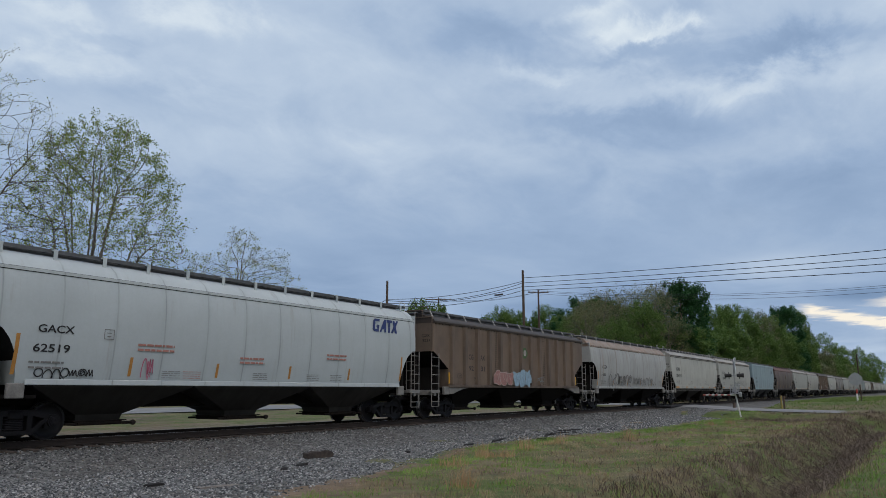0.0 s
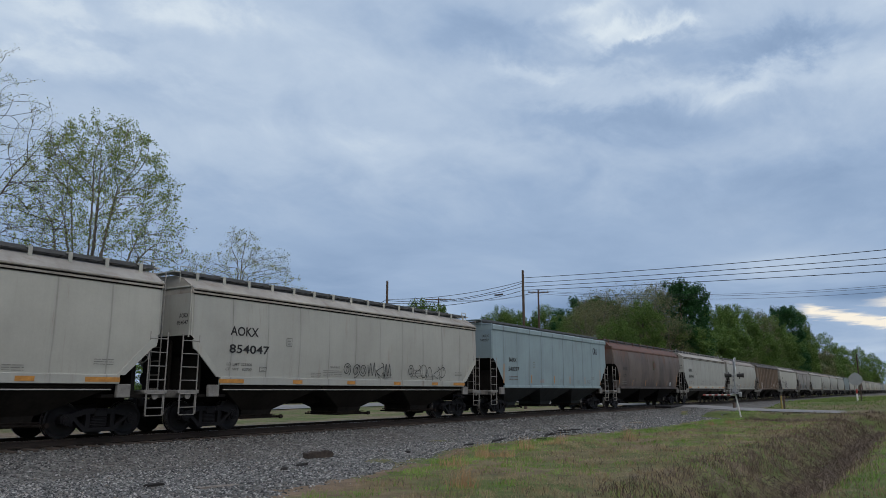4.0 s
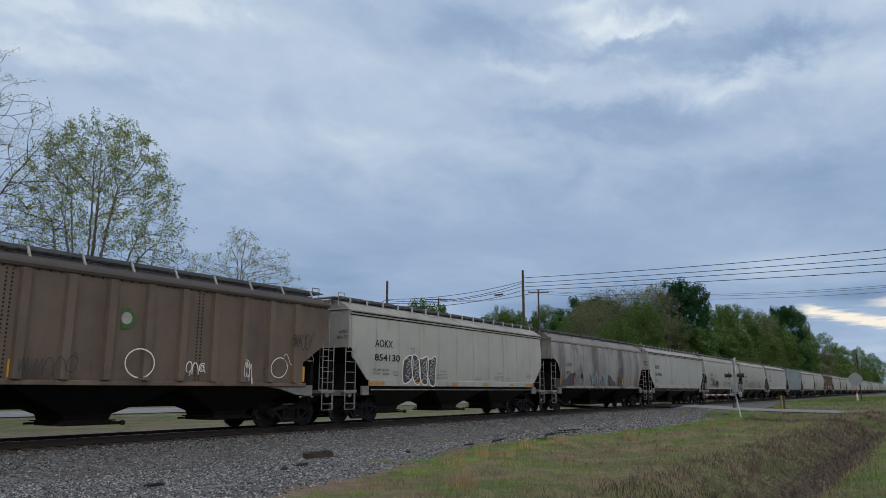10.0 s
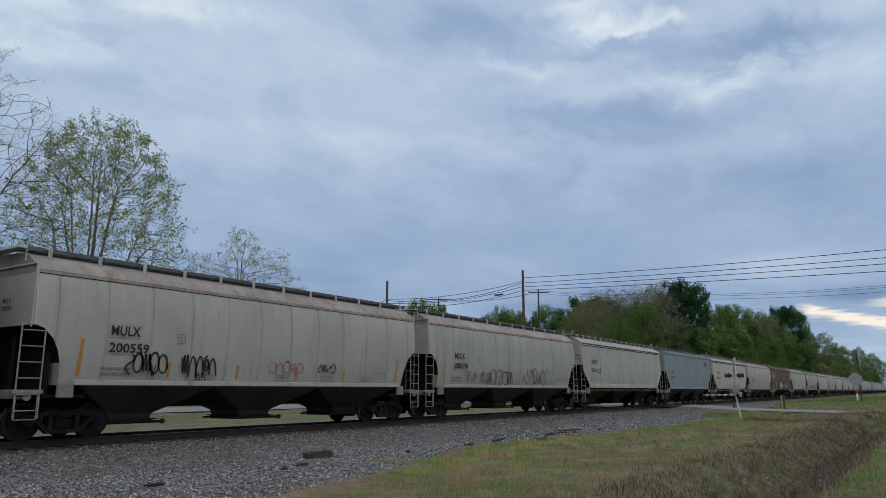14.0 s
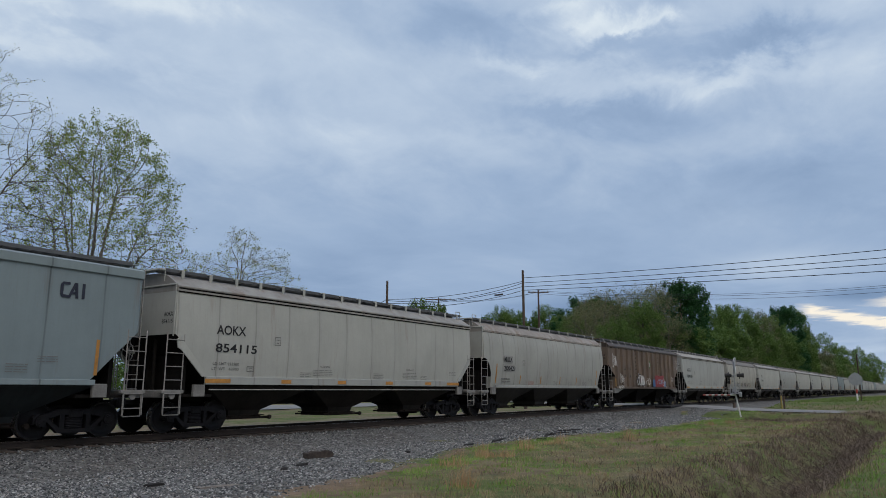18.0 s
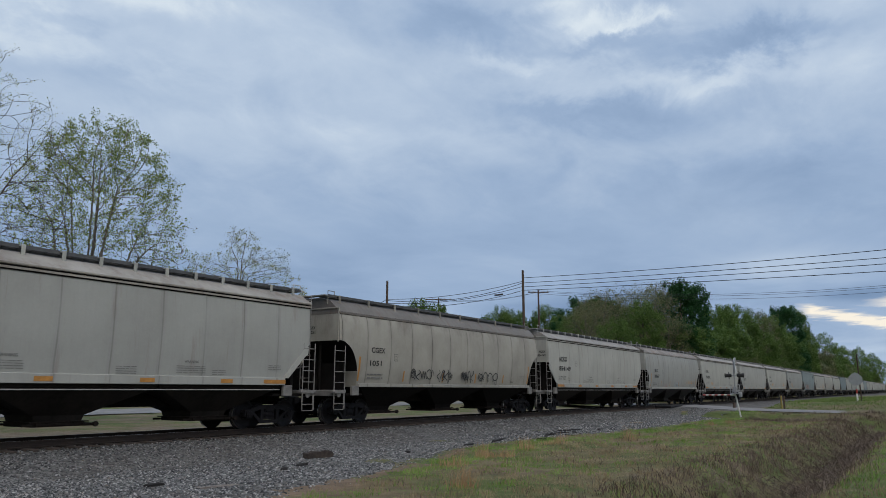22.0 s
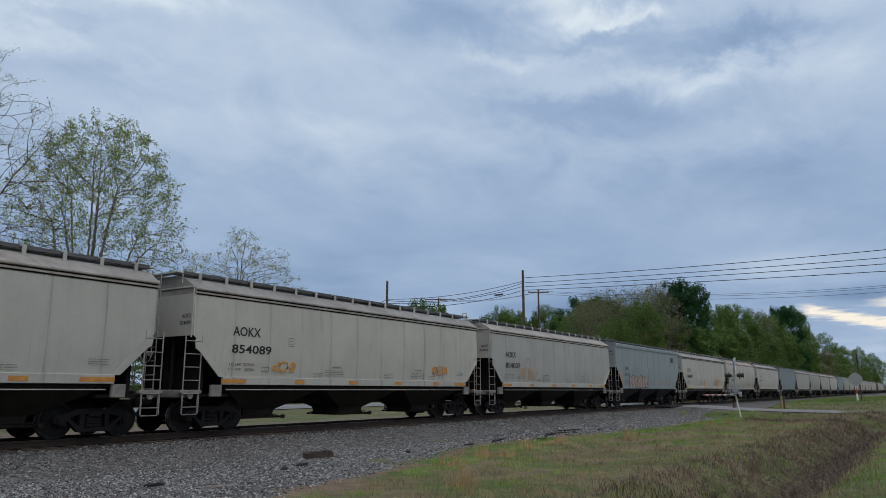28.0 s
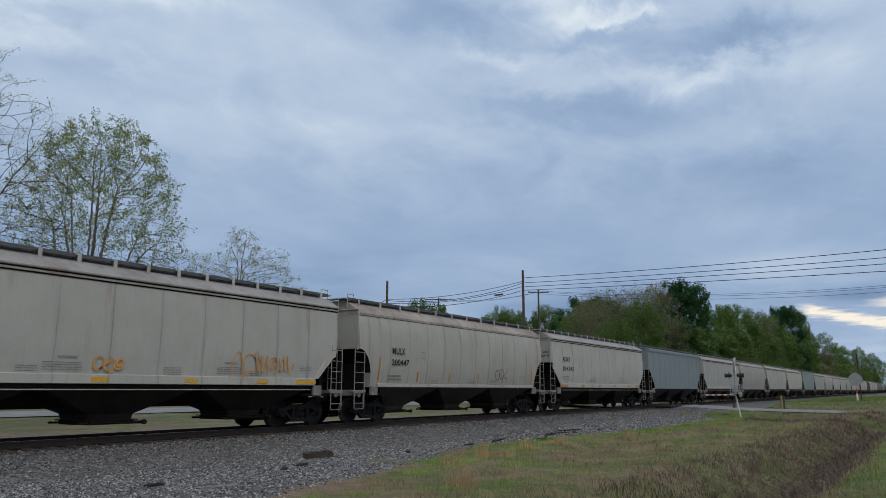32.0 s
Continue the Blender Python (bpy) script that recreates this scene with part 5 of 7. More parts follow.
def leaf_mat(name, lo, hi, tip=(0.2, 0.12, 0.05), tips=0.1):
    n = Nodes(name)
    r = n.island()
    col = n.ramp(r, [(0.0, lo), (0.75, hi), (1.0 - tips, hi), (1.0, tip)])
    v = n.coord()
    col = n.mix(n.ramp(n.noise(v, 0.25, 3), [(0.35, 0.0), (0.7, 0.5)]), col, tuple(q * 0.7 for q in lo))
    m = n.done(col, 0.6, 0, 0.3)
    t = n.t.nodes.new("ShaderNodeBsdfTranslucent")
    n.t.links.new(col, t.inputs[0])
    mx = n.t.nodes.new("ShaderNodeMixShader")
    mx.inputs[0].default_value = 0.5
    out = n.t.nodes["Material Output"]
    n.t.links.new(n.bsdf.outputs[0], mx.inputs[1])
    n.t.links.new(t.outputs[0], mx.inputs[2])
    n.t.links.new(mx.outputs[0], out.inputs[0])
    return m


BARK = plain("grey_brown_bark", (0.075, 0.062, 0.05), 0.9, 0, 0.4, 3.0, 0.6)
PALEBARK = plain("pale_grey_bark", (0.15, 0.135, 0.115), 0.9, 0, 0.4, 3.0, 0.6)
SPRING = leaf_mat("young_spring_leaves", (0.155, 0.225, 0.054), (0.35, 0.425, 0.135))
SPARSE = leaf_mat("pale_budding_leaves", (0.25, 0.29, 0.12), (0.44, 0.48, 0.21), (0.30, 0.24, 0.15), 0.25)
DEEP = leaf_mat("deep_green_leaves", (0.016, 0.068, 0.024), (0.05, 0.15, 0.046), (0.07, 0.16, 0.04))
WOODS = leaf_mat("fresh_woodland_leaves", (0.065, 0.128, 0.03), (0.19, 0.305, 0.075), (0.22, 0.29, 0.09))
BUDDING = leaf_mat("olive_budding_leaves", (0.14, 0.16, 0.07), (0.28, 0.30, 0.14), (0.24, 0.18, 0.13), 0.25)


def bent(s, p, q, r0, r1, rng, steps=4, sag=0.12, n=6):
    p, q = np.asarray(p, float), np.asarray(q, float)
    ln = np.linalg.norm(q - p)
    off = rng.normal(0, 1, 3) * ln * sag * 0.5
    off[2] += ln * sag * 0.5
    pts = [p + (q - p) * (i / steps) + off * math.sin(math.pi * i / steps) for i in range(steps + 1)]
    for i in range(steps):
        ra, rb = r0 + (r1 - r0) * i / steps, r0 + (r1 - r0) * (i + 1) / steps
        s.rod(pts[i], pts[i + 1], ra, n, rb, cap=False)
    return pts


def crown_point(rng, c, rx, rz, low, shell):
    while True:
        d = rng.normal(0, 1, 3)
        d /= np.linalg.norm(d)
        if d[2] > low:
            r = shell + (1 - shell) * rng.random() ** 0.5
            bumpy = 0.94 + 0.08 * math.sin(3 * math.atan2(d[1], d[0]) + c[2]) + 0.06 * math.sin(7 * d[2] + c[2])
            d = d / (np.abs(d) ** 2.6).sum() ** (1 / 2.6)
            return np.array(c) + d * np.array([rx, rx, rz]) * r * bumpy


def tree_meshes(seed, height, crown_low, rx, limbs=9, tips=160, per=16, leaf=0.12, puff=0.35, bark=None, leaves=None, trunk=0.3, shell=0.35, low=-0.7, twigs=2, stout=1.0, outward=0.0):
    """Trunk with limbs, branches and twigs in one mesh, the leaves in another; base at the origin."""
    rng = np.random.default_rng(seed)
    s = Shape()
    cz, rz = (height + crown_low) / 2, (height - crown_low) / 2
    c = (0, 0, cz)
    fork = crown_low + 0.18 * (height - crown_low)
    spine = bent(s, (0, 0, -0.3), (rng.normal(0, 0.2), rng.normal(0, 0.2), fork), trunk, trunk * 0.72, rng, 5, 0.03, 10)
    lead = bent(s, spine[-1], (rng.normal(0, 0.4), rng.normal(0, 0.4), height * 0.93), trunk * 0.7, 0.03, rng, 8, 0.05, 8)
    nodes = [(p, trunk * 0.35 * (1 - i / 9)) for i, p in enumerate(lead)]
    for i in range(limbs):
        u = i / limbs
        start = lead[int(u * 5)] if u > 0.25 else spine[-1 - (i % 2)]
        ang = i * 2.4 + rng.uniform(-0.3, 0.3)
        up = -0.25 + 1.1 * u
        d = np.array([math.cos(ang) * rx * (0.85 - 0.25 * u), math.sin(ang) * rx * (0.85 - 0.25 * u), up * rz * 0.8])
        pts = bent(s, start, np.array(c) + d, trunk * (0.42 - 0.2 * u), 0.02, rng, 6, 0.16, 6)
        nodes += [(p, max(0.015, trunk * 0.2 * (1 - j / 7))) for j, p in enumerate(pts)][2:]
    # each further twig grows from the nearest wood that already stands, lower wood first
    root = np.array([0, 0, crown_low])
    goals = sorted((crown_point(rng, c, rx, rz, low, shell) for _ in range(tips)), key=lambda e: np.linalg.norm((e - root) / (rx, rx, rz)))
    cap = len(nodes) + 4 * tips
    P, R = np.full((cap, 3), 1e6), np.zeros(cap)
    m = len(nodes)
    P[:m], R[:m] = [q[0] for q in nodes], [q[1] for q in nodes]
    ends = []
    for e in goals:
        d = e - P[:m]
        dist = np.linalg.norm(d, axis=1) + 0.6 * np.maximum(0, -d[:, 2] + 0.2) + 0.35 * np.maximum(0, np.linalg.norm(P[:m] - root, axis=1) - 0.9 * np.linalg.norm(e - root))
        j = int(dist.argmin())
        r0 = (min(0.035, R[j] * 0.8) + 0.003) * stout
        pts = bent(s, P[j], e, r0, max(0.005 * stout, r0 * 0.35), rng, 3, 0.10, 4)
        for k in (1, 2, 3):
            P[m], R[m] = pts[k], max(0.006, r0 / stout * (1 - 0.22 * k))
            m += 1
        ends.append(e)
        for k in range(twigs):
            q = e + rng.normal(0, 1, 3) * puff * 1.3 + np.array([0, 0, puff * 0.5])
            s.rod(pts[2], q, 0.006 * stout, 3, 0.003 * stout, cap=False)
            ends.append(q)
    wood = s.mesh("trunk", bark or BARK)
    q = leaf_cloud(rng, ends, per, puff, leaf, outward) if per else None
    return wood, quads("crown", q, leaves or SPRING) if per else None


def grown_tree(seed, base, lobes, count, tip=0.008, per=5, leaf=0.07, puff=0.14, bark=None, leaves=None, step=0.28, full=0.4, gap=0.4, limbs=10, rise=(28, 82), thick=1e9, thin=0.0):
    """A tree whose wood grows towards points strewn through its crown, so that branches fork and fan out;
    lobes: centre, radii and share of each rounded mass of the crown; base at the origin."""
    rng = np.random.default_rng(seed)
    goals = []
    for (cx, cy, cz, rx, rz, share) in lobes:
        d = rng.normal(0, 1, (int(count * share), 3))
        d /= np.linalg.norm(d, axis=1)[:, None]
        d *= (full + (1 - full) * rng.random(len(d)) ** 0.6)[:, None]
        d *= (1 + 0.10 * np.sin(5 * np.arctan2(d[:, 1], d[:, 0]) + 4 * d[:, 2]))[:, None]
        goals.append(np.array([cx, cy, cz]) + d * np.array([rx, rx, rz]))
    G = np.concatenate(goals)
    G = G[G[:, 2] > base]
    cap = 16000
    P, parent = np.zeros((cap, 3)), [-1]
    m = 1
    while P[m - 1, 2] < base:
        P[m] = P[m - 1] + np.array([rng.normal(0, 0.02), rng.normal(0, 0.02), 0.5])
        parent.append(m - 1)
        m += 1
    # main limbs: they leave the trunk steeply, spread like a fan and run out towards the rim of the crown
    cx, cy, cz, rx, rz, _ = lobes[0]
    trunk_top = m - 1
    for i in range(limbs):
        u = i / max(1, limbs - 1)
        ang, el = i * 2.4 + rng.uniform(-0.25, 0.25), radians(rise[0] + (rise[1] - rise[0]) * u)
        k = max(1, trunk_top - int((1 - u) * trunk_top * 0.35))
        goal = np.array([cx + math.cos(ang) * math.cos(el) * rx, cy + math.sin(ang) * math.cos(el) * rx, P[k, 2] + math.sin(el) * (cz + rz - P[k, 2]) * 0.9])
        a, c = P[k].copy(), P[k] * 0.5 + goal * 0.5 + np.array([0, 0, -0.06 * rz]) + rng.normal(0, 0.25, 3)
        n = max(3, int(np.linalg.norm(goal - a) * 0.82 / step))
        j = k
        for q in range(1, n + 1):
            v = 0.82 * q / n
            P[m] = a * (1 - v) ** 2 + c * 2 * v * (1 - v) + goal * v * v + rng.normal(0, 0.02, 3)
            parent.append(j)
            j = m
            m += 1
    near = np.full(len(G), 1e9)
    which = np.zeros(len(G), int)
    alive = np.ones(len(G), bool)
    lo = 0
    bears = np.zeros(cap, int)
    way = np.zeros((cap, 3))
    way[:, 2] = 1
    for k in range(1, m):
        way[k] = (P[k] - P[parent[k]]) / (np.linalg.norm(P[k] - P[parent[k]]) + 1e-9)
    for _ in range(120):
        for k in range(lo, m):
            dd = np.linalg.norm(G - P[k], axis=1)
            b = dd < near
            near[b], which[b] = dd[b], k
        alive &= near > gap
        if not alive.any() or m > cap - 2500:
            break
        lo = m
        pull = np.zeros((m, 3))
        idx = np.where(alive)[0]
        v = (G[idx] - P[which[idx]]) / near[idx][:, None]
        np.add.at(pull, which[idx], v)
        for k in np.unique(which[idx]):
            if bears[k] > 2:
                alive[(which == k) & (near < 1.5)] = False
                continue
            bears[k] += 1
            d = pull[k] / (np.linalg.norm(pull[k]) + 1e-9) + 0.75 * way[k] + np.array([0, 0, 0.05]) + rng.normal(0, 0.06, 3)
            d /= np.linalg.norm(d)
            P[m], way[m] = P[k] + d * step, d
            parent.append(int(k))
            m += 1
        if m == lo:
            break
    # the wood thickens towards the root with the twigs that it bears
    e, kids = np.zeros(m), np.zeros(m, int)
    for k in range(m - 1, 0, -1):
        if kids[k] == 0:
            e[k] = tip ** 2.4
        e[parent[k]] += e[k]
        kids[parent[k]] += 1
    rad = e ** (1 / 2.4)
    s = Shape()
    ends = []
    for k in range(1, m):
        j = parent[k]
        ra = min(rad[j], rad[k] * 1.35)
        s.rod(P[j], P[k], ra, 8 if rad[k] > 0.07 else 4 if rad[k] > 0.02 else 3, rad[k], cap=False)
        if rad[k] < tip * 1.25:
            ends.append(P[k])
            if kids[k] == 0:
                for q in range(2):
                    t = P[k] + (way[k] * 0.8 + rng.normal(0, 0.6, 3)) * step
                    s.rod(P[k], t, tip * 0.9, 3, tip * 0.5, cap=False)
                    ends.append(t)
    ends = [e for i, e in enumerate(ends) if e[2] > thin or i % 3 == 0] + [e for e in ends if e[2] > thick] + [e for e in ends if e[2] > thick + 2.6]
    wood = s.mesh("trunk", bark or BARK)
    return wood, quads("crown", leaf_cloud(rng, ends, per, puff, leaf), leaves or SPRING)


def tree(meshes, at, label, turn=0.0, scale=1.0, group=""):
    t = tagged(new("tree"), label, "tree", group)
    t.location = at
    t.rotation_euler = (0, 0, turn)
    t.scale = scale if isinstance(scale, tuple) else (scale, scale, scale)
    part("trunk", meshes[0], t)
    if meshes[1]:
        part("crown", meshes[1], t)
    return t


# lobes of the crowns: x, y, z, radius, half height, share
BROAD = [(0.3, -0.2, 11.0, 4.7, 6.4, 0.74), (0.5, -0.4, 8.0, 5.8, 3.4, 0.26)]
TWIGGY = [(0.0, 0.0, 10.3, 5.4, 5.6, 0.82), (0.6, -0.6, 7.2, 5.4, 2.4, 0.18)]
SLENDER = [(0.2, 0.0, 12.3, 2.0, 3.3, 0.36), (2.0, -2.0, 11.2, 1.6, 2.6, 0.24), (-1.6, 2.3, 11.0, 1.7, 2.6, 0.24), (3.0, -3.6, 9.6, 1.3, 1.8, 0.08), (-2.4, 3.7, 9.6, 1.2, 1.8, 0.08)]
tree(grown_tree(11, 3.4, BROAD, 2900, 0.0100, 5, 0.060, 0.15, PALEBARK, SPRING, full=0.5, gap=0.36, limbs=13, thick=11.0, thin=9.3), (22.5, 20.0, -0.6), "tall broad tree in fresh spring leaf behind the track")
tree(grown_tree(5, 4.4, TWIGGY, 1700, 0.0080, 4, 0.036, 0.13, BARK, SPARSE, full=0.5, gap=0.38, limbs=10, rise=(14, 80), thin=9.0), (12.0, 13.4, -0.6), "half-bare tree with pale buds behind the track")
tree(grown_tree(8, 5.0, SLENDER, 1300, 0.0105, 7, 0.056, 0.15, PALEBARK, SPARSE, 0.26, full=0.4, gap=0.36, limbs=6, rise=(60, 84)), (41.0, 28.8, -0.6), "slender sparsely leafed tree behind the track")
# woods along the far side: x, y, kind, height, crown radius
WOOD_KINDS = [tree_meshes(21, 20, 0.5, 5.0, 9, 300, 72, 0.165, 0.48, BARK, WOODS, 0.3, 0.55, -0.9, 0, outward=0.8), tree_meshes(22, 20, 0.3, 5.0, 9, 340, 84, 0.175, 0.48, BARK, DEEP, 0.3, 0.6, -0.9, 0, outward=0.8),
              tree_meshes(23, 20, 0.5, 5.0, 16, 620, 8, 0.10, 0.34, PALEBARK, BUDDING, 0.22, 0.3, -0.9, 2, 1.3), tree_meshes(24, 20, 0.5, 5.0, 11, 270, 64, 0.165, 0.5, BARK, WOODS, 0.3, 0.45, -0.9, 1, outward=0.8)]
# the same kinds with fewer, larger leaves, for the trees far behind
FAR_KINDS = [tree_meshes(31 + i, 20, 0.4, 5.0, 6, 130, 54, 0.22, 0.6, BARK, m, 0.3, 0.5, -0.9, 0, outward=0.8) for i, m in enumerate((WOODS, DEEP, BUDDING, WOODS))]
BRUSH = [(95.0, 19, 2, 15.2, 2.7), (103.3, 20, 2, 17.7, 3.3), (112.0, 19, 2, 18.9, 3.9), (127.3, 20, 2, 21.7, 4.2), (139.7, 21, 2, 23.8, 4.3), (133.5, 16.5, 1, 22.6, 4.0), (136.6, 15.5, 1, 20.3, 2.5), (102.7, 24, 0, 14.2, 2.6), (106.3, 15, 0, 15.4, 2.6), (92.1, 14, 0, 11.4, 2.3), (115.7, 14, 2, 14.5, 3.0), (120.2, 13.5, 1, 13.8, 2.7)]
CANOPY = [(173.6, 19, 3, 21.8, 3.9), (188.6, 18, 0, 23.1, 4.5), (210.6, 18, 2, 24.5, 5.7), (221.2, 17, 3, 23.8, 4.2), (258.0, 17, 1, 30.2, 5.2), (277.0, 16, 0, 30.8, 3.8), (296.0, 16, 0, 25.0, 3.4), (161.0, 14, 3, 16.1, 3.6), (193.0, 14, 0, 17.2, 4.0), (228.1, 14, 3, 18.9, 4.4), (349.8, 16, 0, 27.5, 5.0)]
RIDGE = [(404.4, 17, 3, 25.7, 5.1), (465.4, 17, 0, 26.9, 5.1), (565.4, 18, 3, 32.1, 6.2), (667.2, 18, 0, 33.3, 6.3), (815.8, 19, 3, 36.8, 6.4), (969.5, 20, 0, 38.1, 6.9), (275.4, 14, 0, 19.2, 3.9), (333.8, 14, 2, 19.1, 3.7), (404.7, 14, 3, 18.5, 4.5), (512.9, 14, 0, 19.2, 4.9), (663.2, 15, 3, 22.0, 5.2)]
FIELD_TREES = [(100.5, 55.1, 3, 16.4, 2.2), (102.3, 52.8, 0, 17.8, 3.0), (103.9, 50.3, 3, 17.0, 2.0), (164.7, 75.6, 1, 22.2, 2.7), (131.5, 53.1, 0, 19.2, 2.8), (132.9, 50.5, 3, 18.7, 2.6), (125.2, 43.5, 0, 15.7, 2.8), (126.8, 40.2, 0, 18.3, 3.3), (123.4, 35.5, 3, 16.1, 2.8), (110.2, 28.4, 0, 13.8, 2.3), (137.4, 62.8, 0, 16.1, 2.8), (143.9, 71.4, 3, 16.4, 2.9)]
WOOD = [*BRUSH, *CANOPY, *RIDGE, *FIELD_TREES]
rnd = random.Random(4)
for i in range(46):
    x = 118 + i * 13 + rnd.uniform(-4, 4)
    WOOD.append((x, 26 + rnd.uniform(0, 8), rnd.choice((0, 1, 3)), 17 + rnd.uniform(-2, 2) + min(6.0, x * 0.01), rnd.uniform(5.0, 6.5)))
    WOOD.append((x + 6, 15 + rnd.uniform(0, 3), rnd.choice((0, 2, 3)), 8 + rnd.uniform(0, 4) + min(6.0, x * 0.012), rnd.uniform(4.0, 5.0)))
# a low belt of trees across the field, seen under and between the cars
for i in range(34):
    WOOD.append((-30 + i * 5.2 + rnd.uniform(-1.5, 1.5), 62 + rnd.uniform(0, 14), rnd.choice((0, 1, 3, 0)), 8.0 + rnd.uniform(-1.5, 1.0), rnd.uniform(3.2, 4.4)))
# trees added out of view on the near side, to shade the far cars
for i in range(24):
    WOOD.append((140 + i * 24 + rnd.uniform(-5, 5), -28.5 - rnd.uniform(0, 4) - 0.004 * i * 24, rnd.choice((0, 1, 3)), 19 + rnd.uniform(-2, 3), rnd.uniform(4.2, 5.2)))
for x, y, kd, h, rad in WOOD:
    near_by = x < 300 and -20 < y < 60
    tree((WOOD_KINDS if near_by else FAR_KINDS)[kd], (x, y, -0.6), ("fresh green woodland tree beyond the track", "dark green dense tree beyond the track", "olive budding tree beyond the track", "tall green woodland tree beyond the track")[kd], rnd.uniform(0, 6.28), (rad / 4.0, rad / 4.0, h / 20.0), "woods beyond the track")


# ---------- road, crossing and roadside things ----------
def asphalt_mat(name, col):
    n = Nodes(name)
    v = n.coord()
    a, b = n.noise(v, 0.5, 5), n.noise(v, 60, 3)
    c = n.mix(n.ramp(a, [(0.35, 0.0), (0.7, 1.0)]), tuple(q * 0.8 for q in col), tuple(q * 1.2 for q in col))
    c = n.mix(n.math("MULTIPLY", b, 0.5), c, tuple(q * 0.6 for q in col))
    n.bump(b, 0.4, 0.01)
    return n.done(c, 0.85, 0, 0.3)


ROADM = asphalt_mat("weathered_grey_asphalt", (0.27, 0.27, 0.265))
DARKROAD = asphalt_mat("dark_rubber_crossing_panel", (0.025, 0.026, 0.03))


def ribbon_road(name, pts, width, mat, label, zf):
    vs, fs = [], []
    fine = []
    for (x0, y0), (x1, y1) in zip(pts, pts[1:]):
        k = max(2, int(math.hypot(x1 - x0, y1 - y0) / 1.5))
        fine += [(x0 + (x1 - x0) * i / k, y0 + (y1 - y0) * i / k) for i in range(k)]
    fine.append(pts[-1])
    for i, (x, y) in enumerate(fine):
        a, b = fine[max(0, i - 1)], fine[min(len(fine) - 1, i + 1)]
        dx, dy = b[0] - a[0], b[1] - a[1]
        n = math.hypot(dx, dy)
        for j in range(5):
            o = (j / 4 - 0.5) * width
            px, py = x - dy / n * o, y + dx / n * o
            vs.append((px, py, zf(px, py) - (0.06 if j in (0, 4) else 0.0)))
    for i in range(len(fine) - 1):
        for j in range(4):
            k = i * 5 + j
            fs.append((k, k + 1, k + 6, k + 5))
    me = bpy.data.meshes.new(name)
    me.from_pydata(vs, [], fs)
    me.materials.append(mat)
    return tagged(new(name, me), label, kind="structure")


ribbon_road("road", ROAD, 5.2, ROADM, "narrow grey asphalt road up to the crossing", road_z)
ribbon_road("road", [(67.2, 0.95), (69.5, 3.6), (78, 12), (110, 40), (150, 70)], 5.2, ROADM, "narrow grey asphalt road beyond the crossing", road_z)
ribbon_road("far_road", [(-80, 40), (20, 40), (75, 41), (101, 43)], 14.0, ROADM, "pale grey road on the far side of the track", lambda x, y: -0.52)
crossing = tagged(new("level_crossing"), "dark level crossing panels along the rails", "level crossing")
crossing.location = (65, 0, 0)
for y0, y1 in ((-2.1, -0.82), (-0.66, 0.66), (0.82, 1.9)):
    part("crossing_panel", Shape().box(-6.0, 4.5, y0, y1, -0.16, -0.012, 0.02).mesh("crossing_panel", DARKROAD), crossing)

WOODP = plain("weathered_pole_wood", (0.085, 0.062, 0.048), 0.9, 0, 0.35, 2.0, 0.4)
GALV = plain("galvanised_steel", (0.42, 0.43, 0.44), 0.45, 0.7, 0.15, 6.0)
DARKM = plain("flat_black_paint", (0.02, 0.02, 0.022), 0.6, 0, 0.3, 6.0)
REDR = plain("red_reflective_sheet", (0.42, 0.05, 0.035), 0.45, 0, 0.15, 8.0)
YPOST = plain("yellow_plastic_post", (0.30, 0.235, 0.07), 0.55, 0, 0.25, 5.0)
WIREM = plain("black_cable", (0.02, 0.02, 0.022), 0.6, 0, 0.2, 3.0)
SIGNBACK = plain("dull_aluminium_sign_back", (0.36, 0.38, 0.39), 0.5, 0.5, 0.12, 4.0)


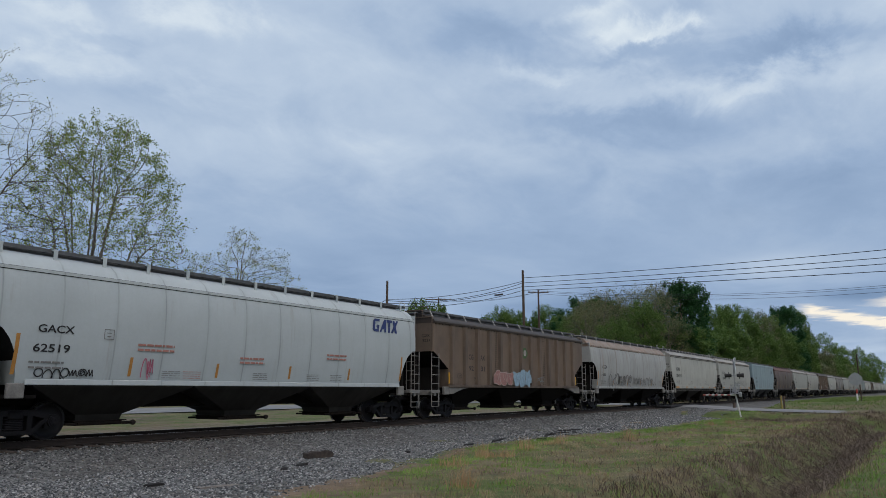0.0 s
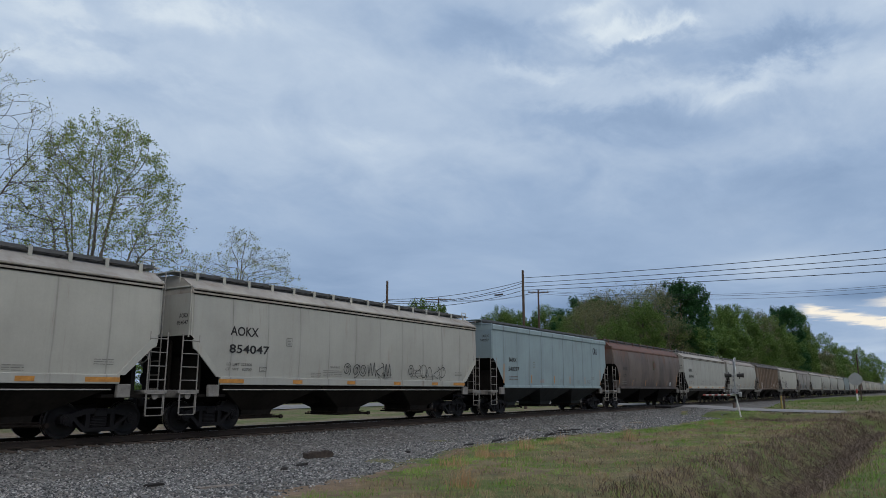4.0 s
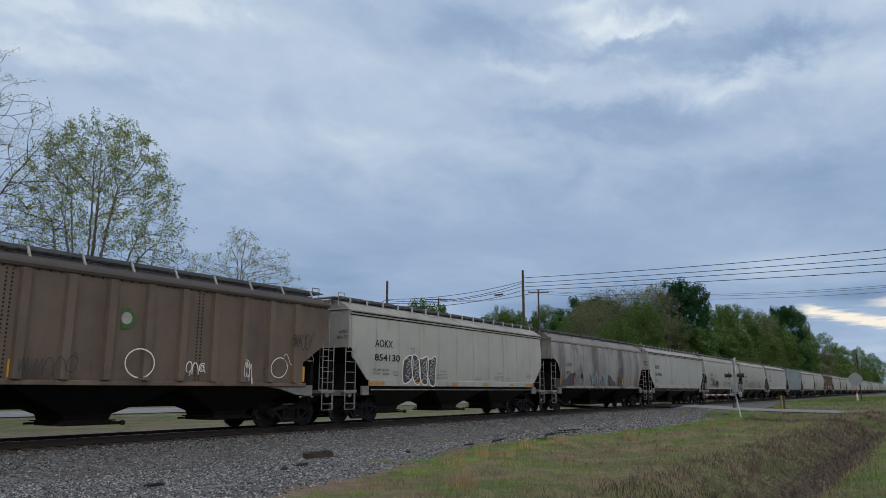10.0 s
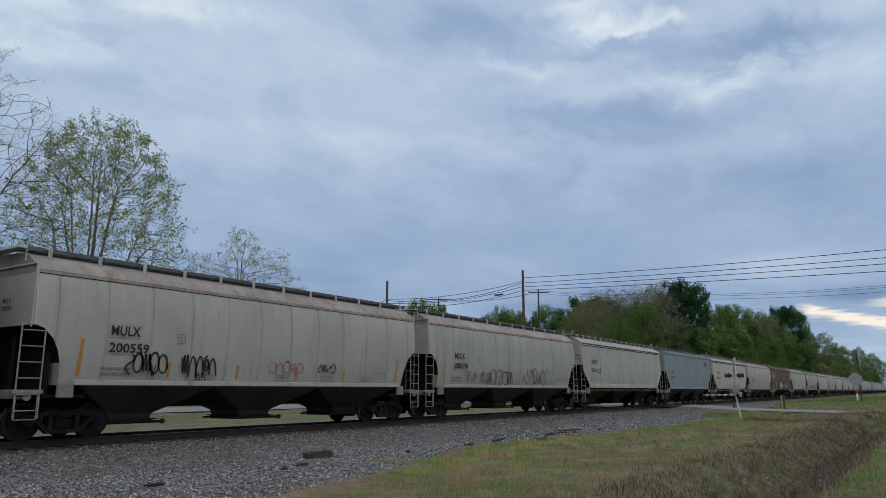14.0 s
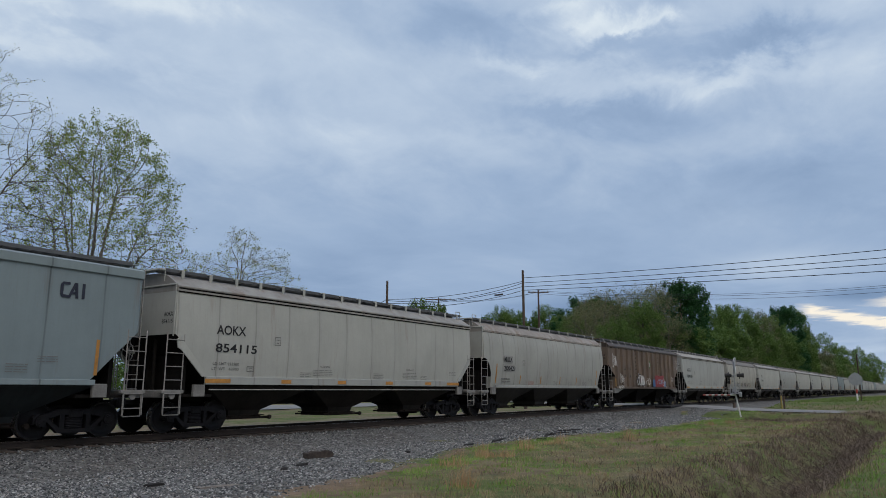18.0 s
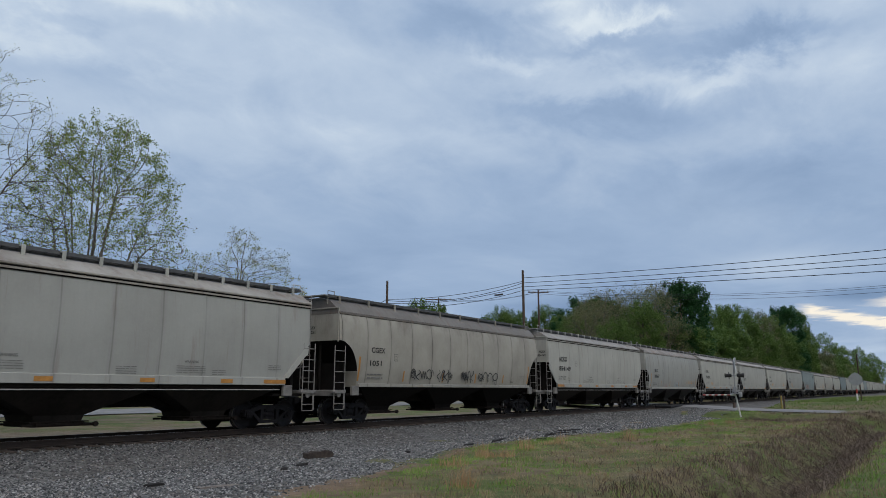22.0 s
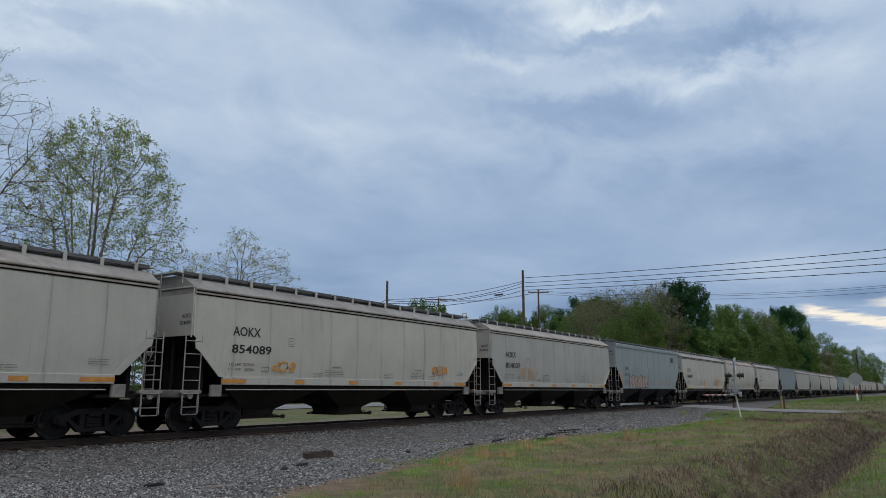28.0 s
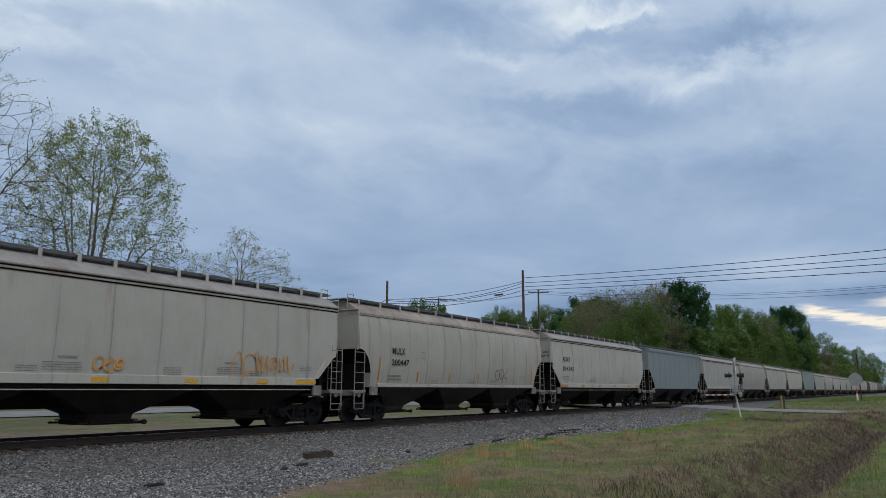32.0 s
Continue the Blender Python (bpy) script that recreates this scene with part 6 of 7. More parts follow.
def crossing_signal(at):
    g = tagged(new("crossing_signal"), "railway crossing signal with lowered striped gate arm", "crossing signal")
    g.location = at
    x = Shape()
    part("mast", x.rod((0, 0, 1.4), (0, 0, 3.62), 0.04, 12).mesh("mast", GALV, 40), g)
    part("base_post", Shape().rod((0.12, -0.2, -0.1), (-0.02, 0.03, 1.5), 0.055, 10, 0.05).mesh("base_post", WHITE, 40), g, label="white leaning stay post")
    cage = Shape().box(-0.12, 0.14, -0.12, 0.12, 1.48, 1.86, 0.03)
    for a in (-0.27, 0.27):
        for b in (-0.24, 0.24):
            cage.rod((a, b, 1.42), (a, b, 1.98), 0.022, 6)
        cage.rod((a, -0.24, 1.98), (a, 0.24, 1.98), 0.022, 6).rod((-0.27, a * 0.9, 1.98), (0.27, a * 0.9, 1.98), 0.022, 6)
    part("gate_mechanism", cage.mesh("gate_mechanism", GALV, 30), g)
    part("mounting_plate", Shape().box(-0.36, 0.36, -0.28, 0.28, 1.38, 1.46, 0.02).mesh("mounting_plate", GALV, 30), g)
    face = radians(11.6)
    out = Vector((math.sin(face), -math.cos(face), 0))
    for a in (-1, 1):
        c = part("crossbuck_board", Shape().box(-0.62, 0.62, -0.02, 0.02, -0.11, 0.11, 0.01).mesh("crossbuck_board", WHITE), g, (out.x * 0.08 + a * 0.02, out.y * 0.08, 3.25))
        c.rotation_euler = (0, a * radians(48), face + radians(7))
        h = part("lamp_head", Shape().rod((0.0, 0, 0), (0.05, 0, 0), 0.24, 16).rod((0.05, 0, 0), (0.30, 0, 0.0), 0.12, 12, 0.15, cap=False).rod((-0.14, 0, 0), (0, 0, 0), 0.12, 12).mesh("lamp_head", DARKM, 40), g, (out.x * a * 0.3, out.y * a * 0.3, 2.6))
        h.rotation_euler = (0, 0, face - math.pi / 2 + (0 if a > 0 else math.pi))
        part("lamp_lens", Shape().rod((0.051, 0, 0), (0.06, 0, 0), 0.10, 14).mesh("lamp_lens", REDR, 40), h)
    part("lamp_arm", Shape().rod(tuple(out * -0.3 + Vector((0, 0, 2.6))), tuple(out * 0.3 + Vector((0, 0, 2.6))), 0.035, 8).mesh("lamp_arm", GALV, 40), g)
    # lowered arm in red and white lengths
    d = Vector((4.2, 3.0, -0.05))
    p = Vector((0.05, 0.1, 1.32))
    n = 10
    for i in range(n):
        part("gate_arm_band", Shape().rod(p + d * (i / n), p + d * ((i + 1) / n), 0.06, 6).mesh("gate_arm_band", REDR if i % 2 else WHITE), g)
    part("counterweight", Shape().box(-0.5, -0.2, -0.45, -0.3, 1.2, 1.5, 0.03).mesh("counterweight", GALV, 30), g)
    return g


crossing_signal((51.3, -8.65, -0.42))


def post(name, at, h, r, mat, label, cap=None):
    o = tagged(new(name), label, "post")
    o.location = at
    part("shaft", Shape().rod((0, 0, -0.2), (0, 0, h), r, 10).mesh("shaft", mat, 40), o)
    if cap:
        part("cap", Shape().rod((0, 0, h), (0, 0, h + 0.08), r * 1.25, 10).box(-r * 1.3, r * 1.3, -r * 1.3, -r, h * 0.7, h * 0.92).mesh("cap", cap, 40), o)
    return o


post("marker_post", (62.6, -9.7, -0.42), 1.2, 0.075, YPOST, "short yellow marker post in the grass", WOODP)
post("marker_post", (63.2, -9.8, -0.42), 1.2, 0.075, WOODP, "short brown wooden post in the grass")
post("marker_post", (66.0, -9.3, -0.25), 0.9, 0.08, GALV, "short grey steel post in the grass")
post("marker_post", (60.5, -6.6, -0.5), 0.75, 0.11, WOODP, "stubby wooden post on the gravel")


def stop_sign(at):
    o = tagged(new("stop_sign"), "stop sign seen from behind on its post", "road sign")
    o.location = at
    part("post", Shape().box(-0.035, 0.035, -0.02, 0.02, 1.15, 2.6).mesh("post", GALV), o)
    part("reflective_sleeve", Shape().box(-0.06, 0.06, -0.035, 0.035, 0, 0.85, 0.01).mesh("reflective_sleeve", WHITE), o)
    part("reflective_sleeve", Shape().box(-0.06, 0.06, -0.035, 0.035, 0.85, 1.2, 0.01).mesh("reflective_sleeve", REDR), o, label="red band on the post")
    face = [(0.53 * math.cos(radians(22.5 + 45 * i)), 2.0 + 0.53 * math.sin(radians(22.5 + 45 * i))) for i in range(8)]
    part("sign_plate", Shape().prism(face, -0.045, -0.03).mesh("sign_plate", SIGNBACK), o)
    o.rotation_euler = (0, 0, radians(-100 + 10))
    return o


stop_sign((69.0, -14.5, ground_z(69.0, -14.5) - 0.25))
post("leaning_pole", (70.2, -14.7, ground_z(70.2, -14.7)), 3.9, 0.05, WOODP, "thin dark pole beside the stop sign").rotation_euler = (0, radians(-3), 0)


# ---------- utility poles and wires ----------
def utility_pole(at, h, arm=None, label=""):
    o = tagged(new("utility_pole"), label, "utility pole", "utility poles")
    o.location = at
    part("pole", Shape().rod((0, 0, -0.5), (0, 0, h), 0.17, 12, 0.12).mesh("pole", WOODP, 40), o)
    if arm:
        part("crossarm", Shape().box(-arm, arm, -0.06, 0.06, h - 0.45, h - 0.3, 0.01).mesh("crossarm", WOODP), o)
        o.rotation_euler = (0, 0, radians(-50))
        for x in (-arm * 0.9, -arm * 0.45, arm * 0.45, arm * 0.9):
            part("insulator", Shape().rod((x, 0, h - 0.3), (x, 0, h - 0.08), 0.06, 8, 0.04).mesh("insulator", GALV, 40), o)
        for a in (-1, 1):
            part("brace", Shape().rod((a * arm * 0.6, 0.07, h - 0.4), (0, 0.13, h - 1.1), 0.02, 5).mesh("brace", GALV), o)
    return o


POLE_A = (66.87, 14.81)
POLE_B = (61.5, 28.6)
POLE_C = (99.1, 28.6)
POLE_D = (108.2, 53.0)
utility_pole((*POLE_A, -0.6), 14.2, None, "tall bare wooden utility pole carrying several wires")
utility_pole((*POLE_B, -0.6), 13.55, None, "wooden utility pole beyond the train")
utility_pole((*POLE_C, -0.6), 16.9, 1.6, "wooden utility pole with a crossarm")
utility_pole((*POLE_D, -0.6), 18.4, 2.4, "distant utility pole with a crossarm")


def wire(p, q, sag, r=0.028):
    s = Shape()
    p, q = Vector(p), Vector(q)
    pts = [p.lerp(q, i / 24) - Vector((0, 0, sag * 4 * (i / 24) * (1 - i / 24))) for i in range(25)]
    s.loft([[(a.x + r * math.cos(1.2566 * i), a.y, a.z + r * math.sin(1.2566 * i)) for i in range(5)] for a in pts])
    tagged(new("overhead_wire", s.mesh("overhead_wire", WIREM, 60)), "thin black overhead wire sagging between poles", "wire", "overhead wires")


wire((66.87, 14.81, 12.80), (61.81, -24.03, 11.53), 0.25)
wire((66.87, 14.81, 12.26), (61.81, -23.95, 10.85), 0.15)
wire((66.87, 14.81, 11.84), (61.82, -23.89, 10.34), 0.10)
wire((66.87, 14.81, 11.48), (61.82, -23.82, 9.75), 0.10)
wire((66.87, 14.81, 12.44), (61.50, 28.60, 10.92), 0.50)
wire((66.87, 14.81, 12.26), (61.50, 28.60, 10.79), 0.80)
wire((66.87, 14.81, 11.90), (61.50, 28.60, 10.48), 0.60)
wire((66.87, 14.81, 11.48), (61.50, 28.60, 10.24), 0.70)
wire((61.50, 28.60, 10.92), (69.09, 46.06, 10.32), 0.8)
wire((99.10, 28.60, 16.15), (104.88, -24.20, 14.33), 1.2, 0.02)
wire((99.10, 28.60, 15.97), (104.88, -24.17, 14.06), 1.2, 0.02)
wire((99.10, 28.60, 15.71), (104.88, -24.10, 13.46), 1.2, 0.02)
wire((108.20, 53.00, 17.68), (99.10, 28.60, 15.97), 0.8, 0.02)
wire((108.20, 53.00, 17.37), (99.10, 28.60, 15.97), 0.8, 0.02)
tagged(new("cable_splice", Shape().rod((66.33, 17.95, 11.11), (66.77, 17.16, 11.22), 0.09, 8).mesh("cable_splice", WIREM, 40)), "black splice case on an overhead cable", "cable splice")


# ---------- stones, debris, grass ----------
def scatter_stones(name, rng, xs, ys, zs, size, mat, label):
    n = len(xs)
    base = np.array([(1, 0, 0), (0, 1, 0), (-1, 0, 0), (0, -1, 0), (0, 0, 1), (0, 0, -1)], float)
    tri = np.array([(0, 1, 4), (1, 2, 4), (2, 3, 4), (3, 0, 4), (1, 0, 5), (2, 1, 5), (3, 2, 5), (0, 3, 5)])
    a = rng.uniform(0, 6.28, n)
    v = base[None] * (1 + rng.uniform(-0.35, 0.35, (n, 6, 1)))
    v = v * (size * rng.uniform(0.6, 1.5, n))[:, None, None] * np.stack([np.ones(n), rng.uniform(0.6, 1, n), rng.uniform(0.4, 0.8, n)], 1)[:, None, :]
    x, y = v[..., 0] * np.cos(a)[:, None] - v[..., 1] * np.sin(a)[:, None], v[..., 0] * np.sin(a)[:, None] + v[..., 1] * np.cos(a)[:, None]
    z = v[..., 2] + x * rng.uniform(-0.5, 0.5, (n, 1))
    co = np.stack([x + xs[:, None], y + ys[:, None], z + zs[:, None]], -1).reshape(-1, 3)
    idx = (tri[None] + 6 * np.arange(n)[:, None, None]).ravel()
    me = bpy.data.meshes.new(name)
    me.vertices.add(len(co))
    me.vertices.foreach_set("co", co.astype(np.float32).ravel())
    me.loops.add(len(idx))
    me.loops.foreach_set("vertex_index", idx.astype(np.int32))
    me.polygons.add(len(idx) // 3)
    me.polygons.foreach_set("loop_start", np.arange(0, len(idx), 3, dtype=np.int32))
    me.update(calc_edges=True)
    me.materials.append(mat)
    return tagged(new(name, me), label, kind="stuff")


def stone_mat():
    n = Nodes("broken_granite")
    col = n.ramp(n.island(), [(0.0, (0.012, 0.014, 0.017)), (0.4, (0.085, 0.095, 0.10)), (0.72, (0.24, 0.255, 0.258)), (0.94, (0.64, 0.64, 0.63)), (1.0, (0.20, 0.155, 0.115))])
    col = n.mix(n.math("MULTIPLY", n.noise(n.coord(), 35, 3), 0.5), col, (0.085, 0.086, 0.082))
    col = rail_side_band(n, col)
    return n.done(col, 0.85, 0, 0.3)


STONE = stone_mat()
rng = np.random.default_rng(7)
N = 90000
u = rng.random(N) ** 1.7
sx = 3.0 + 57.0 * u
sy = -1.7 - rng.random(N) * 8.6
ok = np.array([y > gravel_edge(x) - 0.25 * abs(rng.normal()) for x, y in zip(sx, sy)])
sx, sy = sx[ok], sy[ok]
scatter_stones("ballast_stones", rng, sx, sy, np.array([ballast_z(x, y) for x, y in zip(sx, sy)]), 0.027 + 0.012 * (sx > 25), STONE, "loose grey ballast stones")
N = 9000
sx = 3.0 + 45.0 * rng.random(N)
sy = rng.uniform(-1.7, 1.6, N)
scatter_stones("ballast_stones", rng, sx, sy, np.array([bed_z(x, y) + 0.02 for x, y in zip(sx, sy)]), 0.032, STONE, "dark ballast stones between the ties")

ROTTEN = plain("rotten_tie_wood", (0.045, 0.035, 0.029), 0.9, 0, 0.75, 9.0, 0.9)
CHARRED = plain("blackened_tie_wood", (0.014, 0.0125, 0.012), 0.9, 0, 0.6, 7.0, 0.8)
GREYWOOD = plain("weathered_grey_board", (0.22, 0.20, 0.18), 0.85, 0, 0.3, 6.0, 0.4)


def chunk(name, label, x, y, ln, w, h, turn, mat, seed):
    """A splintered piece of timber, rough at its ends."""
    r = random.Random(seed)
    rings = []
    for i in range(7):
        t = i / 6
        k = (0.85 if i in (0, 6) else 1.0) * r.uniform(0.92, 1.06)
        rings.append([(ln * (t - 0.5) + r.uniform(-0.03, 0.03), w * k * a * r.uniform(0.8, 1.1), max(-0.02, h * k * b * r.uniform(0.8, 1.15))) for a, b in ((-0.5, 0), (-0.5, 0.9), (-0.42, 1), (0.42, 1), (0.5, 0.9), (0.5, 0))])
    o = tagged(new(name, Shape().loft(rings).mesh(name, mat)), label, "debris")
    o.location = (x, y, ballast_z(x, y) - 0.005)
    o.rotation_euler = (0, 0, turn)


chunk("timber_chunk", "broken dark tie end lying on the ballast", 15.25, -5.0, 0.8, 0.3, 0.2, -0.25, ROTTEN, 1)
chunk("board", "weathered flat board lying on the gravel", 9.85, -7.4, 0.85, 0.14, 0.035, -0.25, GREYWOOD, 2)
for i, (x, y, ln, a) in enumerate(((27.0, -6.3, 1.6, 0.4), (28.3, -5.9, 1.2, 0.1), (29.5, -5.7, 1.5, -0.2), (26.0, -6.6, 0.7, 0.9), (30.6, -6.0, 1.3, 0.5), (28.8, -6.5, 0.6, 1.3), (24.4, -5.6, 1.5, 0.25), (22.0, -5.75, 0.75, 0.2), (31.8, -5.2, 1.5, -0.35), (13.6, -6.0, 0.45, 0.3), (12.7, -6.3, 0.32, 0.6), (9.2, -6.3, 0.4, 0.1), (18.2, -5.9, 0.35, 0.7), (33.5, -6.0, 0.9, 0.3))):
    chunk("timber_splinter", "blackened splinter of an old tie on gravel", x, y, ln, 0.14, 0.06, a, CHARRED, 10 + i)


def blades(name, rng, xs, ys, h, w, mat, label, lean=0.35):
    n = len(xs)
    zs = np.array([max(ground_z(x, y), -9) for x, y in zip(xs, ys)]) - 0.02
    a = rng.uniform(0, 6.28, n)
    d = np.stack([np.cos(a), np.sin(a), 0 * a], 1)
    clump = np.array([0.45 + 1.5 * max(0.0, noise.noise((q * 1.7, r * 1.7, 21)) + 0.25) for q, r in zip(xs, ys)])
    hh = h * rng.uniform(0.45, 1.25, n) * clump
    l = rng.normal(0, lean, (n, 2)) * hh[:, None]
    p = np.stack([xs, ys, zs], 1)
    ww = (w * rng.uniform(0.6, 1.3, n))[:, None]
    mid = p + np.stack([l[:, 0] * 0.3, l[:, 1] * 0.3, hh * 0.6], 1)
    tip = p + np.stack([l[:, 0], l[:, 1], hh], 1)
    q1 = np.stack([p - d * ww, p + d * ww, mid + d * ww * 0.7, mid - d * ww * 0.7], 1)
    q2 = np.stack([mid - d * ww * 0.7, mid + d * ww * 0.7, tip + d * ww * 0.12, tip - d * ww * 0.12], 1)
    me = quads(name, np.concatenate([q1, q2]), mat)
    return tagged(new(name, me), label, kind="stuff")


def blade_mat(name, stops):
    n = Nodes(name)
    v = n.coord()
    f = n.math("ADD", n.math("MULTIPLY", n.noise(v, 0.9, 4), 0.75), n.math("MULTIPLY", n.noise(v, 25, 2), 0.25))
    col = n.ramp(f, stops)
    return n.done(col, 0.7, 0, 0.25)


GREENB = blade_mat("spring_grass_blades", [(0.3, (0.095, 0.175, 0.036)), (0.5, (0.19, 0.32, 0.066)), (0.7, (0.31, 0.45, 0.12))])
LAWNB = blade_mat("mown_lawn_blades", [(0.3, (0.09, 0.145, 0.035)), (0.5, (0.155, 0.225, 0.06)), (0.7, (0.22, 0.29, 0.095))])
DRYB = blade_mat("dry_grass_blades", [(0.3, (0.19, 0.145, 0.085)), (0.5, (0.33, 0.265, 0.16)), (0.7, (0.50, 0.415, 0.27))])
DEADB = blade_mat("dead_weed_stalks", [(0.3, (0.06, 0.043, 0.033)), (0.5, (0.145, 0.109, 0.085)), (0.72, (0.37, 0.31, 0.255))])
RUSSET = blade_mat("russet_broom_grass", [(0.3, (0.30, 0.19, 0.10)), (0.6, (0.46, 0.31, 0.175)), (0.8, (0.56, 0.42, 0.27))])


def patchy(rng, n, weight, near=1.6):
    """Random places on the near side, kept by a weight of (x, y)."""
    x = 5.0 + 55.0 * rng.random(n) ** near
    y = -19.5 + 14.0 * rng.random(n)
    k = np.array([rng.random() < weight(a, b) and (a < 53.6 or (b > -9.5 and a < 56.0)) for a, b in zip(x, y)])
    return x[k], y[k]


def in_grass(x, y):
    return 1.0 if y < gravel_edge(x) + 0.15 * noise.noise((x * 3, y * 3, 1)) - 0.05 else 0.0


def dead(x, y):
    """How far the ditch's dead brush takes over."""
    return min(1.0, max(1.7 * math.exp(-((y - ditch_y(x) - 0.3) / 1.15) ** 2) * smooth(8, 15, x), 1.2 * math.exp(-((x - 50.5) / 2.4) ** 2) * smooth(-9.0, -10.5, y)))


def greenness(x, y):
    e = gravel_edge(x) - y
    g = 0.12 + 1.15 * noise.noise((x * 0.4, y * 0.55, 11)) + 0.5 * noise.noise((x * 1.5, y * 1.7, 4)) + 0.75 * math.exp(-((e - 0.9) / 1.0) ** 2) + 0.55 * smooth(-17.3, -18.4, y) + 0.3 * smooth(28, 40, x) * math.exp(-((e - 1.5) / 2.0) ** 2)
    return min(1.0, max(0.0, g))


def brush(x, y):
    """Low brown weeds between the clumps of the bank."""
    return 0.07 * max(0.0, 1.0 - 1.3 * greenness(x, y)) * (0.5 + noise.noise((x * 0.9, y * 0.9, 41)))


rng = np.random.default_rng(12)
x, y = patchy(rng, 270000, lambda a, b: in_grass(a, b) * greenness(a, b) * (1 - 0.9 * dead(a, b)))
blades("grass", rng, x, y, 0.075, 0.005 + 0.0002 * x, GREENB, "fresh green spring grass on the bank")
x, y = patchy(rng, 170000, lambda a, b: in_grass(a, b) * (1.05 - greenness(a, b)) * (1 - 0.75 * dead(a, b)))
blades("dry_grass", rng, x, y, 0.085, 0.004 + 0.00016 * x, DRYB, "dry straw-coloured grass on the bank")
x, y = patchy(rng, 240000, lambda a, b: in_grass(a, b) * max(0.95 * dead(a, b), brush(a, b)))
blades("dead_weeds", rng, x, y, 0.17, 0.0045 + 0.0002 * x, DEADB, "grey-brown dead weeds in the ditch", 0.55)
cl = [(23.8, -7.9), (24.3, -8.1), (18.4, -8.5), (19.0, -8.8), (15.5, -9.2), (21.2, -8.4), (27.5, -9.6), (41.0, -9.4), (43.5, -9.8), (12.5, -11.4)]
ci = rng.integers(0, len(cl), 1100)
x = np.array([cl[i][0] for i in ci]) + rng.normal(0, 0.2, 1100)
y = np.array([cl[i][1] for i in ci]) + rng.normal(0, 0.16, 1100)
blades("broom_grass", rng, x, y, 0.36, 0.006, RUSSET, "russet clumps of tall broom grass", 0.25)
x = 59.0 + 60.0 * rng.random(16000) ** 1.5
y = rng.uniform(-18.5, -8.0, 16000)
k = (np.abs(x - 56) > 3.6)
blades("lawn", rng, x[k], y[k], 0.12, 0.03, LAWNB, "mown green lawn beyond the road")
# fallen stalks and sticks in the ditch
STICK = plain("weathered_brown_sticks", (0.13, 0.10, 0.08), 0.9, 0, 0.5, 3.0)
s = Shape()
r = random.Random(3)
for i in range(900):
    a = r.uniform(14, 46)
    b = ditch_y(a) + r.gauss(0.1, 0.7)
    t, ln = r.uniform(0, 6.28), r.uniform(0.2, 0.65)
    z = ground_z(a, b) + r.uniform(0.02, 0.25)
    s.rod((a, b, z), (a + ln * math.cos(t), b + ln * math.sin(t), z + r.uniform(-0.1, 0.35)), r.uniform(0.003, 0.009), 4, cap=False)
tagged(new("fallen_sticks", s.mesh("fallen_sticks", STICK)), "tangle of pale fallen sticks in the ditch", kind="stuff")


# ---------- sky ----------
def sky_shell(name, radius, mat, az0, az1, el0, el1, label):
    vs, fs, n, m = [], [], 40, 24
    for i in range(n + 1):
        for j in range(m + 1):
            a, e = radians(az0 + (az1 - az0) * i / n), radians(el0 + (el1 - el0) * j / m)
            vs.append((radius * math.cos(e) * math.cos(a), radius * math.cos(e) * math.sin(a), radius * math.sin(e)))
    for i in range(n):
        for j in range(m):
            k = i * (m + 1) + j
            fs.append((k, k + 1, k + m + 2, k + m + 1))
    me = bpy.data.meshes.new(name)
    me.from_pydata(vs, [], fs)
    me.polygons.foreach_set("use_smooth", [True] * len(fs))
    me.materials.append(mat)
    ob = tagged(new(name, me), label, kind="structure")
    ob.location = EYE
    return ob


def sky_nodes(name):
    """Azimuth and elevation in degrees, of the way from the shell's middle."""
    n = Nodes(name)
    n.t.nodes.remove(n.bsdf)
    c = n.t.nodes.new("ShaderNodeTexCoord").outputs["Object"]
    vm = n.t.nodes.new("ShaderNodeVectorMath")
    vm.operation = "NORMALIZE"
    n.t.links.new(c, vm.inputs[0])
    x, y, z = n.split(vm.outputs[0])
    az = n.math("MULTIPLY", n.math("ARCTAN2", y, x), 57.2958)
    el = n.math("MULTIPLY", n.math("ARCSINE", z), 57.2958)
    cm = n.t.nodes.new("ShaderNodeCombineXYZ")
    n.put(cm.inputs[0], az)
    n.put(cm.inputs[1], el)
    return n, vm.outputs[0], az, el, cm.outputs[0]


def glow(n, col, strength, clear=None):
    e = n.t.nodes.new("ShaderNodeEmission")
    n.put(e.inputs[0], col)
    n.put(e.inputs[1], strength)
    out = n.t.nodes["Material Output"]
    if clear is None:
        n.t.links.new(e.outputs[0], out.inputs[0])
    else:
        tr = n.t.nodes.new("ShaderNodeBsdfTransparent")
        mx = n.t.nodes.new("ShaderNodeMixShader")
        n.put(mx.inputs[0], clear)
        n.t.links.new(e.outputs[0], mx.inputs[1])
        n.t.links.new(tr.outputs[0], mx.inputs[2])
        n.t.links.new(mx.outputs[0], out.inputs[0])
    n.mat.cycles.emission_sampling = "NONE"
    return n.mat


def blob(n, az, el, a0, e0, ra, re, amp):
    """A soft patch of brighter or darker cloud."""
    d = n.math("ADD", n.math("POWER", n.math("DIVIDE", n.math("SUBTRACT", az, a0), ra), 2.0), n.math("POWER", n.math("DIVIDE", n.math("SUBTRACT", el, e0), re), 2.0))
    return n.math("MULTIPLY", n.math("EXPONENT", n.math("MULTIPLY", d, -1.0)), amp)


def total(n, terms):
    out = terms[0]
    for t in terms[1:]:
        out = n.math("ADD", out, t)
    return out


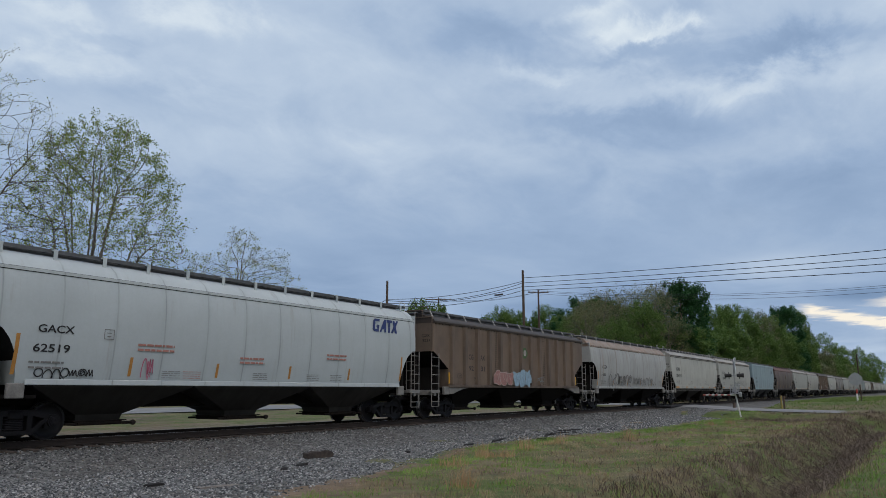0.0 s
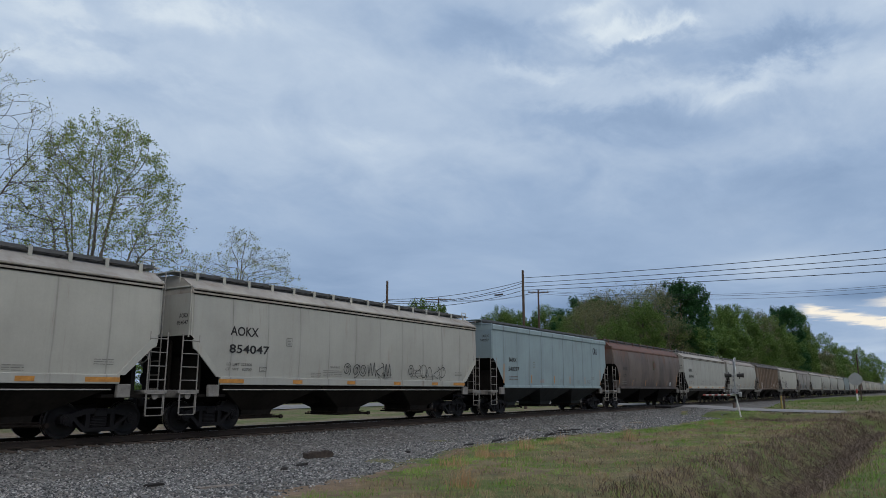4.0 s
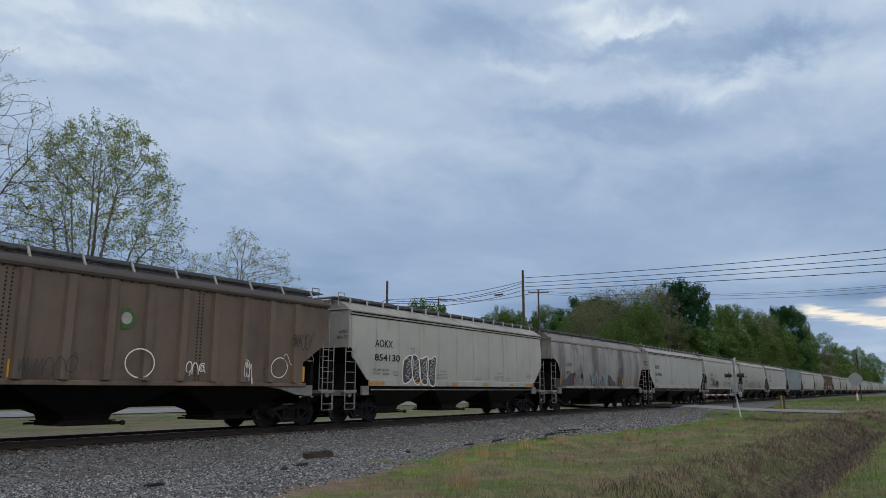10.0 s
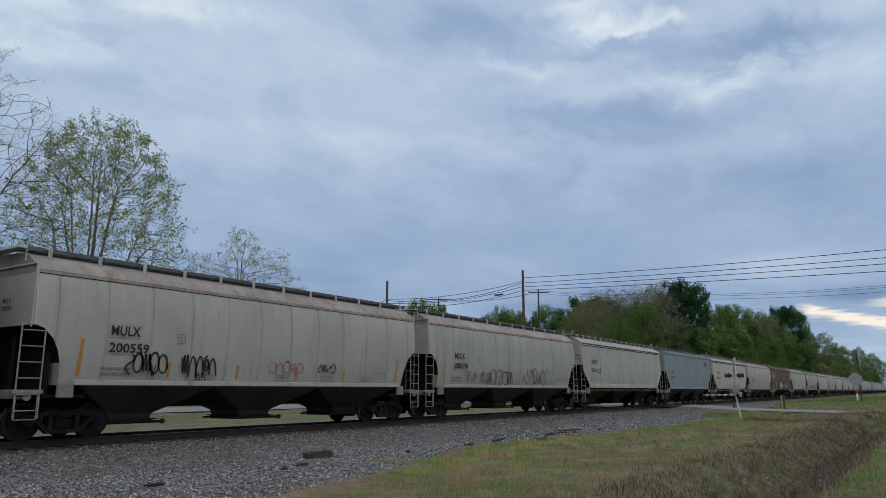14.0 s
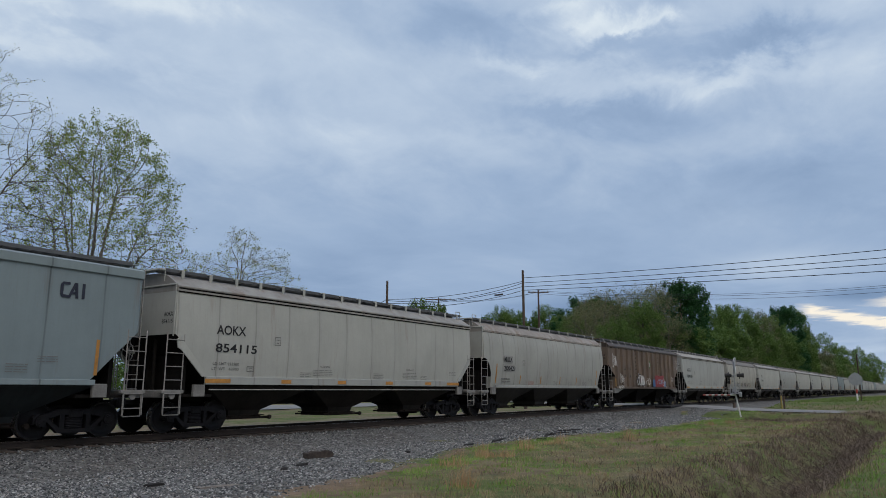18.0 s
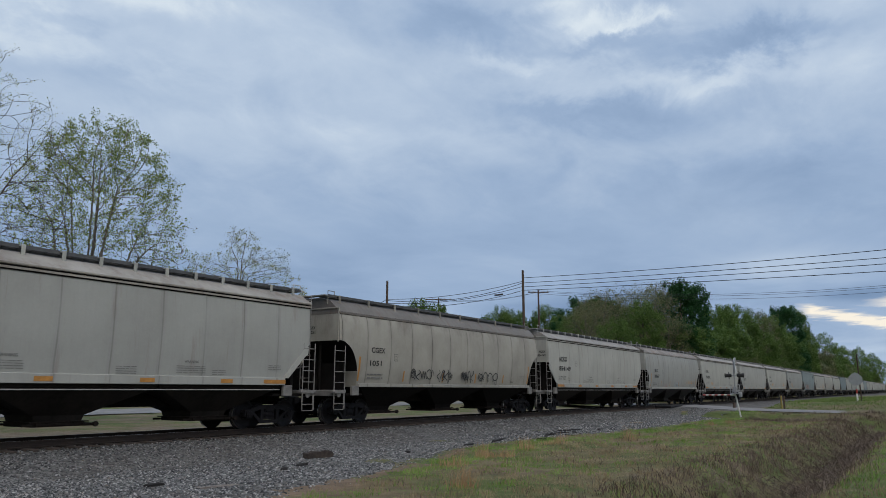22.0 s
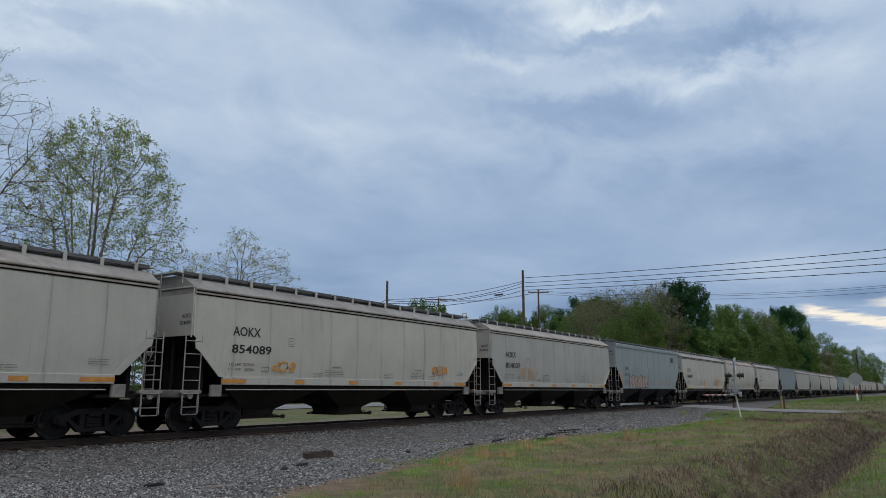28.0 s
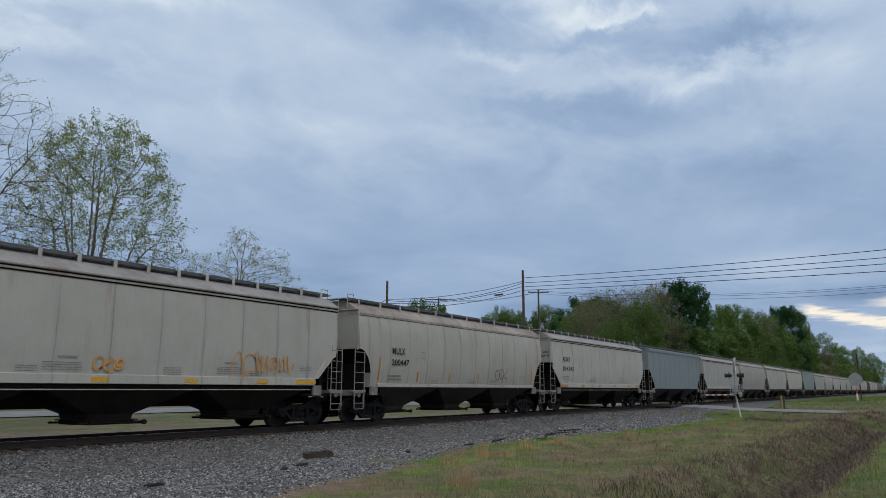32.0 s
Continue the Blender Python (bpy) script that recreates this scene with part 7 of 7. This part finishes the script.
def cloud_noise(n, way, scale, lift, stretch=1.0, detail=7.0, seed=0.0, rough=0.55):
    """Noise on a level cloud base, drawn together towards the horizon; from -0.5 to 0.5."""
    x, y, z = n.split(way)
    k = n.math("ADD", z, lift)
    cm = n.t.nodes.new("ShaderNodeCombineXYZ")
    n.put(cm.inputs[0], n.math("DIVIDE", x, k))
    n.put(cm.inputs[1], n.math("MULTIPLY", n.math("DIVIDE", y, k), stretch))
    cm.inputs[2].default_value = seed
    nz = n.t.nodes.new("ShaderNodeTexNoise")
    nz.inputs["Scale"].default_value, nz.inputs["Detail"].default_value, nz.inputs["Roughness"].default_value = scale, detail, rough
    nz.inputs["Distortion"].default_value = 0.35
    n.t.links.new(cm.outputs[0], nz.inputs["Vector"])
    return n.math("SUBTRACT", nz.outputs[0], 0.5)


CLOUD = [(0.0, (0.13, 0.21, 0.342)), (0.3, (0.213, 0.315, 0.488)), (0.5, (0.322, 0.435, 0.615)), (0.7, (0.485, 0.59, 0.735)), (1.0, (0.86, 0.93, 0.95))]
HEIGHT = [(0.0, 0.60), (0.08, 0.54), (0.13, 0.44), (0.19, 0.43), (0.28, 0.51), (0.40, 0.58), (0.52, 0.61), (1.0, 0.62)]

# low, far cloud that hardly moves, with the bright break over the trees
n, way, az, el, flat = sky_nodes("distant_cloud_glow")
t = total(n, [n.ramp(n.math("DIVIDE", el, 50.0), HEIGHT), n.math("MULTIPLY", cloud_noise(n, way, 1.1, 0.12, 1.0, 6.0, 3.0), 0.5),
              blob(n, az, el, 20.0, 6.0, 9.0, 1.6, -0.10), blob(n, az, el, 36.0, 5.6, 5.0, 1.3, 0.16), blob(n, az, el, 6.0, 8.6, 8.0, 1.3, 0.16), blob(n, az, el, 3.0, 6.6, 3.0, 0.5, -0.25)])
low = n.ramp(t, CLOUD)
edge = cloud_noise(n, way, 4.0, 0.05, 1.0, 6.0, 8.0)
dip = n.math("SUBTRACT", el, n.math("MULTIPLY_ADD", az, 0.23, n.math("MULTIPLY_ADD", edge, 1.3, 4.1)))
streak = n.math("MULTIPLY", n.math("EXPONENT", n.math("MULTIPLY", n.math("POWER", n.math("DIVIDE", dip, 0.42), 2.0), -1.0)), n.ramp(n.math("DIVIDE", n.math("ADD", az, 30.0), 60.0), [(0.50, 1.0), (0.60, 0.9), (0.625, 0.0)]))
upper = n.math("MULTIPLY", blob(n, az, n.math("ADD", el, n.math("MULTIPLY", edge, 1.5)), -0.6, 5.9, 2.6, 0.42, 1.1), 1.0)
gap = total(n, [streak, upper])
low = n.mix(n.ramp(gap, [(0.15, 0.0), (0.8, 1.0)]), low, (0.95, 0.88, 0.76))
sky_shell("backdrop", 4000, glow(n, low, 1.0), -30, 100, -1, 80, "blue-grey overcast evening sky with a bright break")

# the nearer cloud base, drifting; bright and dark banks: azimuth, elevation, half sizes, depth
BRIGHT_BANKS = [(55.8, 28.2, 3.6, 1.3, 0.16), (64.6, 26.3, 4.1, 1.0, 0.08), (66.1, 23.5, 5.9, 1.1, 0.1), (59.7, 24.7, 10.0, 2.0, 0.06), (45.3, 27.4, 9.2, 1.8, 0.05), (26.0, 25.2, 5.5, 0.9, 0.16), (20.0, 28.2, 3.9, 0.9, 0.24), (17.5, 27.0, 2.8, 0.6, 0.22),
                (13.7, 27.3, 1.5, 0.6, 0.14), (13.0, 23.2, 9.4, 1.2, 0.2), (2.8, 25.9, 4.5, 1.1, 0.1), (2.6, 21.5, 3.9, 1.8, 0.07), (38.4, 19.6, 14.5, 4.1, 0.07), (5.2, 11.0, 6.0, 1.1, 0.12), (22.0, 29.9, 3.1, 0.9, 0.18)]
DARK_BANKS = [(30.3, 28.4, 6.7, 1.9, -0.16), (20.3, 25.7, 3.5, 0.8, -0.1), (15.6, 28.7, 3.1, 0.7, -0.1), (9.5, 25.0, 7.0, 1.6, -0.14), (20.6, 21.5, 9.3, 1.5, -0.14), (13.3, 19.7, 6.3, 1.2, -0.08), (5.9, 25.3, 5.5, 0.9, -0.08), (39.1, 27.6, 4.1, 1.4, -0.05),
              (41.5, 29.9, 3.1, 0.9, -0.06), (51.0, 21.9, 13.7, 1.2, -0.06), (10.5, 13.5, 12.2, 3.2, -0.08), (32.8, 16.5, 5.7, 1.8, -0.03), (61.8, 25.5, 4.5, 0.6, -0.08), (6.9, 16.0, 9.5, 1.8, -0.05)]
n, way, az, el, flat = sky_nodes("drifting_cloud_glow")
big, fine = cloud_noise(n, way, 0.9, 0.2, 1.2, 9.0, 1.0, 0.55), cloud_noise(n, way, 3.8, 0.3, 1.15, 10.0, 5.0, 0.6)
# the banks' edges are torn by the same turbulence
torn_az = n.math("MULTIPLY_ADD", cloud_noise(n, way, 5.0, 0.3, 1.1, 8.0, 11.0, 0.62), 14.0, az)
torn_el = n.math("MULTIPLY_ADD", cloud_noise(n, way, 5.0, 0.3, 1.1, 8.0, 17.0, 0.62), 7.0, el)
banks = total(n, [blob(n, torn_az, torn_el, *b) for b in BRIGHT_BANKS + DARK_BANKS])
t = total(n, [n.ramp(n.math("DIVIDE", el, 50.0), HEIGHT), n.math("MULTIPLY", big, 0.18), n.math("MULTIPLY", fine, 0.36), n.math("MULTIPLY", banks, 1.08)])
t = n.math("MULTIPLY_ADD", n.math("SUBTRACT", t, 0.5), 1.1, 0.52)
fade = n.ramp(n.math("DIVIDE", el, 50.0), [(0.20, 1.0), (0.32, 0.0)])
cloud_layer = sky_shell("cloud_layer", 3600, glow(n, n.ramp(t, CLOUD), 1.0, fade), -32, 102, 9, 82, "soft grey-blue cloud layer drifting slowly")


def motions():
    """The train runs to -x, its wheels roll, and the clouds drift."""
    times = [0, 4, 8, 12, 16, 20, 24, 28, 32]
    for car, s in CARS:
        walk(car, [(t, pose(s - travelled(t), 0, 0)) for t in times])
    side = Vector((math.sin(HEAD), -math.cos(HEAD), 0))
    walk(cloud_layer, [(t, Matrix.Translation(EYE) @ Matrix.Rotation(radians(1.35 * (t / 32 - 0.5)), 4, side) @ Matrix.Rotation(radians(3.6 * (t / 32 - 0.5)), 4, "Z")) for t in times])
    # each wheelset turns about its own axle; alike ones share the keys
    for i, dx in enumerate((-0.889, 0.889)):
        first = WHEELSETS[i][0]
        walk(first, [(f / 30.0, pose(dx, 0, 0.457, 0, -math.degrees(travelled(f / 30.0) / 0.457), 0)) for f in range(0, 961)])
        keys = first.animation_data
        for w in WHEELSETS[i][1:]:
            w.rotation_mode = "QUATERNION"
            w.animation_data_create()
            w.animation_data.action = keys.action
            w.animation_data.action_slot = keys.action_slot


motions()
